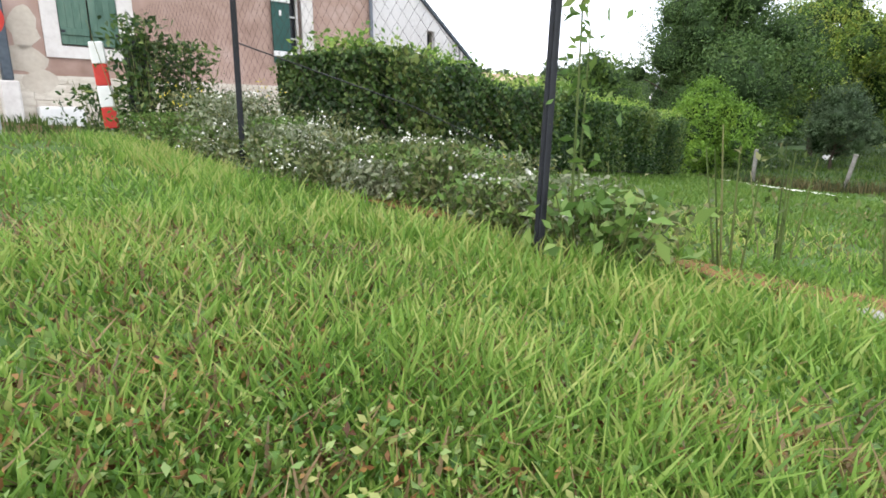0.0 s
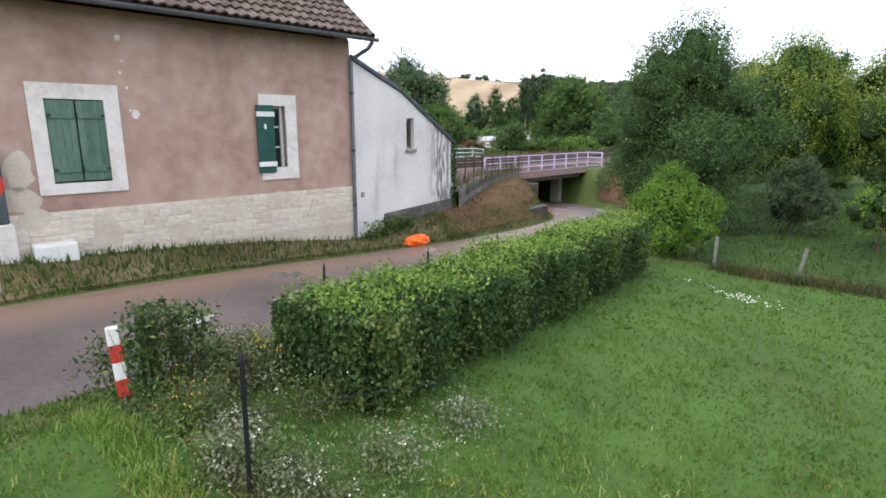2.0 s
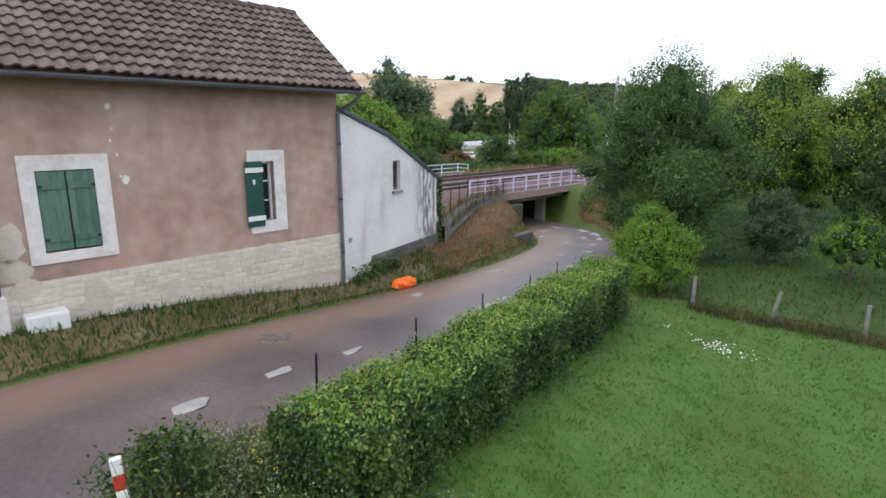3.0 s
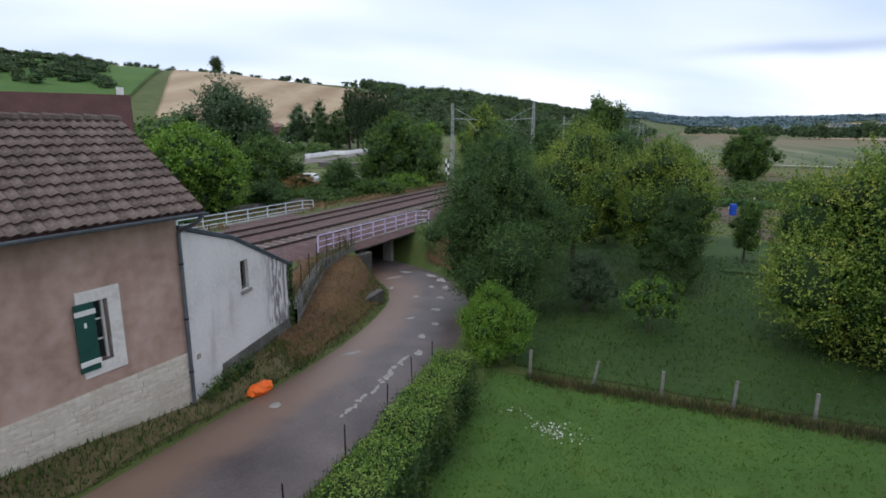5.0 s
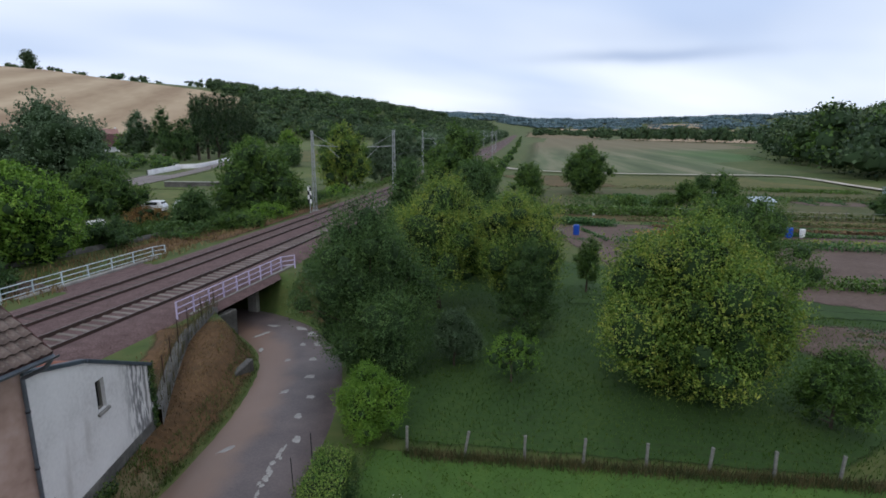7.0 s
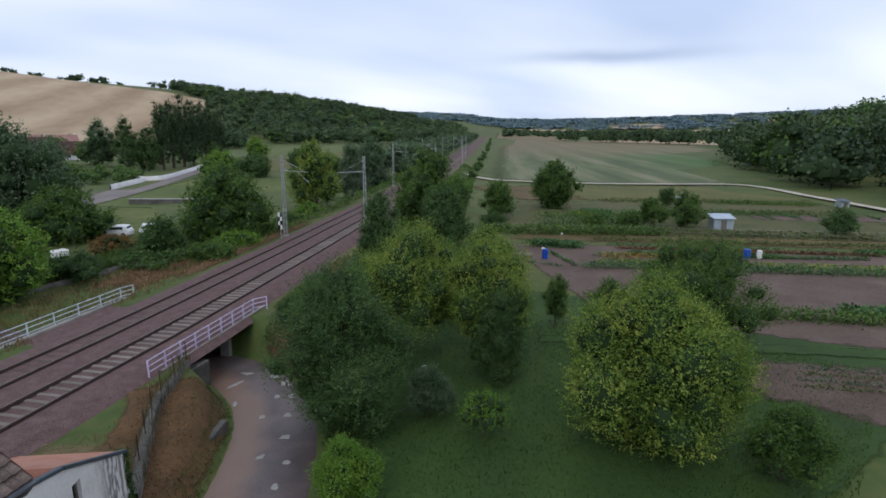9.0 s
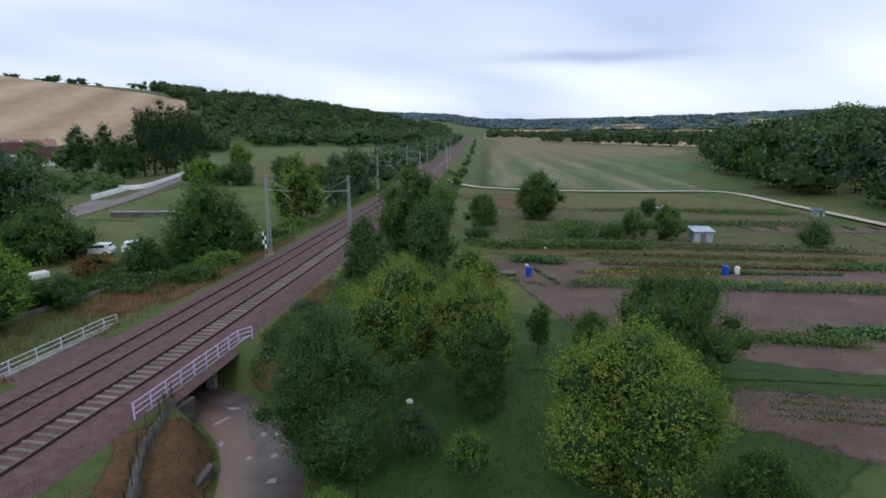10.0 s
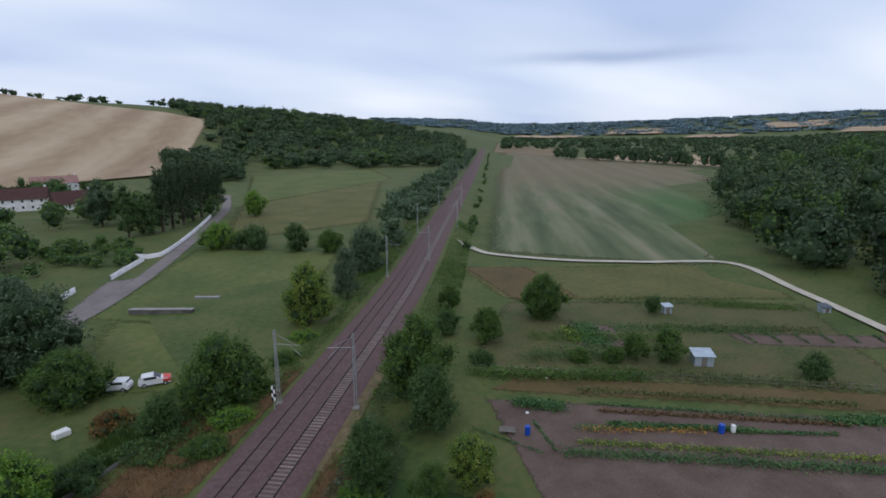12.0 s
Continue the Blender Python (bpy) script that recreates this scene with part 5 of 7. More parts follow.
for k in range(620):
    p = polar(rs, 1, 64, 100, 120, 430)[0]
    b, r = math.degrees(math.atan2(p[0] - 2, p[1])), math.hypot(p[0] - 2, p[1])
    if r > np.interp(b, [64, 66, 69, 72, 78, 100], [230, 190, 150, 140, 118, 112]):
        edge.append(p)
woods("valley_wood", edge[::6], 15.5, 13, 420, 1.0, "leaf_mid", "lighter crowns in the deciduous wood", 28)
woods("valley_wood", edge, 14.5, 13, 400, 1.0, "leaf_far", "dense dark deciduous wood beside the field", 8)
row = [np.array((505, 440)) + f * np.array((-48, -229)) + rs.normal(0, 5, 2) for f in np.linspace(0, 1, 46)]
woods("tree_row", row, 15, 10, 70, 1.6, "leaf_far", "row of tall trees across the valley", 9)
woods("valley_floor_trees", np.vstack([polar(rs, 620, 52, 84, 640, 1800), polar(rs, 160, 43, 52, 1000, 1900)]), 12, 18, 36, 3.2, "leaf_far", "scattered woods along the valley floor", 10, 2)
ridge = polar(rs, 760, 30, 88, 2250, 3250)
woods("far_ridge_wood", ridge, 10, 80, 30, 9.0, "leaf_haze", "far ridge woods with blue haze in the leaf colour", 12, 2, "leaf_haze")
tree(*[float(c) for c in (2 - 900 * math.sin(radians(2.0)), 900 * math.cos(radians(2.0)))], 24, 20, "leaf_far", 97, "lone tall tree on the hill crest", 0.1, 1500, 2.2, 12)
trk = TRACK[(TRACK[:, 1] > 118) & (TRACK[:, 1] < 620)]
sd = side_of(trk)
lin = [trk[i, :2] - sd[i] * rs.uniform(10, 24) for i in rs.randint(0, len(trk), 95)]
woods("railway_trees", lin, 9.5, 9, 130, 1.0, "leaf_grey", "mixed willows and scrub along the railway", 13)
scrub = [trk[i, :2] + sd[i] * rs.uniform(8, 10.5) for i in rs.randint(0, len(trk), 60)]
woods("railway_scrub", scrub, 2.2, 2.4, 60, 0.4, "leaf_mid", "low scrub on the embankment side", 14)
woods("village_trees", np.vstack([np.stack([rs.uniform(-36, 0, 44), rs.uniform(128, 192, 44)], 1), np.stack([rs.uniform(-30, 60, 26), rs.uniform(212, 262, 26)], 1), np.stack([rs.uniform(-45, 40, 30), rs.uniform(330, 380, 30)], 1)]), 9, 9, 160, 0.9, "leaf_mid", "garden trees round the village houses", 15)
woods("village_shrubs", np.stack([rs.uniform(0, 24, 46), rs.uniform(152, 190, 46)], 1), 3.2, 4, 90, 0.6, "leaf_mid", "shrubs in the village gardens", 16)


def blades(name, P, z, height, width, rng, material, label, category="grass", lean=0.5):
    """Tufts of narrow blades that bend over."""
    n = len(P)
    a = rng.uniform(0, math.tau, n)
    side = np.stack([np.cos(a), np.sin(a), 0 * a], 1) * (width * rng.uniform(0.6, 1.3, n))[:, None]
    la = rng.uniform(0, math.tau, n)
    bend = np.stack([np.cos(la), np.sin(la), 0 * la], 1) * (height * rng.uniform(0.1, 1.0, n) * lean)[:, None]
    up = np.stack([0 * a, 0 * a, height], 1)
    b0 = np.column_stack([P, z - 0.01])
    mid, tip = b0 + up * 0.6 + bend * 0.35, b0 + up + bend
    v = np.stack([b0 - side, b0 + side, mid + side * 0.8, mid - side * 0.8, tip + side * 0.12, tip - side * 0.12], 1).reshape(-1, 3)
    k = np.arange(n)[:, None] * 6
    q = np.concatenate([k + (0, 1, 2, 3), k + (3, 2, 4, 5)], 1).reshape(-1, 4)
    return tagged(new(name, mesh_np(name, v, q, material)), label, category, kind="stuff")


def on_lawn_mask(P):
    """What stands on the lawn: off the lane and the edging strip."""
    d, _ = line_distance(P[:, 0], P[:, 1], ROAD)
    e, _ = line_distance(P[:, 0], P[:, 1], STRIP)
    keep = (d > 1.85) & (np.abs(e) > 0.05)
    keep &= (P[:, 0] * 0.654 + P[:, 1] * 0.757) < 15.1
    return keep


def on_lawn(P):
    return P[on_lawn_mask(P)]


STRIP = curve_points([(-2.6, 4.3, 0.2), (-1.75, 3.5, 0.15), (-0.68, 2.42, 0.05), (0.23, 1.72, -0.03), (0.75, 1.4, -0.1), (1.5, 0.95, -0.2), (2.8, 0.1, -0.35), (4.6, -1.2, -0.5)], 0.2)
rg = np.random.RandomState(3)
n = 160000
far = 0.22 + 17.0 * rg.random(n) ** 2.4
bear = np.radians(rg.uniform(-52, 80, n))
P = np.stack([far * np.sin(bear), far * np.cos(bear)], 1)
keep = on_lawn_mask(P)
P, far = P[keep], far[keep]
tuft = 0.85 + 0.6 * np.array([noise.noise((x * 2.2, y * 2.2, 0.0)) for x, y in P])
tall = (rg.uniform(0.03, 0.095, len(P)) + 0.001 * far) * tuft * np.clip(0.62 + 0.4 * far, 0.7, 1.0)
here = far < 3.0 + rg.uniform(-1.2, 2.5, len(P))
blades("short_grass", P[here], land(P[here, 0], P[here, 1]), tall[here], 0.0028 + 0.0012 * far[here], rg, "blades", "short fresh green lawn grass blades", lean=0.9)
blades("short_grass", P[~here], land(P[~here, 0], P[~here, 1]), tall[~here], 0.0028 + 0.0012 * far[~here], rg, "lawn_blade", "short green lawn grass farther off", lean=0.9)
i = rg.uniform(0, len(STRIP) - 1.001, 9000).astype(int)
P = STRIP[i, :2] + rg.random((9000, 1)) * (STRIP[i + 1, :2] - STRIP[i, :2]) - np.array([[0.6, 0.8]]) * rg.uniform(0.03, 0.4, (9000, 1))
blades("edge_grass", P, land(P[:, 0], P[:, 1]), rg.uniform(0.05, 0.13, len(P)), np.full(len(P), 0.0045), rg, "blades", "uncut green grass along the edging strip", lean=0.9)
P = on_lawn(np.vstack([polar(rg, 7000, -42, 42, 0.25, 2.2), polar(rg, 700, -48, 48, 0.25, 0.8)]) - (2, 0))
v, q = leaf_quads(np.column_stack([P, land(P[:, 0], P[:, 1]) + rg.uniform(0.005, 0.035, len(P))]), np.tile((0, 0, 1.0), (len(P), 1)), 0.016, rg, 0.9, 1.0)
tagged(new("clover_leaves", mesh_np("clover_leaves", v, q, "clover")), "low clover and plantain leaves in the lawn", "clover", kind="stuff")
P = on_lawn(np.vstack([polar(rg, 3400, -60, 60, 0.22, 0.6), polar(rg, 1200, -48, 48, 0.5, 1.3)]) - (2, 0))
v, q = leaf_quads(np.column_stack([P, land(P[:, 0], P[:, 1]) + rg.uniform(0.01, 0.055, len(P))]), np.tile((0, 0, 1.0), (len(P), 1)), 0.0125, rg, 0.55, 0.45)
tagged(new("broad_leaves", mesh_np("broad_leaves", v, q, "broad_leaf")), "broad clover and plantain leaves between the blades", "weeds", kind="stuff")
P = on_lawn(np.vstack([polar(rg, 3200, -60, 60, 0.22, 0.75), rg.normal(0, 0.16, (500, 2)) * (1.8, 0.8) + (2, 0.75), rg.normal(0, 0.13, (420, 2)) * (1.6, 1) + (1.35, 1.05)]) - (2, 0))
v, q = leaf_quads(np.column_stack([P, land(P[:, 0], P[:, 1]) + rg.uniform(0.01, 0.05, len(P))]), np.tile((0, 0, 1.0), (len(P), 1)), 0.014, rg, 0.4, 0.3)
tagged(new("dead_leaves", mesh_np("dead_leaves", v, q, "leaf_litter")), "withered brown leaves lying in the lawn", "leaf litter", kind="stuff")
P = on_lawn(np.vstack([polar(rg, 2600, -42, 42, 0.3, 4.5), polar(rg, 1800, -60, 60, 0.22, 0.8)]) - (2, 0))
P = np.vstack([P, rg.normal(0, 0.4, (900, 2)) + (4.5, 5.6), rg.normal(0, 0.3, (500, 2)) + (3.3, 3.9), rg.normal(0, 0.25, (500, 2)) + (2.2, 2.2), rg.normal(0, 0.10, (260, 2)) * (3, 1) + (0.2, 0.62), polar(rg, 900, -45, 45, 0.3, 0.75) - (2, 0), rg.normal(0, 0.12, (700, 2)) * (1.6, 1) + (-0.35, 0.85), rg.normal(0, 0.15, (700, 2)) * (1.4, 1) + (-0.75, 1.25), rg.normal(0, 0.12, (500, 2)) * (1.5, 1) + (-0.2, 1.25)])
blades("dry_blades", P, land(P[:, 0], P[:, 1]), rg.uniform(0.02, 0.07, len(P)), np.full(len(P), 0.004), rg, "straw", "withered straw-brown blades in the lawn", lean=1.4)
P = polar(rg, 34000, 22, 78, 15.5, 36) - (2, 0)
P = P[(P[:, 0] * 0.654 + P[:, 1] * 0.757) > 15.6]
d, _ = line_distance(P[:, 0], P[:, 1], ROAD)
P = P[d > 2.0]
blades("orchard_tufts", P, land(P[:, 0], P[:, 1]), rg.uniform(0.05, 0.18, len(P)), np.full(len(P), 0.02), rg, "orchard_blade", "longer orchard grass tufts")


def along(rng, n, line, lo, hi):
    i = rng.uniform(0, len(line) - 1.001, n)
    k, f = i.astype(int), i % 1
    s = side_of(line)
    p = line[k, :2] * (1 - f)[:, None] + line[k + 1, :2] * f[:, None]
    return p + s[k] * rng.uniform(lo, hi, n)[:, None]



# ---- ground covers farther off ----


def ground_strip(name, line, offs, material, label, lift=0.03, category="verge", thin=True):
    """A strip that follows a line and lies on the land."""
    s = side_of(line)
    offs = np.linspace(offs[0], offs[-1], max(5, int(abs(offs[-1] - offs[0]) / 0.35)))
    v = np.zeros((len(line), len(offs), 3))
    for j, u in enumerate(offs):
        v[:, j, :2] = line[:, :2] + s * u
    from_side = np.minimum(np.abs(offs - offs[0]), np.abs(offs - offs[-1])) / max(0.12, min(0.5, abs(offs[-1] - offs[0]) * 0.2))
    border = np.tile(np.clip(from_side, 0, 2), (len(line), 1))
    ends = np.minimum(np.arange(len(line)), np.arange(len(line))[::-1]) * 0.5
    border = np.minimum(border, ends[:, None]) if thin else border * 0 + 2
    v[..., 2] = land(v[..., 0], v[..., 1]) + lift
    k, q = len(offs), []
    for i in range(len(line) - 1):
        for j in range(k - 1):
            q.append((i * k + j, i * k + j + 1, (i + 1) * k + j + 1, (i + 1) * k + j))
    me = store(mesh_np(name, v.reshape(-1, 3), q, soft_edged(material)), "border", border)
    return tagged(new(name, me), label, category, kind="structure")


def at_bearing(b, r):
    return (2 + r * math.sin(radians(b)), r * math.cos(radians(b)))


patch("stubble_field", [at_bearing(-9, 385), at_bearing(10.6, 462), at_bearing(14.6, 800), at_bearing(-5.5, 975)], "stubble", "beige harvested stubble field on the hillside", 1.6, 5, "field")
patch("green_field", [at_bearing(-32, 560), at_bearing(-9.6, 600), at_bearing(-6.2, 900), at_bearing(-32, 860)], "green_field", "green field high on the hillside", 1.8, 8, "field")
patch("stubble_field", [at_bearing(-24, 870), at_bearing(-6.3, 905), at_bearing(-5.8, 960), at_bearing(-24, 925)], "stubble", "pale strip of field on the hill crest", 1.8, 8, "field")
for b0, b1, r0, r1 in FAR_FIELDS:
    patch("stubble_field", [at_bearing(b0, r0), at_bearing(b1, r0), at_bearing(b1 + 1, r1), at_bearing(b0 + 1, r1)], "stubble", "pale field on the far valley side", 6.0, 40, "field")
patch("crop_field", [(99, 112), (134, 62.5), (428, 198), (592, 648)], "crop_field", "wide pale green striped crop field", 0.12, 9, "field")
patch("brown_field", [(600, 655), (520, 455), (760, 640), (900, 985)], "brown_field", "brown field far down the valley", 0.3, 20, "field")
patch("stubble_field", [(470, 205), (640, 290), (700, 420), (520, 430)], "stubble", "pale field behind the tree row", 0.3, 16, "field")
patch("stubble_field", [(520, 690), (590, 745), (800, 1010), (640, 900)], "stubble", "pale field beside the railway in the distance", 0.3, 20, "field")
patch("pasture", [(8, 111), (37, 161), (67, 134), (34, 84)], "pasture", "mown green pasture beyond the railway", 0.05, 3, "meadow")
patch("rough_pasture", [(46, 170), (75, 245), (200, 330), (98, 172)], "rough_pasture", "rough pasture with dry patches", 0.08, 6, "meadow")
patch("rough_pasture", [(78, 250), (140, 420), (245, 430), (202, 332)], "pasture", "far green pasture below the wood", 0.1, 8, "meadow")
patch("pasture", [(2, 78), (10, 108), (32, 82), (18, 70)], "pasture", "green meadow round the parked cars", 0.04, 3, "meadow")
patch("rough_pasture", [(46.9, 53.4), (72, 72), (112, 38), (83, 15)], "garden_grass", "weedy allotment grass", 0.04, 3, "meadow")
patch("rough_pasture", [(81.5, 98), (134, 60.5), (113, 40), (73, 73)], "rough_pasture", "yellowish rough pasture", 0.05, 3, "meadow")
patch("brown_grass", [(81.3, 97.6), (93, 88.5), (84, 66.5), (73.4, 73.3)], "brown_grass", "reddish brown grass plot", 0.1, 2.5, "meadow")
patch("brown_grass", [(43.6, 47), (47, 52.5), (82, 17), (77, 13)], "brown_grass", "mown brownish grass strip before the garden fence", 0.05, 2, "meadow")
patch("soil_plot", [(42.6, 45.5), (75.5, 13.5), (46, -4), (31.5, 22)], "soil", "bare brown garden soil", 0.05, 1.2, "soil")
patch("soil_plot", [(27, 10.6), (31.5, 11.9), (41, 3), (31, -5)], "soil", "bare brown garden soil", 0.06, 1.0, "soil")
patch("grass_track", [(23.4, 21.4), (24.6, 22.5), (46.5, 1.6), (45, 0.2)], "orchard_grass", "mown grass track between the plots", 0.085, 0.5, "grass")
patch("cabbage_plot", [(70.3, 57.5), (75, 52), (69.8, 44.7), (64.5, 50.2)], "soil", "vegetable plot soil", 0.06, 1.5, "soil")
patch("soil_plot", [(87, 38.6), (106, 22), (98, 21), (84.5, 34)], "soil", "narrow garden beds", 0.07, 1.5, "soil")
DIRT = curve_points([(99.5, 122, 0), (96.2, 110, 0), (96.6, 103, 0), (104.9, 88, 0), (118, 74.5, 0), (132.8, 60.6, 0), (120, 41.3, 0), (107, 24.2, 0), (92, 6, 0), (80, -10, 0)], 2.0)
ground_strip("dirt_path", DIRT, [-1.0, -0.35, 0.35, 1.0], "chalk_path", "pale chalky farm track", 0.35, "path", thin=False)
VILLAGE = curve_points([(-22, 86, 0), (-7, 98.5, 0), (6, 112, 0), (20.6, 137, 0), (38.8, 175.5, 0), (54, 209, 0), (69, 245, 0), (86, 303, 0)], 3.0)
patch("forecourt", [(2, 112), (12.5, 137), (18.5, 136), (8, 112)], "village_road", "pale paved forecourt beside the village road", 0.1, 1.5, "paving")
ground_strip("village_road", VILLAGE, [-2.1, 0, 2.1], "village_road", "pale village road between meadow and gardens", 0.12, "road")
near_mid = MID[(MID[:, 1] > 5) & (MID[:, 1] < 62)]
ground_strip("dry_verge", near_mid[near_mid[:, 1] > 40.5], [-14.5, -12, -9, -7, -4.9], "rust_scrub", "rusty brown dried scrub beside the tracks", 0.05)
bank_line = TRACK[(TRACK[:, 1] > 12) & (TRACK[:, 1] < 62)]
for piece_line in (bank_line[bank_line[:, 1] < 28.5], bank_line[bank_line[:, 1] > 43]):
    ground_strip("dry_verge", piece_line, [1.9, 7.0 if piece_line[0, 1] < 30 else 4.4], "dry_grass", "dry grass strip beside the ballast", 0.05)
left_lane = ROAD[(ROAD[:, 1] > 13.5) & (ROAD[:, 1] < 26.6)]
ground_strip("dry_bank", left_lane, [-6.2, -5.0, -3.6, -2.6, -1.9], "rust_scrub", "brown dry grass bank beside the lane", 0.03)
house_lane = ROAD[(ROAD[:, 1] > 1) & (ROAD[:, 1] < 15)]
ground_strip("verge", house_lane, [-3.4, -2.9, -2.4, -1.85], "dry_grass", "trodden earthy verge along the house wall", 0.03)

# light repairs and worn marks on the lane
rnd = random.Random(31)


def road_mark(x, y, w, h, ang, seed, material="patch"):
    r = random.Random(seed)
    d, z = line_distance(np.array([x]), np.array([y]), ROAD)
    b = bmesh.new()
    n = 12
    ring = []
    for k in range(n):
        f = r.uniform(0.65, 1.1)
        px, py = w / 2 * math.cos(k / n * math.tau) * f, h / 2 * math.sin(k / n * math.tau) * f
        ring.append(b.verts.new((px * math.cos(ang) - py * math.sin(ang), px * math.sin(ang) + py * math.cos(ang), 0)))
    b.faces.new(ring)
    ex = bmesh.ops.extrude_face_region(b, geom=list(b.faces))
    for v in ex["geom"]:
        if isinstance(v, bmesh.types.BMVert):
            v.co.z += 0.006
    ob = part("repair_patch", b, material, road)
    ob.matrix_basis = Matrix.Translation((x, y, z[0] + 0.05 - 0.012 * abs(d[0])))


for k, (x, y, w, h, a) in enumerate(((-2.85, 6.5, 0.6, 0.35, 0.9), (-2.0, 7.6, 0.7, 0.25, 0.8), (-1.0, 8.6, 0.5, 0.2, 0.8), (-4.7, 4.9, 0.7, 0.3, 0.6), (2.7, 16.2, 0.8, 0.25, 0.3), (0.2, 12.9, 0.35, 0.25, 0.8), (5.3, 17.2, 0.5, 0.3, 1.0), (6.3, 18.6, 0.4, 0.4, 1.0), (4.7, 15.6, 0.6, 0.3, 1.0), (5.6, 19.6, 0.6, 0.3, 0.5), (7.0, 20.6, 0.5, 0.5, 0.8), (7.9, 22.6, 0.6, 0.4, 0.8), (6.9, 23.2, 0.5, 0.3, 0.8), (8.3, 25.0, 0.7, 0.3, 1.2))):
    road_mark(x, y, w, h, a, k)
for k in range(26):
    f = k / 25
    if k % 7 != 4:
        road_mark(1.75 + 2.6 * f + rnd.uniform(-0.1, 0.1), 11.9 + 3.6 * f, rnd.uniform(0.14, 0.42), rnd.uniform(0.05, 0.2), 0.95 + rnd.uniform(-0.3, 0.3), 50 + k)
for k in range(8):
    road_mark(-2.3 + rnd.uniform(-0.3, 0.3), 9.2 + rnd.uniform(-0.2, 0.2), 0.3, 0.14, rnd.uniform(0, 3), 90 + k, "dark_concrete")
for k, (x, y, w, h, a) in enumerate(((8.9, 24.6, 0.9, 0.35, 1.3), (9.3, 26.4, 1.1, 0.5, 1.5), (9.2, 27.8, 0.9, 0.45, 1.8), (7.2, 28.2, 1.5, 0.3, 0.4), (8.2, 29.2, 1.0, 0.35, 2.2), (6.4, 25.6, 0.6, 0.25, 1.2))):
    road_mark(x, y, w, h, a, 120 + k)

# ---- hedge ----
H0, H1 = np.array((-0.92, 4.56)), np.array((4.78, 12.55))
HD = (H1 - H0) / np.linalg.norm(H1 - H0)
HN = np.array((HD[1], -HD[0]))
HL = float(np.linalg.norm(H1 - H0))
rh = np.random.RandomState(21)


def hedge_top(s):
    return 0.84 - 0.48 * s / HL + 0.05 * np.sin(s * 2.1) + 0.045 * np.sin(s * 5.3 + 1)


def hedge_points(n, face):
    s, u = rh.uniform(0, HL, n), rh.uniform(-0.55, 0.55, n)
    top = hedge_top(s)
    if face == "top":
        p, d, z = u, np.tile((0, 0, 1.0), (n, 1)), top + rh.normal(0, 0.035, n) - 0.10 * np.maximum(0, np.abs(u) - 0.42) / 0.13
    else:
        if face == "end":
            s = np.abs(rh.normal(0, 0.06, n)) - 0.05
            p = u
            d = np.tile((-HD[0], -HD[1], 0.15), (n, 1))
        elif face == "far_end":
            s = HL - np.abs(rh.normal(0, 0.06, n))
            p = u
            d = np.tile((HD[0], HD[1], 0.15), (n, 1))
        else:
            sg = 1 if face == "right" else -1
            p = sg * (0.56 + rh.normal(0, 0.075, n) + 0.06 * np.sin(s * 3.1) + 0.045 * np.sin(s * 7.7))
            d = np.tile((sg * HN[0], sg * HN[1], 0.2), (n, 1))
        xy = H0 + s[:, None] * HD + p[:, None] * HN
        low = land(xy[:, 0], xy[:, 1]) + 0.10
        z = low + (hedge_top(s) - low) * rh.random(n) ** 0.9
    xy = H0 + s[:, None] * HD + p[:, None] * HN
    return np.column_stack([xy, z]), d


hedge = thing("hedge", pose(0, 0, 0), "trimmed dense green garden hedge beside the lane", "hedge")
sets = [hedge_points(n, f) for f, n in (("right", 36000), ("left", 8000), ("end", 8000), ("far_end", 1500), ("top", 8000))]
v, q = leaf_quads(np.vstack([a for a, _ in sets]), np.vstack([b for _, b in sets]), 0.052, rh, 0.62, 0.8)
ob = new("foliage", mesh_np("foliage", v, q, "hedge_leaf"))
ob.parent = hedge
ob["label"] = "dense small green leaves"
pt, dt = hedge_points(12000, "top")
pt[:, 2] += rh.random(len(pt)) ** 2 * 0.16
v, q = leaf_quads(pt, dt, 0.055, rh, 0.5, 0.1)
ob = new("top_growth", mesh_np("top_growth", v, q, "hedge_shoot"))
ob.parent = hedge
ob["label"] = "light green fresh shoots on top"
# Plain box filling the hedge, painted dark where its leaves would shade.
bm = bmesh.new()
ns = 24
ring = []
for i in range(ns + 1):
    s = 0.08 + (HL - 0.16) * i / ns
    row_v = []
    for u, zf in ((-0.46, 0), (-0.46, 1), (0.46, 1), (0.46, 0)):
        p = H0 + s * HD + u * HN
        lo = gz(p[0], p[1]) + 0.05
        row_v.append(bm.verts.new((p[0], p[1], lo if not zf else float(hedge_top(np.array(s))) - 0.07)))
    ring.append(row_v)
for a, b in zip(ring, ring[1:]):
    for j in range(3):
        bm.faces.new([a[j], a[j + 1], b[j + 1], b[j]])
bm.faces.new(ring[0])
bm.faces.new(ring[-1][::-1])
part("inner_thicket", bm, "hedge_inside", hedge, "dark filler box for the shade inside the hedge")
bm = bmesh.new()
rr = random.Random(6)
for k in range(160):
    s, sd_ = rr.uniform(0, HL), rr.choice((-1, 1))
    p = H0 + s * HD + HN * sd_ * rr.uniform(0.2, 0.5)
    z = gz(p[0], p[1])
    rod(bm, (p[0], p[1], z - 0.02), (p[0] + rr.uniform(-0.1, 0.1) + HN[0] * sd_ * 0.08, p[1] + rr.uniform(-0.1, 0.1), z + rr.uniform(0.25, 0.5)), 0.009, 0.004, 4)
tagged(part("foot_stems", bm, "dead_wood", hedge), "bare brown stems at the foot", kind="stuff")

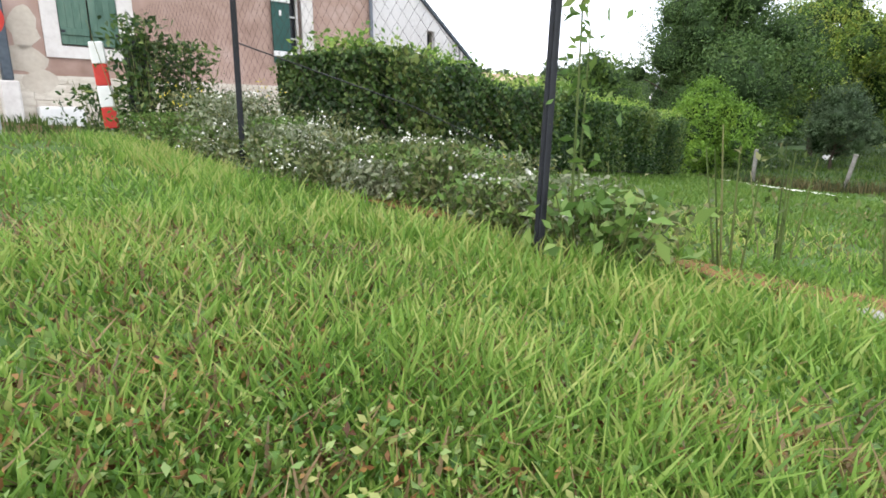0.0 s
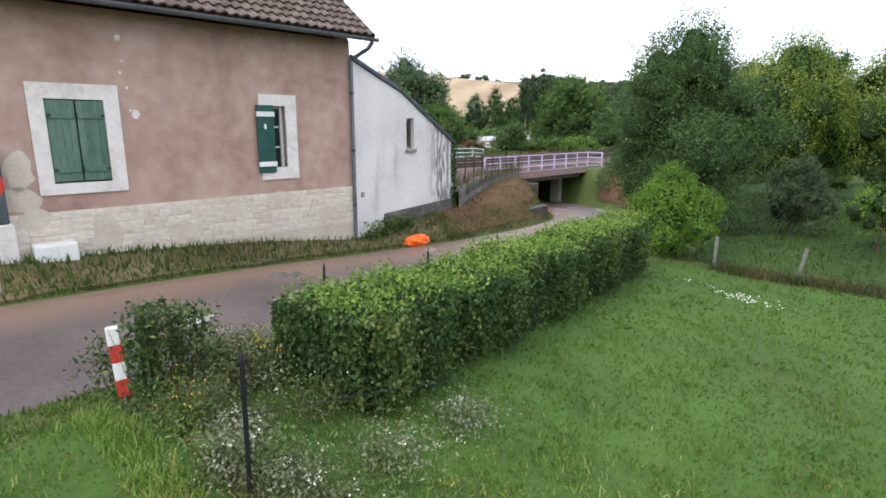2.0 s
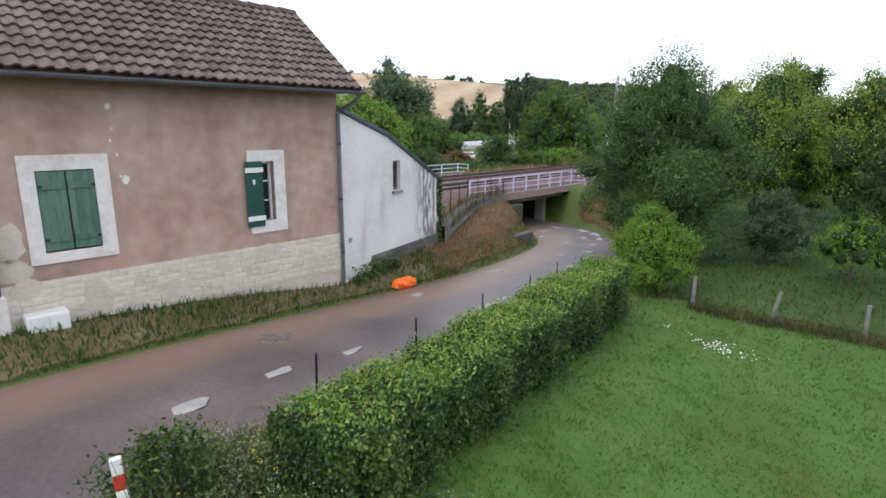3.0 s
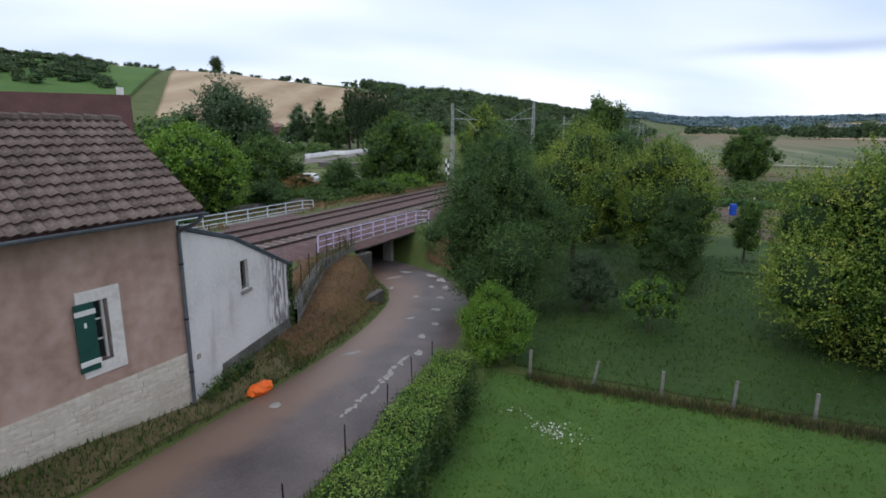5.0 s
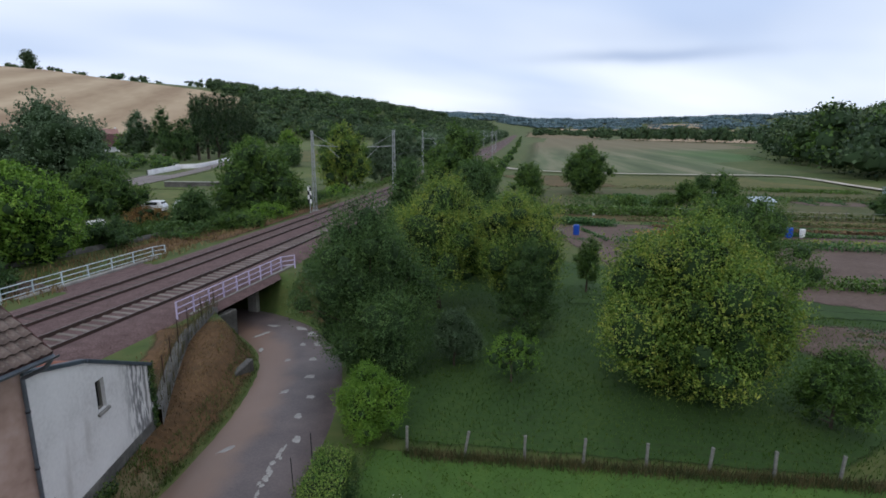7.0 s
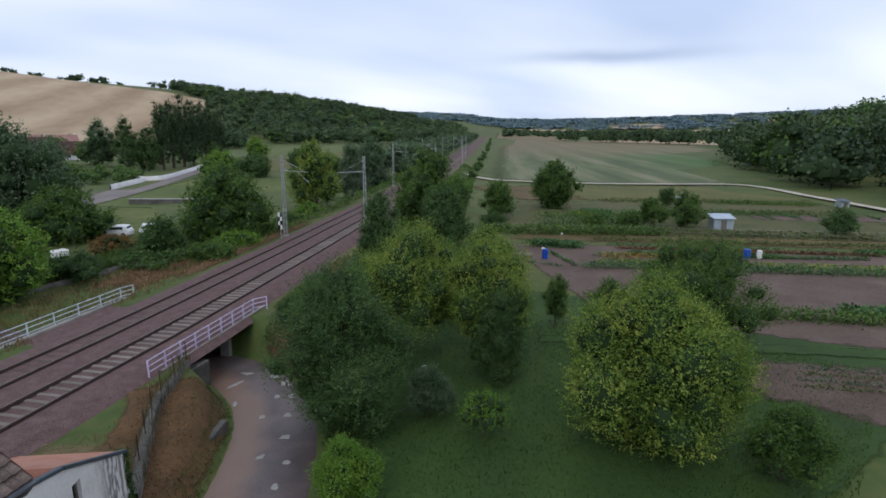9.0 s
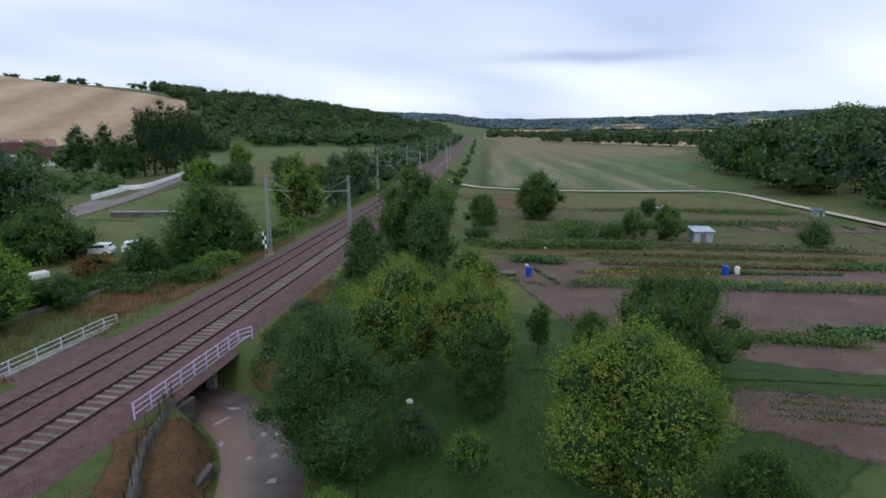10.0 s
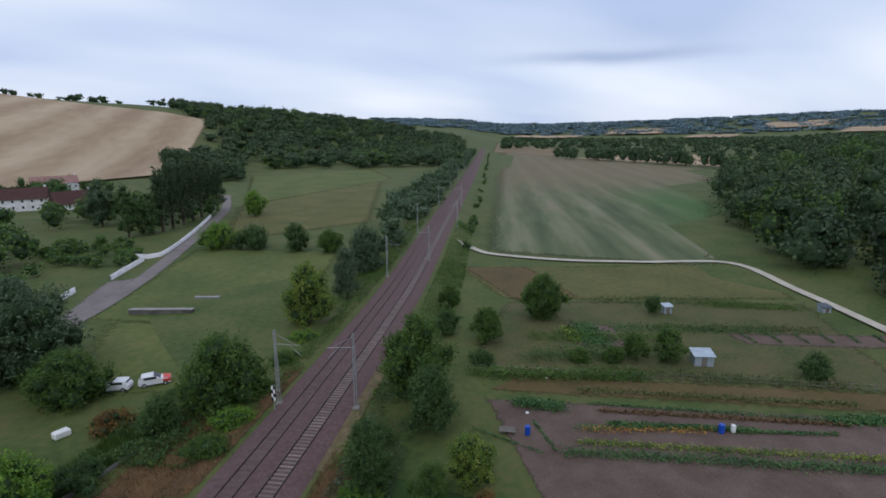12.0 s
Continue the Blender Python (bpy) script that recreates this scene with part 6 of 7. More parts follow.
# ---- fence stakes, marker, edging ----
for k, (x, y, top) in enumerate(((0.275, 1.56, 1.09), (-1.07, 2.98, 1.14), (-1.19, 6.36, 0.84), (0.11, 8.04, 0.66), (1.38, 9.75, 0.52), (2.65, 11.45, 0.40), (3.75, 13.1, 0.28), (4.7, 14.2, 0.15))):
    z = gz(x, y)
    st = thing("fence_stake", pose(x, y, z, 1.5 * (k % 3 - 1), 2.2 if k == 0 else 0.8, 20 * k), "thin black metal fence stake", "stake", "black stakes")
    b = bmesh.new()
    hh = top - z
    for ang in (0, 90):
        box(b, -0.015, 0.015, -0.004, 0.004, -0.25, hh - 0.03, 0, Matrix.Rotation(radians(ang), 4, "Z"))
    part("shaft", b, "black_metal", st)
    b = bmesh.new()
    bmesh.ops.create_cone(b, cap_ends=True, segments=4, radius1=0.02, radius2=0.002, depth=0.06, matrix=Matrix.Translation((0, 0, hh)))
    part("point", b, "black_metal", st)
wire("fence_wire", [(-1.07, 2.98, 0.75), (-0.2, 3.9, 0.45), (0.5, 4.75, 0.12)], 0.004, "black_metal", "slack thin dark wire between stakes and hedge", "wire")

zm = gz(-2.42, 4.15)
mk = thing("marker_post", pose(-2.42, 4.15, zm, 0, -3.5, 25), "leaning red and white striped marker post", "marker post")
for k in range(4):
    part("band", boxed(-0.045, 0.045, -0.03, 0.03, 0.15 + 0.15 * k, 0.30 + 0.15 * k, 0.006), "red_paint" if k % 2 == 0 else "white_paint", mk, "red band" if k % 2 == 0 else "white band")
part("stem", rodded((0, 0, -0.2), (0, 0, 0.16), 0.016), "galvanised", mk)
wp = thing("wooden_post", pose(-2.27, 4.3, gz(-2.27, 4.3)), "short black weathered timber post", "post")
part("shaft", boxed(-0.07, 0.07, -0.07, 0.07, -0.2, 0.82, 0.02), "black_metal", wp)

edging = tagged(new("concrete_edging", sweep("concrete_edging", np.column_stack([STRIP[:, :2], land(STRIP[:, 0], STRIP[:, 1])]), [(-0.05, -0.1), (-0.045, 0.0), (0.035, 0.004), (0.045, -0.1)], "edging_concrete")), "weathered concrete edging strip of the lawn", "edging", kind="structure")
ground_strip("mossy_edge", STRIP[STRIP[:, 0] > 0.3], [-0.45, -0.25, -0.08], "moss", "rusty moss and bare earth beside the edging", 0.03)
ground_strip("mossy_edge", STRIP[STRIP[:, 0] <= 0.3], [-0.4, -0.22, -0.08], "moss", "rusty moss and bare earth beside the edging", 0.03)


def weed_clump(x, y, h, w, leaf, petal, seed, label, name="flowering_weed", n=420, size=0.035, petals=26, stalks=14):
    """A clump of stems, leaves and small flower heads."""
    rng = np.random.RandomState(seed)
    t = thing(name, pose(x, y, gz(x, y)), label, "weed" if name != "bramble" else "shrub", "weeds")
    u = rng.normal(0, 1, (n, 3)) * (w * 0.33, w * 0.33, 0) + np.column_stack([np.zeros(n), np.zeros(n), h * (0.08 + 0.9 * rng.random(n) ** 0.8)])
    v, q = leaf_quads(u, np.tile((0, 0, 1.0), (n, 1)), size, rng, 0.45, 0.5)
    ob = new("leafage", mesh_np("leafage", v, q, leaf))
    ob.parent = t
    b = bmesh.new()
    for k in range(stalks):
        e = rng.normal(0, w * 0.3, 2)
        rod(b, (e[0] * 0.4, e[1] * 0.4, -0.03), (e[0], e[1], h * rng.uniform(0.7, 1.05)), 0.005, 0.002, 4)
    tagged(part("stem_cluster", b, "weed", t), kind="stuff")
    if petal:
        petals *= 2
        head = rng.normal(0, 1, (7, 3)) * (w * 0.3, w * 0.3, h * 0.14) + (0, 0, h * 0.9)
        u = head[rng.randint(0, 7, petals)] + rng.normal(0, 1, (petals, 3)) * (0.028, 0.028, 0.016)
        v, q = leaf_quads(u, np.tile((0, 0, 1.0), (petals, 1)), 0.015, rng, 0.9, 0.5)
        ob = new("blossom", mesh_np("blossom", v, q, petal))
        ob.parent = t
        tagged(ob, "small pale flower heads", kind="stuff")
    return t


sk = side_of(STRIP)
rw_ = np.random.RandomState(41)
for k in range(26):
    i = 1 + int(k * 0.62 * (len(STRIP) - 14) / 26)
    p = STRIP[i, :2] - sk[i] * rw_.uniform(0.15, 0.55)
    kind = k % 3
    weed_clump(p[0], p[1], rw_.uniform(0.14, 0.32), rw_.uniform(0.25, 0.45), ("sage", "weed", "clover")[kind], ("petal_white", "petal_white", None)[kind], 100 + k, ("grey-green weed with white flower heads", "leafy weed with small white flowers", "low leafy green weed")[kind], n=900)
for k, (x, y, h, w) in enumerate(((-1.75, 3.95, 0.42, 0.5), (-1.25, 3.3, 0.42, 0.4), (-0.6, 2.9, 0.3, 0.5), (-1.6, 4.6, 0.5, 0.6), (-0.9, 4.2, 0.4, 0.6), (-0.2, 3.6, 0.3, 0.6), (0.3, 2.9, 0.25, 0.6), (0.4, 4.3, 0.25, 0.5), (-2.1, 5.2, 0.4, 0.5), (-1.75, 5.3, 0.4, 0.5))):
    weed_clump(x, y, h, w, "sage" if k % 2 else "weed", "petal_white" if k % 3 else "petal_yellow", 140 + k, "tall weed with pale flowers before the hedge", n=950)
weed_clump(-2.05, 4.5, 0.85, 0.4, "hedge_leaf", None, 160, "dark leafy bramble beside the marker post", "bramble", 1500, 0.055)
weed_clump(-2.2, 4.2, 0.95, 0.3, "hedge_leaf", None, 165, "dark leafy bramble over the timber post", "bramble", 900, 0.06)
weed_clump(-2.65, 4.55, 0.55, 0.5, "hedge_leaf", None, 161, "leafy bramble beside the marker post", "bramble", 700, 0.055)
weed_clump(-1.65, 4.75, 0.45, 0.5, "weed", "petal_yellow", 162, "yellowing bramble beside the lane", "bramble", 900, 0.055)
weed_clump(0.38, 1.62, 0.95, 0.16, "clover", None, 163, "climbing vine with pale leaves on the stake", "bramble", 110, 0.045, stalks=2)
weed_clump(0.45, 1.6, 0.24, 0.35, "clover", None, 164, "leafy green vine at the stake's foot", "bramble", 260, 0.06)
for k, (x, y) in enumerate(((0.95, 1.75), (1.25, 2.0), (1.55, 1.8), (0.75, 2.4))):
    weed_clump(x, y, 0.5 - 0.06 * k, 0.22, "weed", None, 170 + k, "spindly dried weed stalk", n=60, size=0.03, stalks=5)
for k, (x, y, n) in enumerate(((6.4, 10.4, 80), (6.7, 10.1, 40), (6.0, 11.4, 16))):
    P = rw_.normal(0, 0.24, (n, 2)) + (x, y)
    v, q = leaf_quads(np.column_stack([P, land(P[:, 0], P[:, 1]) + 0.08]), np.tile((0, 0, 1.0), (n, 1)), 0.045, rw_, 0.95, 2.0)
    tagged(new("daisies", mesh_np("daisies", v, q, "petal_white")), "patch of white daisies in the lawn", "flowers", kind="stuff")

# long weeds, verges
P = along(rw_, 9000, house_lane, -3.35, -1.9)
blades("verge_weeds", P, land(P[:, 0], P[:, 1]), rw_.uniform(0.03, 0.2, len(P)), np.full(len(P), 0.013), rw_, "orchard_blade", "dusty weeds along the house wall")
P = along(rw_, 2600, house_lane, -3.4, -2.0)
blades("verge_weeds", P, land(P[:, 0], P[:, 1]), rw_.uniform(0.02, 0.08, len(P)), np.full(len(P), 0.012), rw_, "straw", "dead brown weeds along the house wall")
P = along(rw_, 8000, left_lane, -5.6, -2.0)
blades("bank_grass", P, land(P[:, 0], P[:, 1]), rw_.uniform(0.03, 0.12, len(P)), np.full(len(P), 0.014), rw_, "straw", "long dry brown grass on the bank")
P = along(rw_, 2600, left_lane, -2.7, -1.85)
blades("bank_grass", P, land(P[:, 0], P[:, 1]), rw_.uniform(0.05, 0.2, len(P)), np.full(len(P), 0.014), rw_, "weed", "green grass at the lane's edge")
P = along(rw_, 5200, ROAD[(ROAD[:, 1] > 4.5) & (ROAD[:, 1] < 16)], 1.8, 2.5)
blades("lane_weeds", P, land(P[:, 0], P[:, 1]), rw_.uniform(0.06, 0.3, len(P)) * np.where(P[:, 0] < -2.3, 0.3, 1.0), np.full(len(P), 0.008), rw_, "weed", "weeds between lane and hedge")
P = along(rw_, 11000, near_mid[near_mid[:, 1] > 20], -15.5, -5.2)
blades("dry_scrub", P, land(P[:, 0], P[:, 1]), rw_.uniform(0.1, 0.5, len(P)), np.full(len(P), 0.03), rw_, "straw", "tall dry weeds beside the tracks")
P = along(rw_, 8000, bank_line, 3.4, 8.0)
d, _ = line_distance(P[:, 0], P[:, 1], ROAD)
P = P[np.abs(d) > 3.2]
blades("bank_weeds", P, land(P[:, 0], P[:, 1]), rw_.uniform(0.04, 0.18, len(P)), np.full(len(P), 0.016), rw_, "straw", "dry grass on the embankment slope")
FENCE_A, FENCE_B = np.array((7.65, 13.65)), np.array((18.9, 4.0))
f = rw_.random(7000)[:, None]
P = FENCE_A * (1 - f) + FENCE_B * f + rw_.normal(0, 0.16, (7000, 2)) + (-0.12, -0.14)
blades("fence_weeds", P, land(P[:, 0], P[:, 1]), rw_.uniform(0.08, 0.34, len(P)), np.full(len(P), 0.009), rw_, "fence_weed", "tall reddish weeds along the wire fence")
for k in range(9):
    p = FENCE_A + (FENCE_B - FENCE_A) * (k / 8) + (0.02 * (k % 3), 0.03 * (k % 2))
    z = gz(p[0], p[1])
    cp = thing("fence_post", pose(p[0], p[1], z, 2 * (k % 3 - 1), 9 if k == 1 else 3 * (k % 2), -40), "rough grey concrete fence post", "post", "concrete fence posts")
    part("shaft", boxed(-0.042, 0.042, -0.042, 0.042, -0.3, 0.82, 0.012), "post_concrete", cp)
    part("cap", boxed(-0.048, 0.048, -0.048, 0.048, 0.80, 0.86, 0.015), "post_concrete", cp)
for h in (0.3, 0.6, 0.85):
    wire("fence_wire", [(*(FENCE_A + (FENCE_B - FENCE_A) * k / 8), gz(*(FENCE_A + (FENCE_B - FENCE_A) * k / 8)) + h) for k in range(9)], 0.002, "rail_rust", "thin wire strung between concrete posts", "wire")

# brambles and bushes on the embankment
for k, (x, y, h, w, lf) in enumerate(((17.6, 34.6, 2.0, 4.2, "leaf_mid"), (20.0, 37.0, 2.2, 4.6, "leaf_bright"), (15.2, 31.8, 1.8, 3.6, "leaf_mid"), (23.5, 40.6, 2.4, 4.4, "leaf_mid"), (26.5, 44.4, 2.2, 4.0, "leaf_dark"), (13.0, 29.0, 1.6, 3.2, "leaf_dark"), (12.2, 52.5, 1.5, 5.0, "leaf_mid"), (16.2, 56.8, 1.6, 5.0, "leaf_bright"), (20.8, 62.4, 1.8, 5.0, "leaf_mid"), (27.0, 70.0, 1.8, 5.5, "leaf_mid"), (32.0, 76.0, 2.0, 5.5, "leaf_bright"), (-6.0, 43.0, 2.0, 5.0, "leaf_dark"), (2.0, 55.5, 2.2, 5.5, "leaf_dark"), (-13, 40.0, 3.0, 6.0, "leaf_mid"), (6.0, 66.0, 1.8, 5.0, "leaf_rust"), (44.0, 58.0, 2.2, 4.0, "leaf_mid"), (48.5, 53.6, 1.8, 3.6, "leaf_dark"), (60.0, 46.0, 1.6, 3.4, "leaf_mid"), (63.5, 43.0, 2.0, 3.6, "leaf_mid"), (40.5, 62.0, 2.0, 4.4, "leaf_mid"))):
    tree(x, y, h, w, lf, 200 + k, ("brambles and scrub on the railway bank" if k < 17 else "leafy shrub near the garden fence"), 0.02, 3400, 0.2, 12, name="shrub", category="shrub")

# ivy on the lean-to's end
ri = np.random.RandomState(51)
n = 1500
u = np.column_stack([4.9 + 0.35 * ri.random(n), -0.05 + 0.9 * ri.random(n) ** 2, -0.3 + 2.3 * ri.random(n)])
v, q = leaf_quads(u, np.tile((0.5, -0.6, 0.3), (n, 1)), 0.09, ri, 0.8, 0.8)
ivy = tagged(new("ivy", mesh_np("ivy", v, q, "hedge_leaf")), "green ivy climbing the lean-to's corner", "climber")
ivy.matrix_basis = ANNEX
n = 900
u = np.column_stack([ri.uniform(0.2, 2.2, n), -0.1 - 0.25 * ri.random(n), -0.25 + 0.4 * ri.random(n) ** 2])
v, q = leaf_quads(u, np.tile((0, -0.5, 0.6), (n, 1)), 0.07, ri, 0.8, 0.8)
ivy = tagged(new("ivy", mesh_np("ivy", v, q, "hedge_leaf")), "low green ivy at the lean-to's foot", "climber")
ivy.matrix_basis = ANNEX

# orange netting heap
bm = bmesh.new()
bmesh.ops.create_icosphere(bm, subdivisions=3, radius=0.3)
for vv in bm.verts:
    p = vv.co.copy()
    vv.co = Vector((p.x * 1.25, p.y * 0.7, p.z * 0.55)) * (1 + 0.35 * noise.noise(p * 7)) + Vector((0, 0, 0.1))
net = tagged(part("safety_net", bm, "orange_net"), "crumpled heap of bright orange plastic netting", "netting")
net.matrix_basis = pose(-0.12, 13.95, gz(-0.12, 13.95) + 0.04, 0, 0, 40)

# lineside posts and mesh on the retaining wall
for k in range(7):
    i = int(k * (len(RW) - 1) / 6)
    x, y, z = RW[i]
    lp = thing("mesh_fence_post", pose(x, y, z), "thin rusty metal fence post on the wall", "post", "wall posts")
    part("shaft", rodded((0, 0, -0.02), (0, 0, 1.0), 0.02), "rail_rust", lp)
for h in (0.35, 0.7, 0.98):
    wire("fence_wire", [(x, y, z + h) for x, y, z in RW[::3]], 0.004, "rail_rust", "rusty wire on the wall's posts", "wire")
stone = thing("kerb_block", pose(4.7, 22.3, gz(4.7, 22.3), 0, 0, 50), "old dark concrete block in the bank", "block")
part("block", boxed(-0.8, 0.8, -0.15, 0.15, -0.5, 0.25, 0.04), "dark_concrete", stone)

# bare rusty earth, a low kerb wall and rank weeds beyond the farther railing
low = curve_points([(-12, 44.5, 0), (-6, 49.6, 0), (-0.2, 53.6, 0), (5.8, 57.8, 0), (9.5, 61, 0)], 1.0)
low[:, 2] = land(low[:, 0], low[:, 1])
tagged(new("kerb_wall", sweep("kerb_wall", low, [(-0.1, -0.3), (-0.1, 0.42), (0.1, 0.42), (0.1, -0.3)], "dark_concrete")), "low grey concrete kerb wall beside the bare earth", "wall", kind="structure")
P = along(rw_, 9000, low, -4.5, -0.2)
blades("rank_weeds", P, land(P[:, 0], P[:, 1]), rw_.uniform(0.3, 1.1, len(P)), np.full(len(P), 0.03), rw_, "orchard_blade", "tall dark weeds behind the kerb wall")
# dry slope and scrub at the bridge's far abutment
far_bank = TRACK[(TRACK[:, 1] > 36.5) & (TRACK[:, 1] < 48)]
ground_strip("dry_bank", far_bank, [3.4, 9.0], "rust_scrub", "rusty dry grass slope beside the bridge", 0.06)
P = along(rw_, 6000, far_bank, 3.2, 8.5)
blades("bank_grass", P, land(P[:, 0], P[:, 1]), rw_.uniform(0.1, 0.4, len(P)), np.full(len(P), 0.02), rw_, "straw", "dry grass on the slope beside the bridge")
for k, (x, y, h, w, lf) in enumerate(((11.9, 31.6, 1.5, 2.6, "leaf_dark"), (13.6, 33.8, 1.3, 2.6, "leaf_mid"), (12.2, 29.9, 1.2, 2.2, "leaf_dark"), (16.0, 36.2, 1.3, 2.8, "leaf_grey"))):
    tree(x, y, h, w, lf, 240 + k, "low dark scrub at the bridge's foot", 0.02, 3000, 0.14, 10, name="shrub", category="shrub")
def thicket(line, lo, hi, n, height, size, leaf, label, seed):
    """Low tangled scrub along a line, in uneven humps."""
    rng = np.random.RandomState(seed)
    P = along(rng, n, line, lo, hi)
    hump = np.array([0.5 + 0.9 * noise.noise((x * 0.35, y * 0.35, seed)) for x, y in P])
    P, hump = P[hump > 0.25], hump[hump > 0.25]
    z = land(P[:, 0], P[:, 1]) + 0.03 + height * hump * rng.random(len(P)) ** 0.6
    v, q = leaf_quads(np.column_stack([P, z]), np.tile((0, 0, 1.0), (len(P), 1)), size, rng, 0.6, 0.7)
    return tagged(new("scrub", mesh_np("scrub", v, q, leaf)), label, "scrub", kind="stuff")


beside = MID[(MID[:, 1] > 46) & (MID[:, 1] < 150)]
thicket(beside, -12.5, -5.6, 26000, 1.0, 0.24, "leaf_mid", "lush green scrub on the railway bank", 1)
thicket(beside, -9.0, -5.4, 7000, 0.7, 0.22, "weed", "pale weeds along the ballast", 2)
thicket(beside, 5.6, 11.5, 22000, 0.9, 0.24, "leaf_mid", "green scrub on the railway bank", 3)
thicket(TRACK[(TRACK[:, 1] > 33.5) & (TRACK[:, 1] < 62)], 4.6, 10.0, 12000, 0.9, 0.17, "leaf_grey", "tangled scrub behind the orchard", 4)
thicket(beside[beside[:, 1] < 66], -20, -12, 16000, 1.2, 0.26, "leaf_dark", "dark scrub round the meadow's edge", 5)

lane_bend = ROAD[(ROAD[:, 1] > 25.5) & (ROAD[:, 1] < 31.3)]
ground_strip("dry_bank", lane_bend, [2.0, 7.0], "rust_scrub", "dry slope between the lane and the bridge", 0.06)
thicket(lane_bend, 2.4, 6.8, 7000, 0.8, 0.12, "leaf_dark", "dark scrub between the lane and the bridge", 6)
thicket(ROAD[(ROAD[:, 1] > 20) & (ROAD[:, 1] < 27)], 2.0, 3.2, 2500, 0.5, 0.10, "leaf_dark", "dark weeds along the lane's outer edge", 7)

# dry climbers on the posts of the retaining wall
P = along(rw_, 900, RW, -0.3, 0.25)
blades("wall_climbers", P, 0.2 + 0 * P[:, 0], rw_.uniform(0.15, 0.9, len(P)) ** 1.3, np.full(len(P), 0.008), rw_, "fence_weed", "dry brown climbers hanging on the wall's fence", "climber", lean=0.25)


def chain_link(a, b, height, pitch, label):
    """Woven wire mesh between two stakes: zigzag wires that meet at the corners of diamonds."""
    a, b = np.array(a, float), np.array(b, float)
    span = float(np.linalg.norm(b - a))
    n, rows_ = int(span / pitch), int(height / (pitch * 0.5))
    r, vs_, fs_ = 0.0005, [], []
    across = np.array([-(b - a)[1], (b - a)[0], 0]) / span
    for i in range(n):
        for j in range(rows_):
            for lo, hi in (((i + 0.5 * (j % 2)), (i + 0.5 * ((j + 1) % 2))), ((i + 0.5 + 0.5 * (1 - (j % 2))), (i + 0.5 + 0.5 * (j % 2)))):
                ends = []
                for f_, jj in ((lo, j), (hi, j + 1)):
                    p = a + (b - a) * min(1.0, f_ / n)
                    ends.append(np.array([p[0], p[1], gz(p[0], p[1]) + 0.02 + jj * pitch * 0.5]))
                d = unit(ends[1] - ends[0])
                side_ = np.cross(d, across)
                k0 = len(vs_)
                for e in ends:
                    vs_ += [tuple(e + r * side_), tuple(e - r * 0.5 * side_ + r * across), tuple(e - r * 0.5 * side_ - r * across)]
                fs_ += [(k0, k0 + 1, k0 + 4, k0 + 3), (k0 + 1, k0 + 2, k0 + 5, k0 + 4), (k0 + 2, k0, k0 + 3, k0 + 5)]
    return tagged(new("chain_link_mesh", mesh_np("chain_link_mesh", vs_, fs_, "rail_rust")), label, "fence mesh", kind="stuff")


chain_link((0.275, 1.56), (-1.07, 2.98), 1.12, 0.062, "thin dark chain-link mesh between black stakes")
chain_link((-1.07, 2.98), (-2.2, 4.2), 0.95, 0.062, "thin dark chain-link mesh towards the marker post")
# rusty moss tufts and pale stones along the edging
P = along(rw_, 5000, STRIP[STRIP[:, 0] > 0.35], -0.5, -0.06)
blades("moss_tufts", P, land(P[:, 0], P[:, 1]), rw_.uniform(0.01, 0.05, len(P)), np.full(len(P), 0.006), rw_, "leaf_litter", "rusty orange moss beside the edging", "moss", lean=1.2)
for k, (x, y, r) in enumerate(((1.05, 1.28, 0.035), (1.4, 1.1, 0.05), (1.7, 0.9, 0.04), (1.9, 0.83, 0.03), (2.3, 0.55, 0.05))):
    b = bmesh.new()
    bmesh.ops.create_icosphere(b, subdivisions=2, radius=r)
    for vv in b.verts:
        vv.co = vv.co * (1 + 0.4 * noise.noise(vv.co * 20 + Vector((k, 2, 0))))
        vv.co.z *= 0.45
    o = tagged(part("stone", b, "concrete"), "pale flat stone in the moss", "stone", "edging stones")
    o.matrix_basis = pose(x, y, gz(x, y) + 0.035, 0, 0, 70 * k)

# ---- gardens ----


def plant_row(name, a, b, width, height, n, leaf, label, seed, size=0.2, petal=None):
    rng = np.random.RandomState(seed)
    a, b = np.array(a, float), np.array(b, float)
    f = rng.random(n)[:, None]
    P = a * (1 - f) + b * f + rng.normal(0, width / 3, (n, 2))
    z = land(P[:, 0], P[:, 1]) + 0.05 + height * rng.random(n)
    v, q = leaf_quads(np.column_stack([P, z]), np.tile((0, 0, 1.0), (n, 1)), size, rng, 0.7, 0.8)
    return tagged(new(name, mesh_np(name, v, q, leaf)), label, "vegetable row", kind="stuff")


plant_row("bean_row", (41, 32.2), (63, 11), 1.3, 0.6, 4200, "cabbage", "long green vegetable row across the soil", 1)
plant_row("bean_row", (43.5, 32.6), (64.5, 12.2), 0.8, 0.5, 2400, "leaf_yellow", "yellowing vegetable row", 2)
plant_row("low_row", (51, 37.4), (72.5, 14.2), 0.5, 0.35, 1800, "cabbage", "narrow green row of leeks", 3)
plant_row("low_row", (57.8, 24.0), (66, 17.0), 0.5, 0.35, 900, "cabbage", "narrow green vegetable row", 4)
plant_row("flower_row", (45.8, 33.9), (56, 25.4), 0.9, 0.5, 700, "petal_orange", "row of orange and yellow flowers", 5, 0.16)
plant_row("flower_row", (45.4, 34.6), (56, 26.2), 0.9, 0.5, 900, "cabbage", "green stalks of the flower row", 6)
plant_row("potato_bed", (38.6, 16.6), (44.6, 9.6), 1.5, 0.7, 2000, "leaf_mid", "bed of leafy green potato plants", 7)
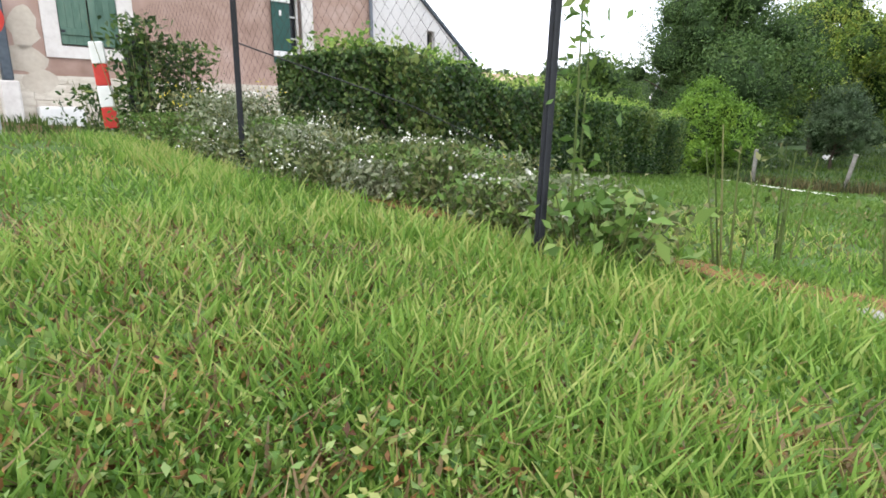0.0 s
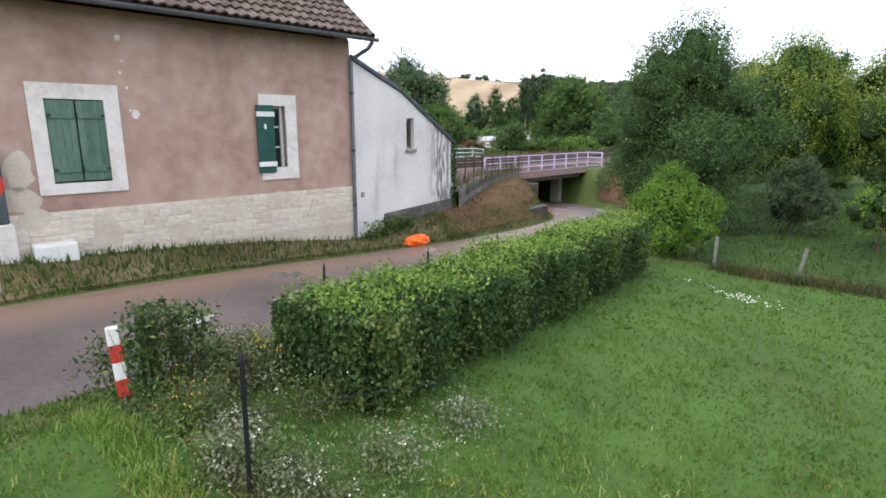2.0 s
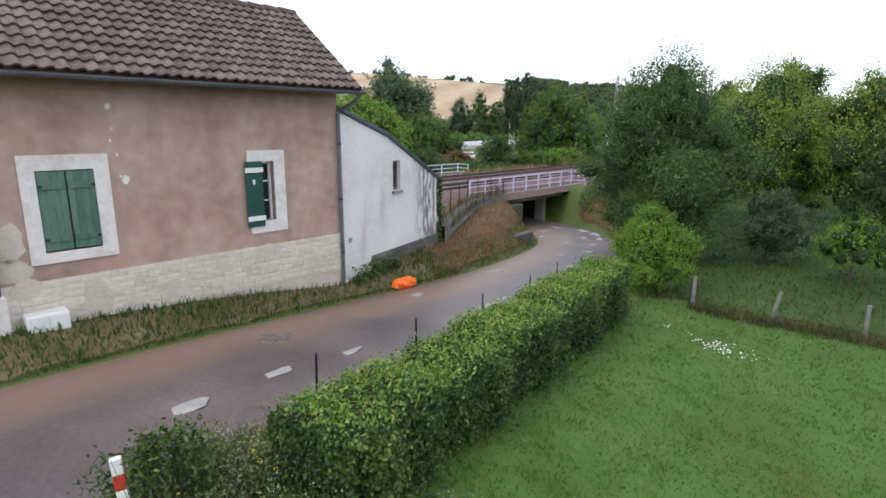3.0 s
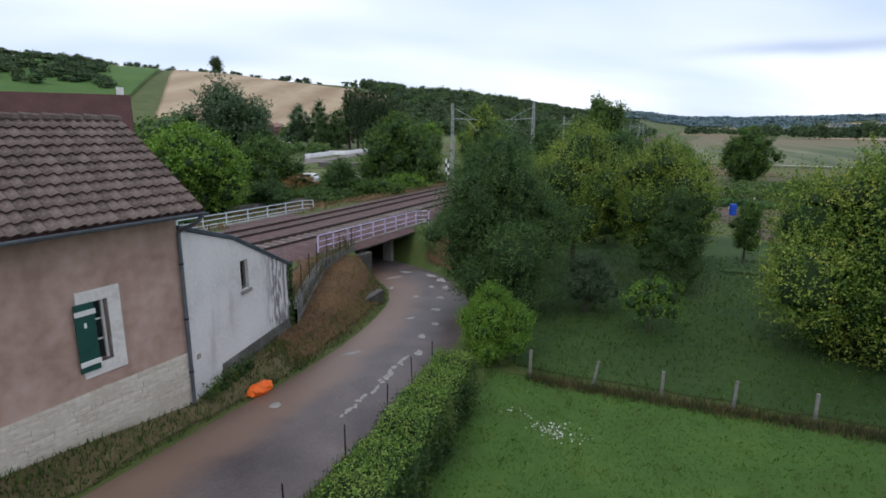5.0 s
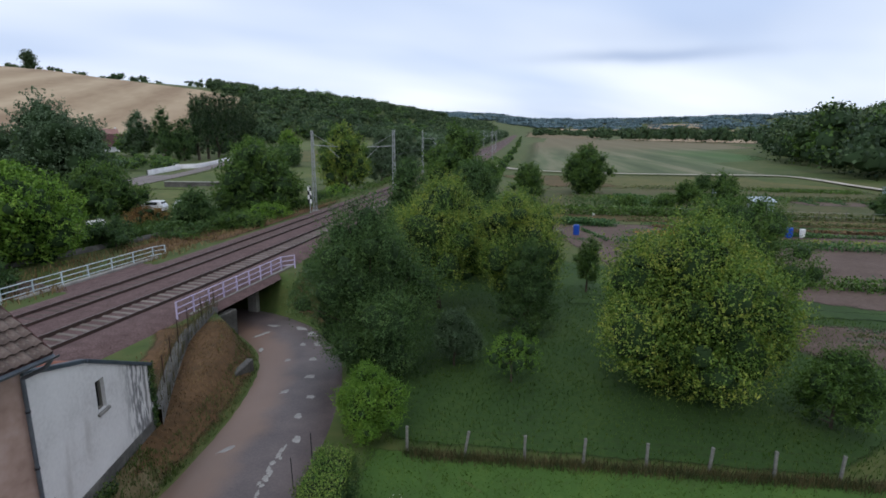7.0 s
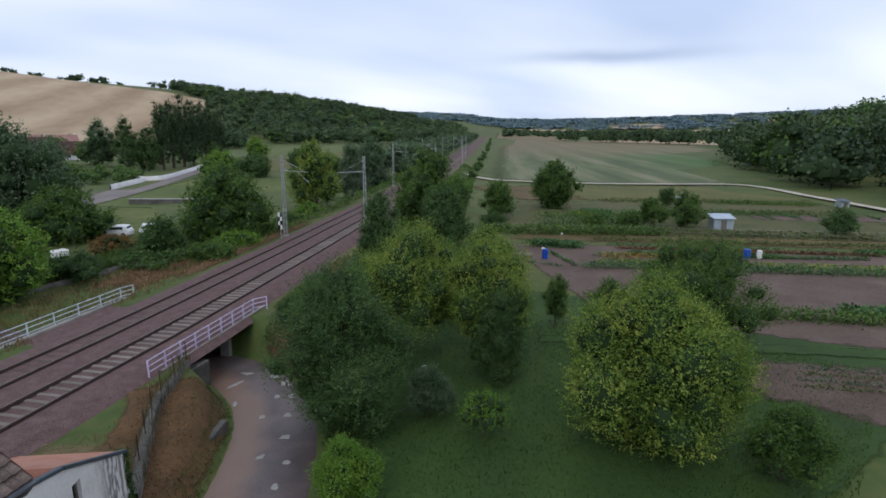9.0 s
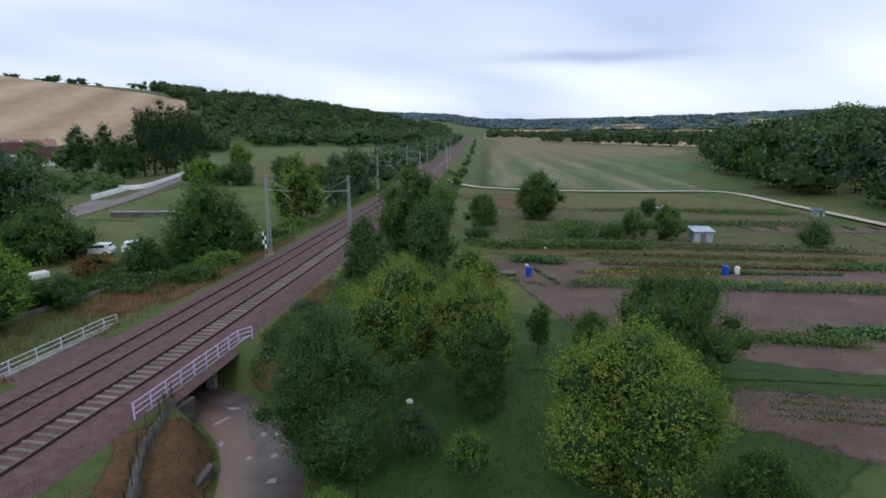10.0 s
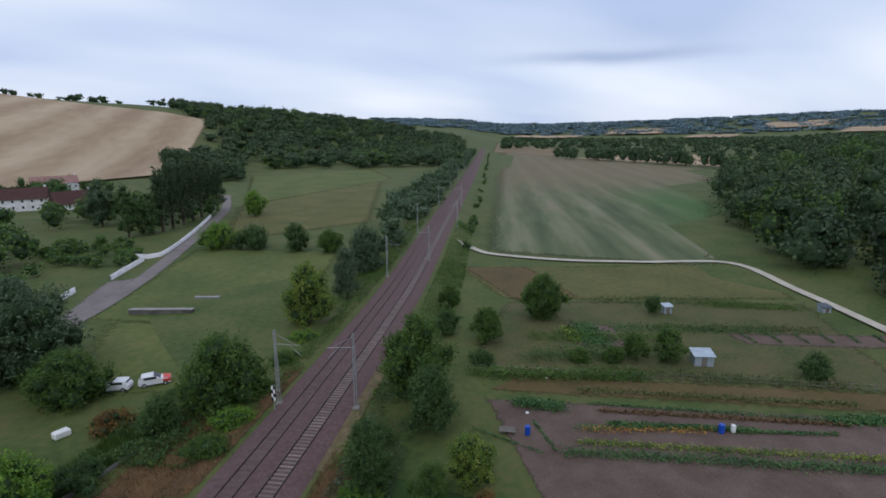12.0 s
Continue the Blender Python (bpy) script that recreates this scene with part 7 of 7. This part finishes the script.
plant_row("squash_bed", (45, 12.5), (52, 6.0), 1.8, 0.4, 1600, "cabbage", "sprawling green squash bed", 8, 0.3)
plant_row("squash_bed", (68.5, 18.6), (73.5, 14.6), 1.6, 0.4, 1200, "cabbage", "sprawling green squash bed", 9, 0.3)
plant_row("cabbage_bed", (71, 55), (67, 48.5), 3.6, 0.4, 2600, "cabbage", "cabbage bed with big leaves", 10, 0.35)
plant_row("cabbage_bed", (68.5, 55.5), (65.5, 51), 2.0, 0.4, 1200, "leaf_yellow", "yellowing squash leaves", 11, 0.3)
plant_row("seedling_row", (36.8, 41.5), (39.2, 33.5), 0.3, 0.25, 260, "cabbage", "thin row of seedlings", 12)
plant_row("seedling_row", (43, 38.5), (40.5, 32.9), 0.3, 0.3, 260, "cabbage", "thin row of seedlings", 13)
for k in range(4):
    plant_row("seedling_row", (29.6 + 0.8 * k, 9.6 + 0.3 * k), (36.5 + 0.9 * k, 1.5 + 0.4 * k), 0.3, 0.2, 420, "leaf_grey" if k % 2 else "weed", "pale dusty seedling row in the soil", 14 + k, 0.14)
for k in range(6):
    plant_row("seedling_row", (88 + 3 * k, 37.5 - 2.6 * k), (85.5 + 3 * k, 33.8 - 2.3 * k), 0.5, 0.3, 200, "cabbage", "short green garden row", 24 + k)
plant_row("weedy_edge", (45, 51.6), (62, 37.4), 2.2, 1.1, 3600, "leaf_mid", "tangle of weeds along the garden fence", 40, 0.28)
plant_row("weedy_edge", (58, 44), (80, 20), 2.0, 0.6, 3000, "weed", "weedy grass behind the garden fence", 41, 0.25)
plant_row("weedy_edge", (33.6, 26), (31, 21.5), 0.6, 0.4, 600, "weed", "weedy edge of the soil plot", 42, 0.18)

for k, (a, b, w, h, lf, lb) in enumerate((
        ((61, 57), (77, 43), 3.0, 0.8, "leaf_mid", "tangled greenery between the allotments"),
        ((75, 51), (93, 34), 3.0, 0.5, "cabbage", "green vegetable beds behind the sheds"),
        ((80, 47), (99, 30), 2.6, 0.6, "weed", "weedy strip along the allotments"),
        ((55, 51), (65, 44), 3.4, 1.3, "leaf_dark", "dark tangled bushes by the garden fence"),
        ((53, 40), (75, 18), 1.2, 0.35, "weed", "weedy margin of the soil plot"),
        ((49, 33), (60, 22.5), 0.7, 0.4, "cabbage", "low green vegetable row"),
        ((44.5, 42.5), (47.5, 38.5), 1.6, 0.7, "cabbage", "clump of garden greenery"),
        ((50.5, 35.6), (69, 17), 0.7, 0.3, "brown_stalk", "row of dry brown stalks"),
        ((84, 63), (104, 46), 4.5, 0.4, "weed", "rough weeds at the pasture's edge"),
        ((98, 48), (108, 37), 3.0, 0.5, "leaf_mid", "green weeds beside the farm track"))):
    plant_row("garden_growth", a, b, w, h, 2200, lf, lb, 60 + k, 0.24)


def barrel(x, y, label, material="blue_plastic", r=0.29, h=0.9):
    t = thing("barrel", pose(x, y, gz(x, y) + 0.05), label, "barrel", "garden barrels")
    b = bmesh.new()
    for z0, z1, ra, rb in ((0, 0.12, 0.93, 1.0), (0.12, h - 0.12, 1, 1), (h - 0.12, h, 1, 0.93)):
        rod(b, (0, 0, z0), (0, 0, z1), r * ra, r * rb, 16)
    part("drum", b, material, t)
    part("lid", rodded((0, 0, h), (0, 0, h + 0.03), r * 0.9, sides=16), material, t)
    for z in (h * 0.33, h * 0.66):
        part("rib", rodded((0, 0, z - 0.015), (0, 0, z + 0.015), r * 1.04, sides=16), material, t)
    return t


barrel(40.6, 37.0, "blue plastic water barrel in the garden", h=0.95, r=0.3)
barrel(56.9, 24.7, "blue plastic water barrel beside the beds", h=0.95, r=0.32)
barrel(58.0, 24.0, "pale grey plastic container beside the barrel", "white_paint", 0.26, 0.8)
pl = thing("pallet_bench", pose(39.2, 38.6, gz(39.2, 38.6), 0, 0, -45), "low stack of grey pallet boards", "pallet")
for k in range(4):
    part("board", boxed(-0.9, 0.9, -0.5 + 0.28 * k, -0.28 + 0.28 * k, 0.38, 0.42), "dead_wood", pl)
for x in (-0.75, 0.75):
    part("bearer", boxed(x - 0.06, x + 0.06, -0.5, 0.56, 0.0, 0.38), "dead_wood", pl)


def hut(x, y, rot, w, d, h, label, wall="tin", roofm="tin"):
    t = thing("garden_shed", pose(x, y, gz(x, y), 0, 0, rot), label, "shed")
    part("body", boxed(-w / 2, w / 2, -d / 2, d / 2, -0.1, h, 0.02), wall, t)
    part("door", boxed(-0.35, 0.35, -d / 2 - 0.03, -d / 2, 0, h * 0.85, 0.005), "dead_wood", t, "plank door")
    part("roof", boxed(-w / 2 - 0.2, w / 2 + 0.2, -d / 2 - 0.25, d / 2 + 0.2, -0.03, 0.04, 0, Matrix.Translation((0, 0, h + 0.18)) @ Matrix.Rotation(radians(9), 4, "X")), roofm, t, "sloping metal sheet roof")
    return t


hut(72.3, 35.2, -42, 2.5, 2.0, 1.5, "small blue-grey metal garden shed")
hut(88.3, 50.2, -30, 1.4, 1.2, 1.3, "small grey hut beside a bush")
hut(110, 33.5, -30, 1.6, 1.4, 1.0, "low blue plastic-covered frame", "tin", "blue_steel")
for k in range(20):
    f = k / 19
    x, y = 45.5 + 37 * f, 53.5 - 37.5 * f
    gp = thing("garden_fence_post", pose(x, y, gz(x, y)), "thin wooden garden fence post", "post", "garden fence")
    part("shaft", rodded((0, 0, -0.2), (0, 0, 1.2), 0.04, 0.035, 6), "dead_wood", gp)
for h in (0.5, 1.0):
    wire("fence_wire", [(45.5 + 37 * k / 19, 53.5 - 37.5 * k / 19, PLAIN + h) for k in range(20)], 0.008, "galvanised", "thin garden fence wire", "wire")
for k, (x, y) in enumerate(((52.2, 45.0), (47.2, 41.4), (43.8, 40.2), (15.6, 22.6))):
    b = bmesh.new()
    bmesh.ops.create_icosphere(b, subdivisions=2, radius=0.2)
    for vv in b.verts:
        vv.co = vv.co * (1 + 0.3 * noise.noise(vv.co * 9 + Vector((k, 0, 0))))
        vv.co.z *= 0.7
    o = tagged(part("white_bag", b, "white_paint"), "small crumpled white bag on the ground", "bag")
    o.matrix_basis = pose(x, y, gz(x, y) + 0.12)

# ---- meadow beyond the railway ----


def car(x, y, rot, body, bonnet, label):
    """A small hatchback: body, cabin, panes and wheels."""
    t = thing("car", pose(x, y, gz(x, y) + 0.02, 0, 0, rot), label, "car")
    prof = [(-1.85, 0.3), (-1.88, 0.75), (-1.75, 0.92), (-1.45, 1.4), (-0.1, 1.44), (0.75, 0.95), (1.0, 0.93), (1.75, 0.8), (1.88, 0.6), (1.85, 0.3)]
    b = bmesh.new()
    rings = []
    for yy, k in ((-0.78, 0.96), (-0.72, 1.0), (0.72, 1.0), (0.78, 0.96)):
        rings.append([b.verts.new((px * k, yy, 0.25 + (pz - 0.25) * (k if pz > 0.9 else 1))) for px, pz in prof])
    for r0, r1 in zip(rings, rings[1:]):
        for i in range(len(prof)):
            j = (i + 1) % len(prof)
            b.faces.new([r0[i], r0[j], r1[j], r1[i]])
    b.faces.new(rings[0])
    b.faces.new(rings[-1][::-1])
    part("body", b, body, t)
    if bonnet:
        part("bonnet", boxed(-0.42, 0.42, -0.7, 0.7, 0.0, 0.05, 0.015, Matrix.Translation((1.4, 0, 0.88)) @ Matrix.Rotation(radians(9), 4, "Y")), bonnet, t, "red bonnet of another colour")
        part("wing", boxed(0.95, 1.84, -0.80, 0.80, 0.4, 0.82, 0.03), bonnet, t, "red front wings")
    for s in (-1, 1):
        part("side_window", boxed(-1.2, 0.25, s * 0.762 - 0.02, s * 0.762 + 0.02, 0.98, 1.32, 0.01), "glass_dark", t, "dark side window")
        for wx in (-1.2, 1.2):
            wh = part("wheel", rodded((wx, s * 0.68, 0.28), (wx, s * 0.82, 0.28), 0.29, sides=16), "rubber", t, "black tyre")
            part("rim", rodded((wx, s * 0.815, 0.28), (wx, s * 0.83, 0.28), 0.17, sides=12), "galvanised", wh)
        part("headlight", boxed(1.80, 1.88, s * 0.5 - 0.14, s * 0.5 + 0.14, 0.58, 0.72, 0.01), "galvanised", t)
    part("windscreen", boxed(-0.46, 0.46, -0.64, 0.64, -0.01, 0.02, 0, Matrix.Translation((0.34, 0, 1.22)) @ Matrix.Rotation(radians(30), 4, "Y")), "glass_dark", t, "dark windscreen")
    part("rear_window", boxed(-1.64, -1.6, -0.6, 0.6, 0.98, 1.3, 0, Matrix.Rotation(radians(0), 4, "Y")), "glass_dark", t, "dark rear window")
    return t


car(11.7, 75.0, -12, "car_white", "car_red", "old white hatchback with a red bonnet on the meadow")
car(7.4, 76.2, 150, "car_white", None, "old white car half hidden by bushes")
bx = thing("white_tank", pose(1.3, 67.2, gz(1.3, 67.2), 0, 0, 20), "white plastic tank lying on the grass", "tank")
part("tank_body", boxed(-0.8, 0.8, -0.5, 0.5, 0, 0.75, 0.12), "white_paint", bx)
part("tank_cap", rodded((0.3, 0, 0.75), (0.3, 0, 0.83), 0.12, sides=12), "white_paint", bx)
for (xa, ya), (xb, yb), w, h, mt, lb in (((13.6, 109.2), (22.6, 102.2), 1.0, 0.9, "dark_concrete", "long dark concrete trough on the meadow"), ((25.3, 111.8), (29.0, 109.0), 0.7, 0.35, "tin", "pale sheet-covered trough on the meadow")):
    Ln, ang = math.hypot(xb - xa, yb - ya), math.degrees(math.atan2(yb - ya, xb - xa))
    tr = thing("trough", pose((xa + xb) / 2, (ya + yb) / 2, gz(xa, ya), 0, 0, ang), lb, "trough")
    part("basin", wall_cells(bmesh.new(), -Ln / 2, Ln / 2, -w / 2, w / 2, -0.1, h, []), mt, tr)
    part("rim", boxed(-Ln / 2 - 0.08, Ln / 2 + 0.08, -w / 2 - 0.08, w / 2 + 0.08, h, h + 0.1, 0.02), "concrete", tr)
for pts, lb in (([(0.8, 119.5, 0), (6.8, 132.2, 0)], "w"), ([(13.8, 138.4, 0), (23.1, 155.5, 0)], "w"), ([(22.1, 160.5, 0), (27.4, 158.2, 0), (40.4, 184, 0), (57, 223, 0)], "w"), ([(60.5, 233, 0), (65, 246, 0)], "w")):
    ln = curve_points(pts, 2.0)
    ln[:, 2] = land(ln[:, 0], ln[:, 1])
    tagged(new("garden_wall", sweep("garden_wall", ln, [(-0.15, -0.3), (-0.15, 1.15), (0.15, 1.15), (0.15, -0.3)], "render_white")), "low white rendered wall along the village road", "wall", "village walls")


def cottage(x, y, rot, w, d, h, rh_, wall, roofm, label):
    t = thing("house", pose(x, y, gz(x, y), 0, 0, rot), label, "house", "village houses")
    part("wall", boxed(-w / 2, w / 2, -d / 2, d / 2, -1, h), wall, t)
    b = bmesh.new()
    o = 0.5
    vs_ = [b.verts.new(p) for p in ((-w / 2 - o, -d / 2 - o, h - 0.2), (w / 2 + o, -d / 2 - o, h - 0.2), (w / 2 + o, 0, h + rh_), (-w / 2 - o, 0, h + rh_), (-w / 2 - o, d / 2 + o, h - 0.2), (w / 2 + o, d / 2 + o, h - 0.2))]
    for f_ in ((0, 1, 2, 3), (3, 2, 5, 4), (0, 3, 4), (1, 5, 2), (0, 4, 5, 1)):
        b.faces.new([vs_[i] for i in f_])
    rf = part("roof", b, roofm, t)
    part("chimney", boxed(w / 2 - 1.0, w / 2 - 0.2, 0.1, 0.9, h + rh_ * 0.5, h + rh_ + 0.9), "render_white", rf)
    for k in range(max(2, int(w / 3))):
        xx = -w / 2 + w * (k + 0.5) / max(2, int(w / 3))
        for z in ([1.0] if h < 4 else [1.0, 3.6]):
            wn_ = part("window", boxed(xx - 0.55, xx + 0.55, -d / 2 - 0.06, -d / 2 - 0.002, z, z + 1.3), "white_paint", t, "white window frame")
            part("pane", boxed(xx - 0.42, xx + 0.42, -d / 2 - 0.075, -d / 2 - 0.062, z + 0.12, z + 1.18), "glass_dark", wn_)
    return t


cottage(0.0, 300, -10, 17, 9, 5.2, 4.5, "render_white", "dark_tile", "white village house with a dark red roof")
cottage(17, 293, 15, 15, 10, 2.6, 5.2, "render_white", "dark_tile", "low barn with a steep dark brown roof")
cottage(14, 372, 5, 21, 9, 6.5, 3.6, "render_white", "rose_tile", "white village house with a faded pink roof")
cottage(-26, 318, -8, 14, 9, 5.0, 4.0, "render_white", "dark_tile", "village house with a grey gable")
cottage(-21, 80, 8, 15, 8, 6.0, 5.3, "render_white", "dark_tile", "white house with a dark red roof beyond the tracks")

# stone blocks of the house foot
stone_course(base_wall, L0 + 0.1, 0.0, 0.18, 1.06, -0.022, 7, 5)
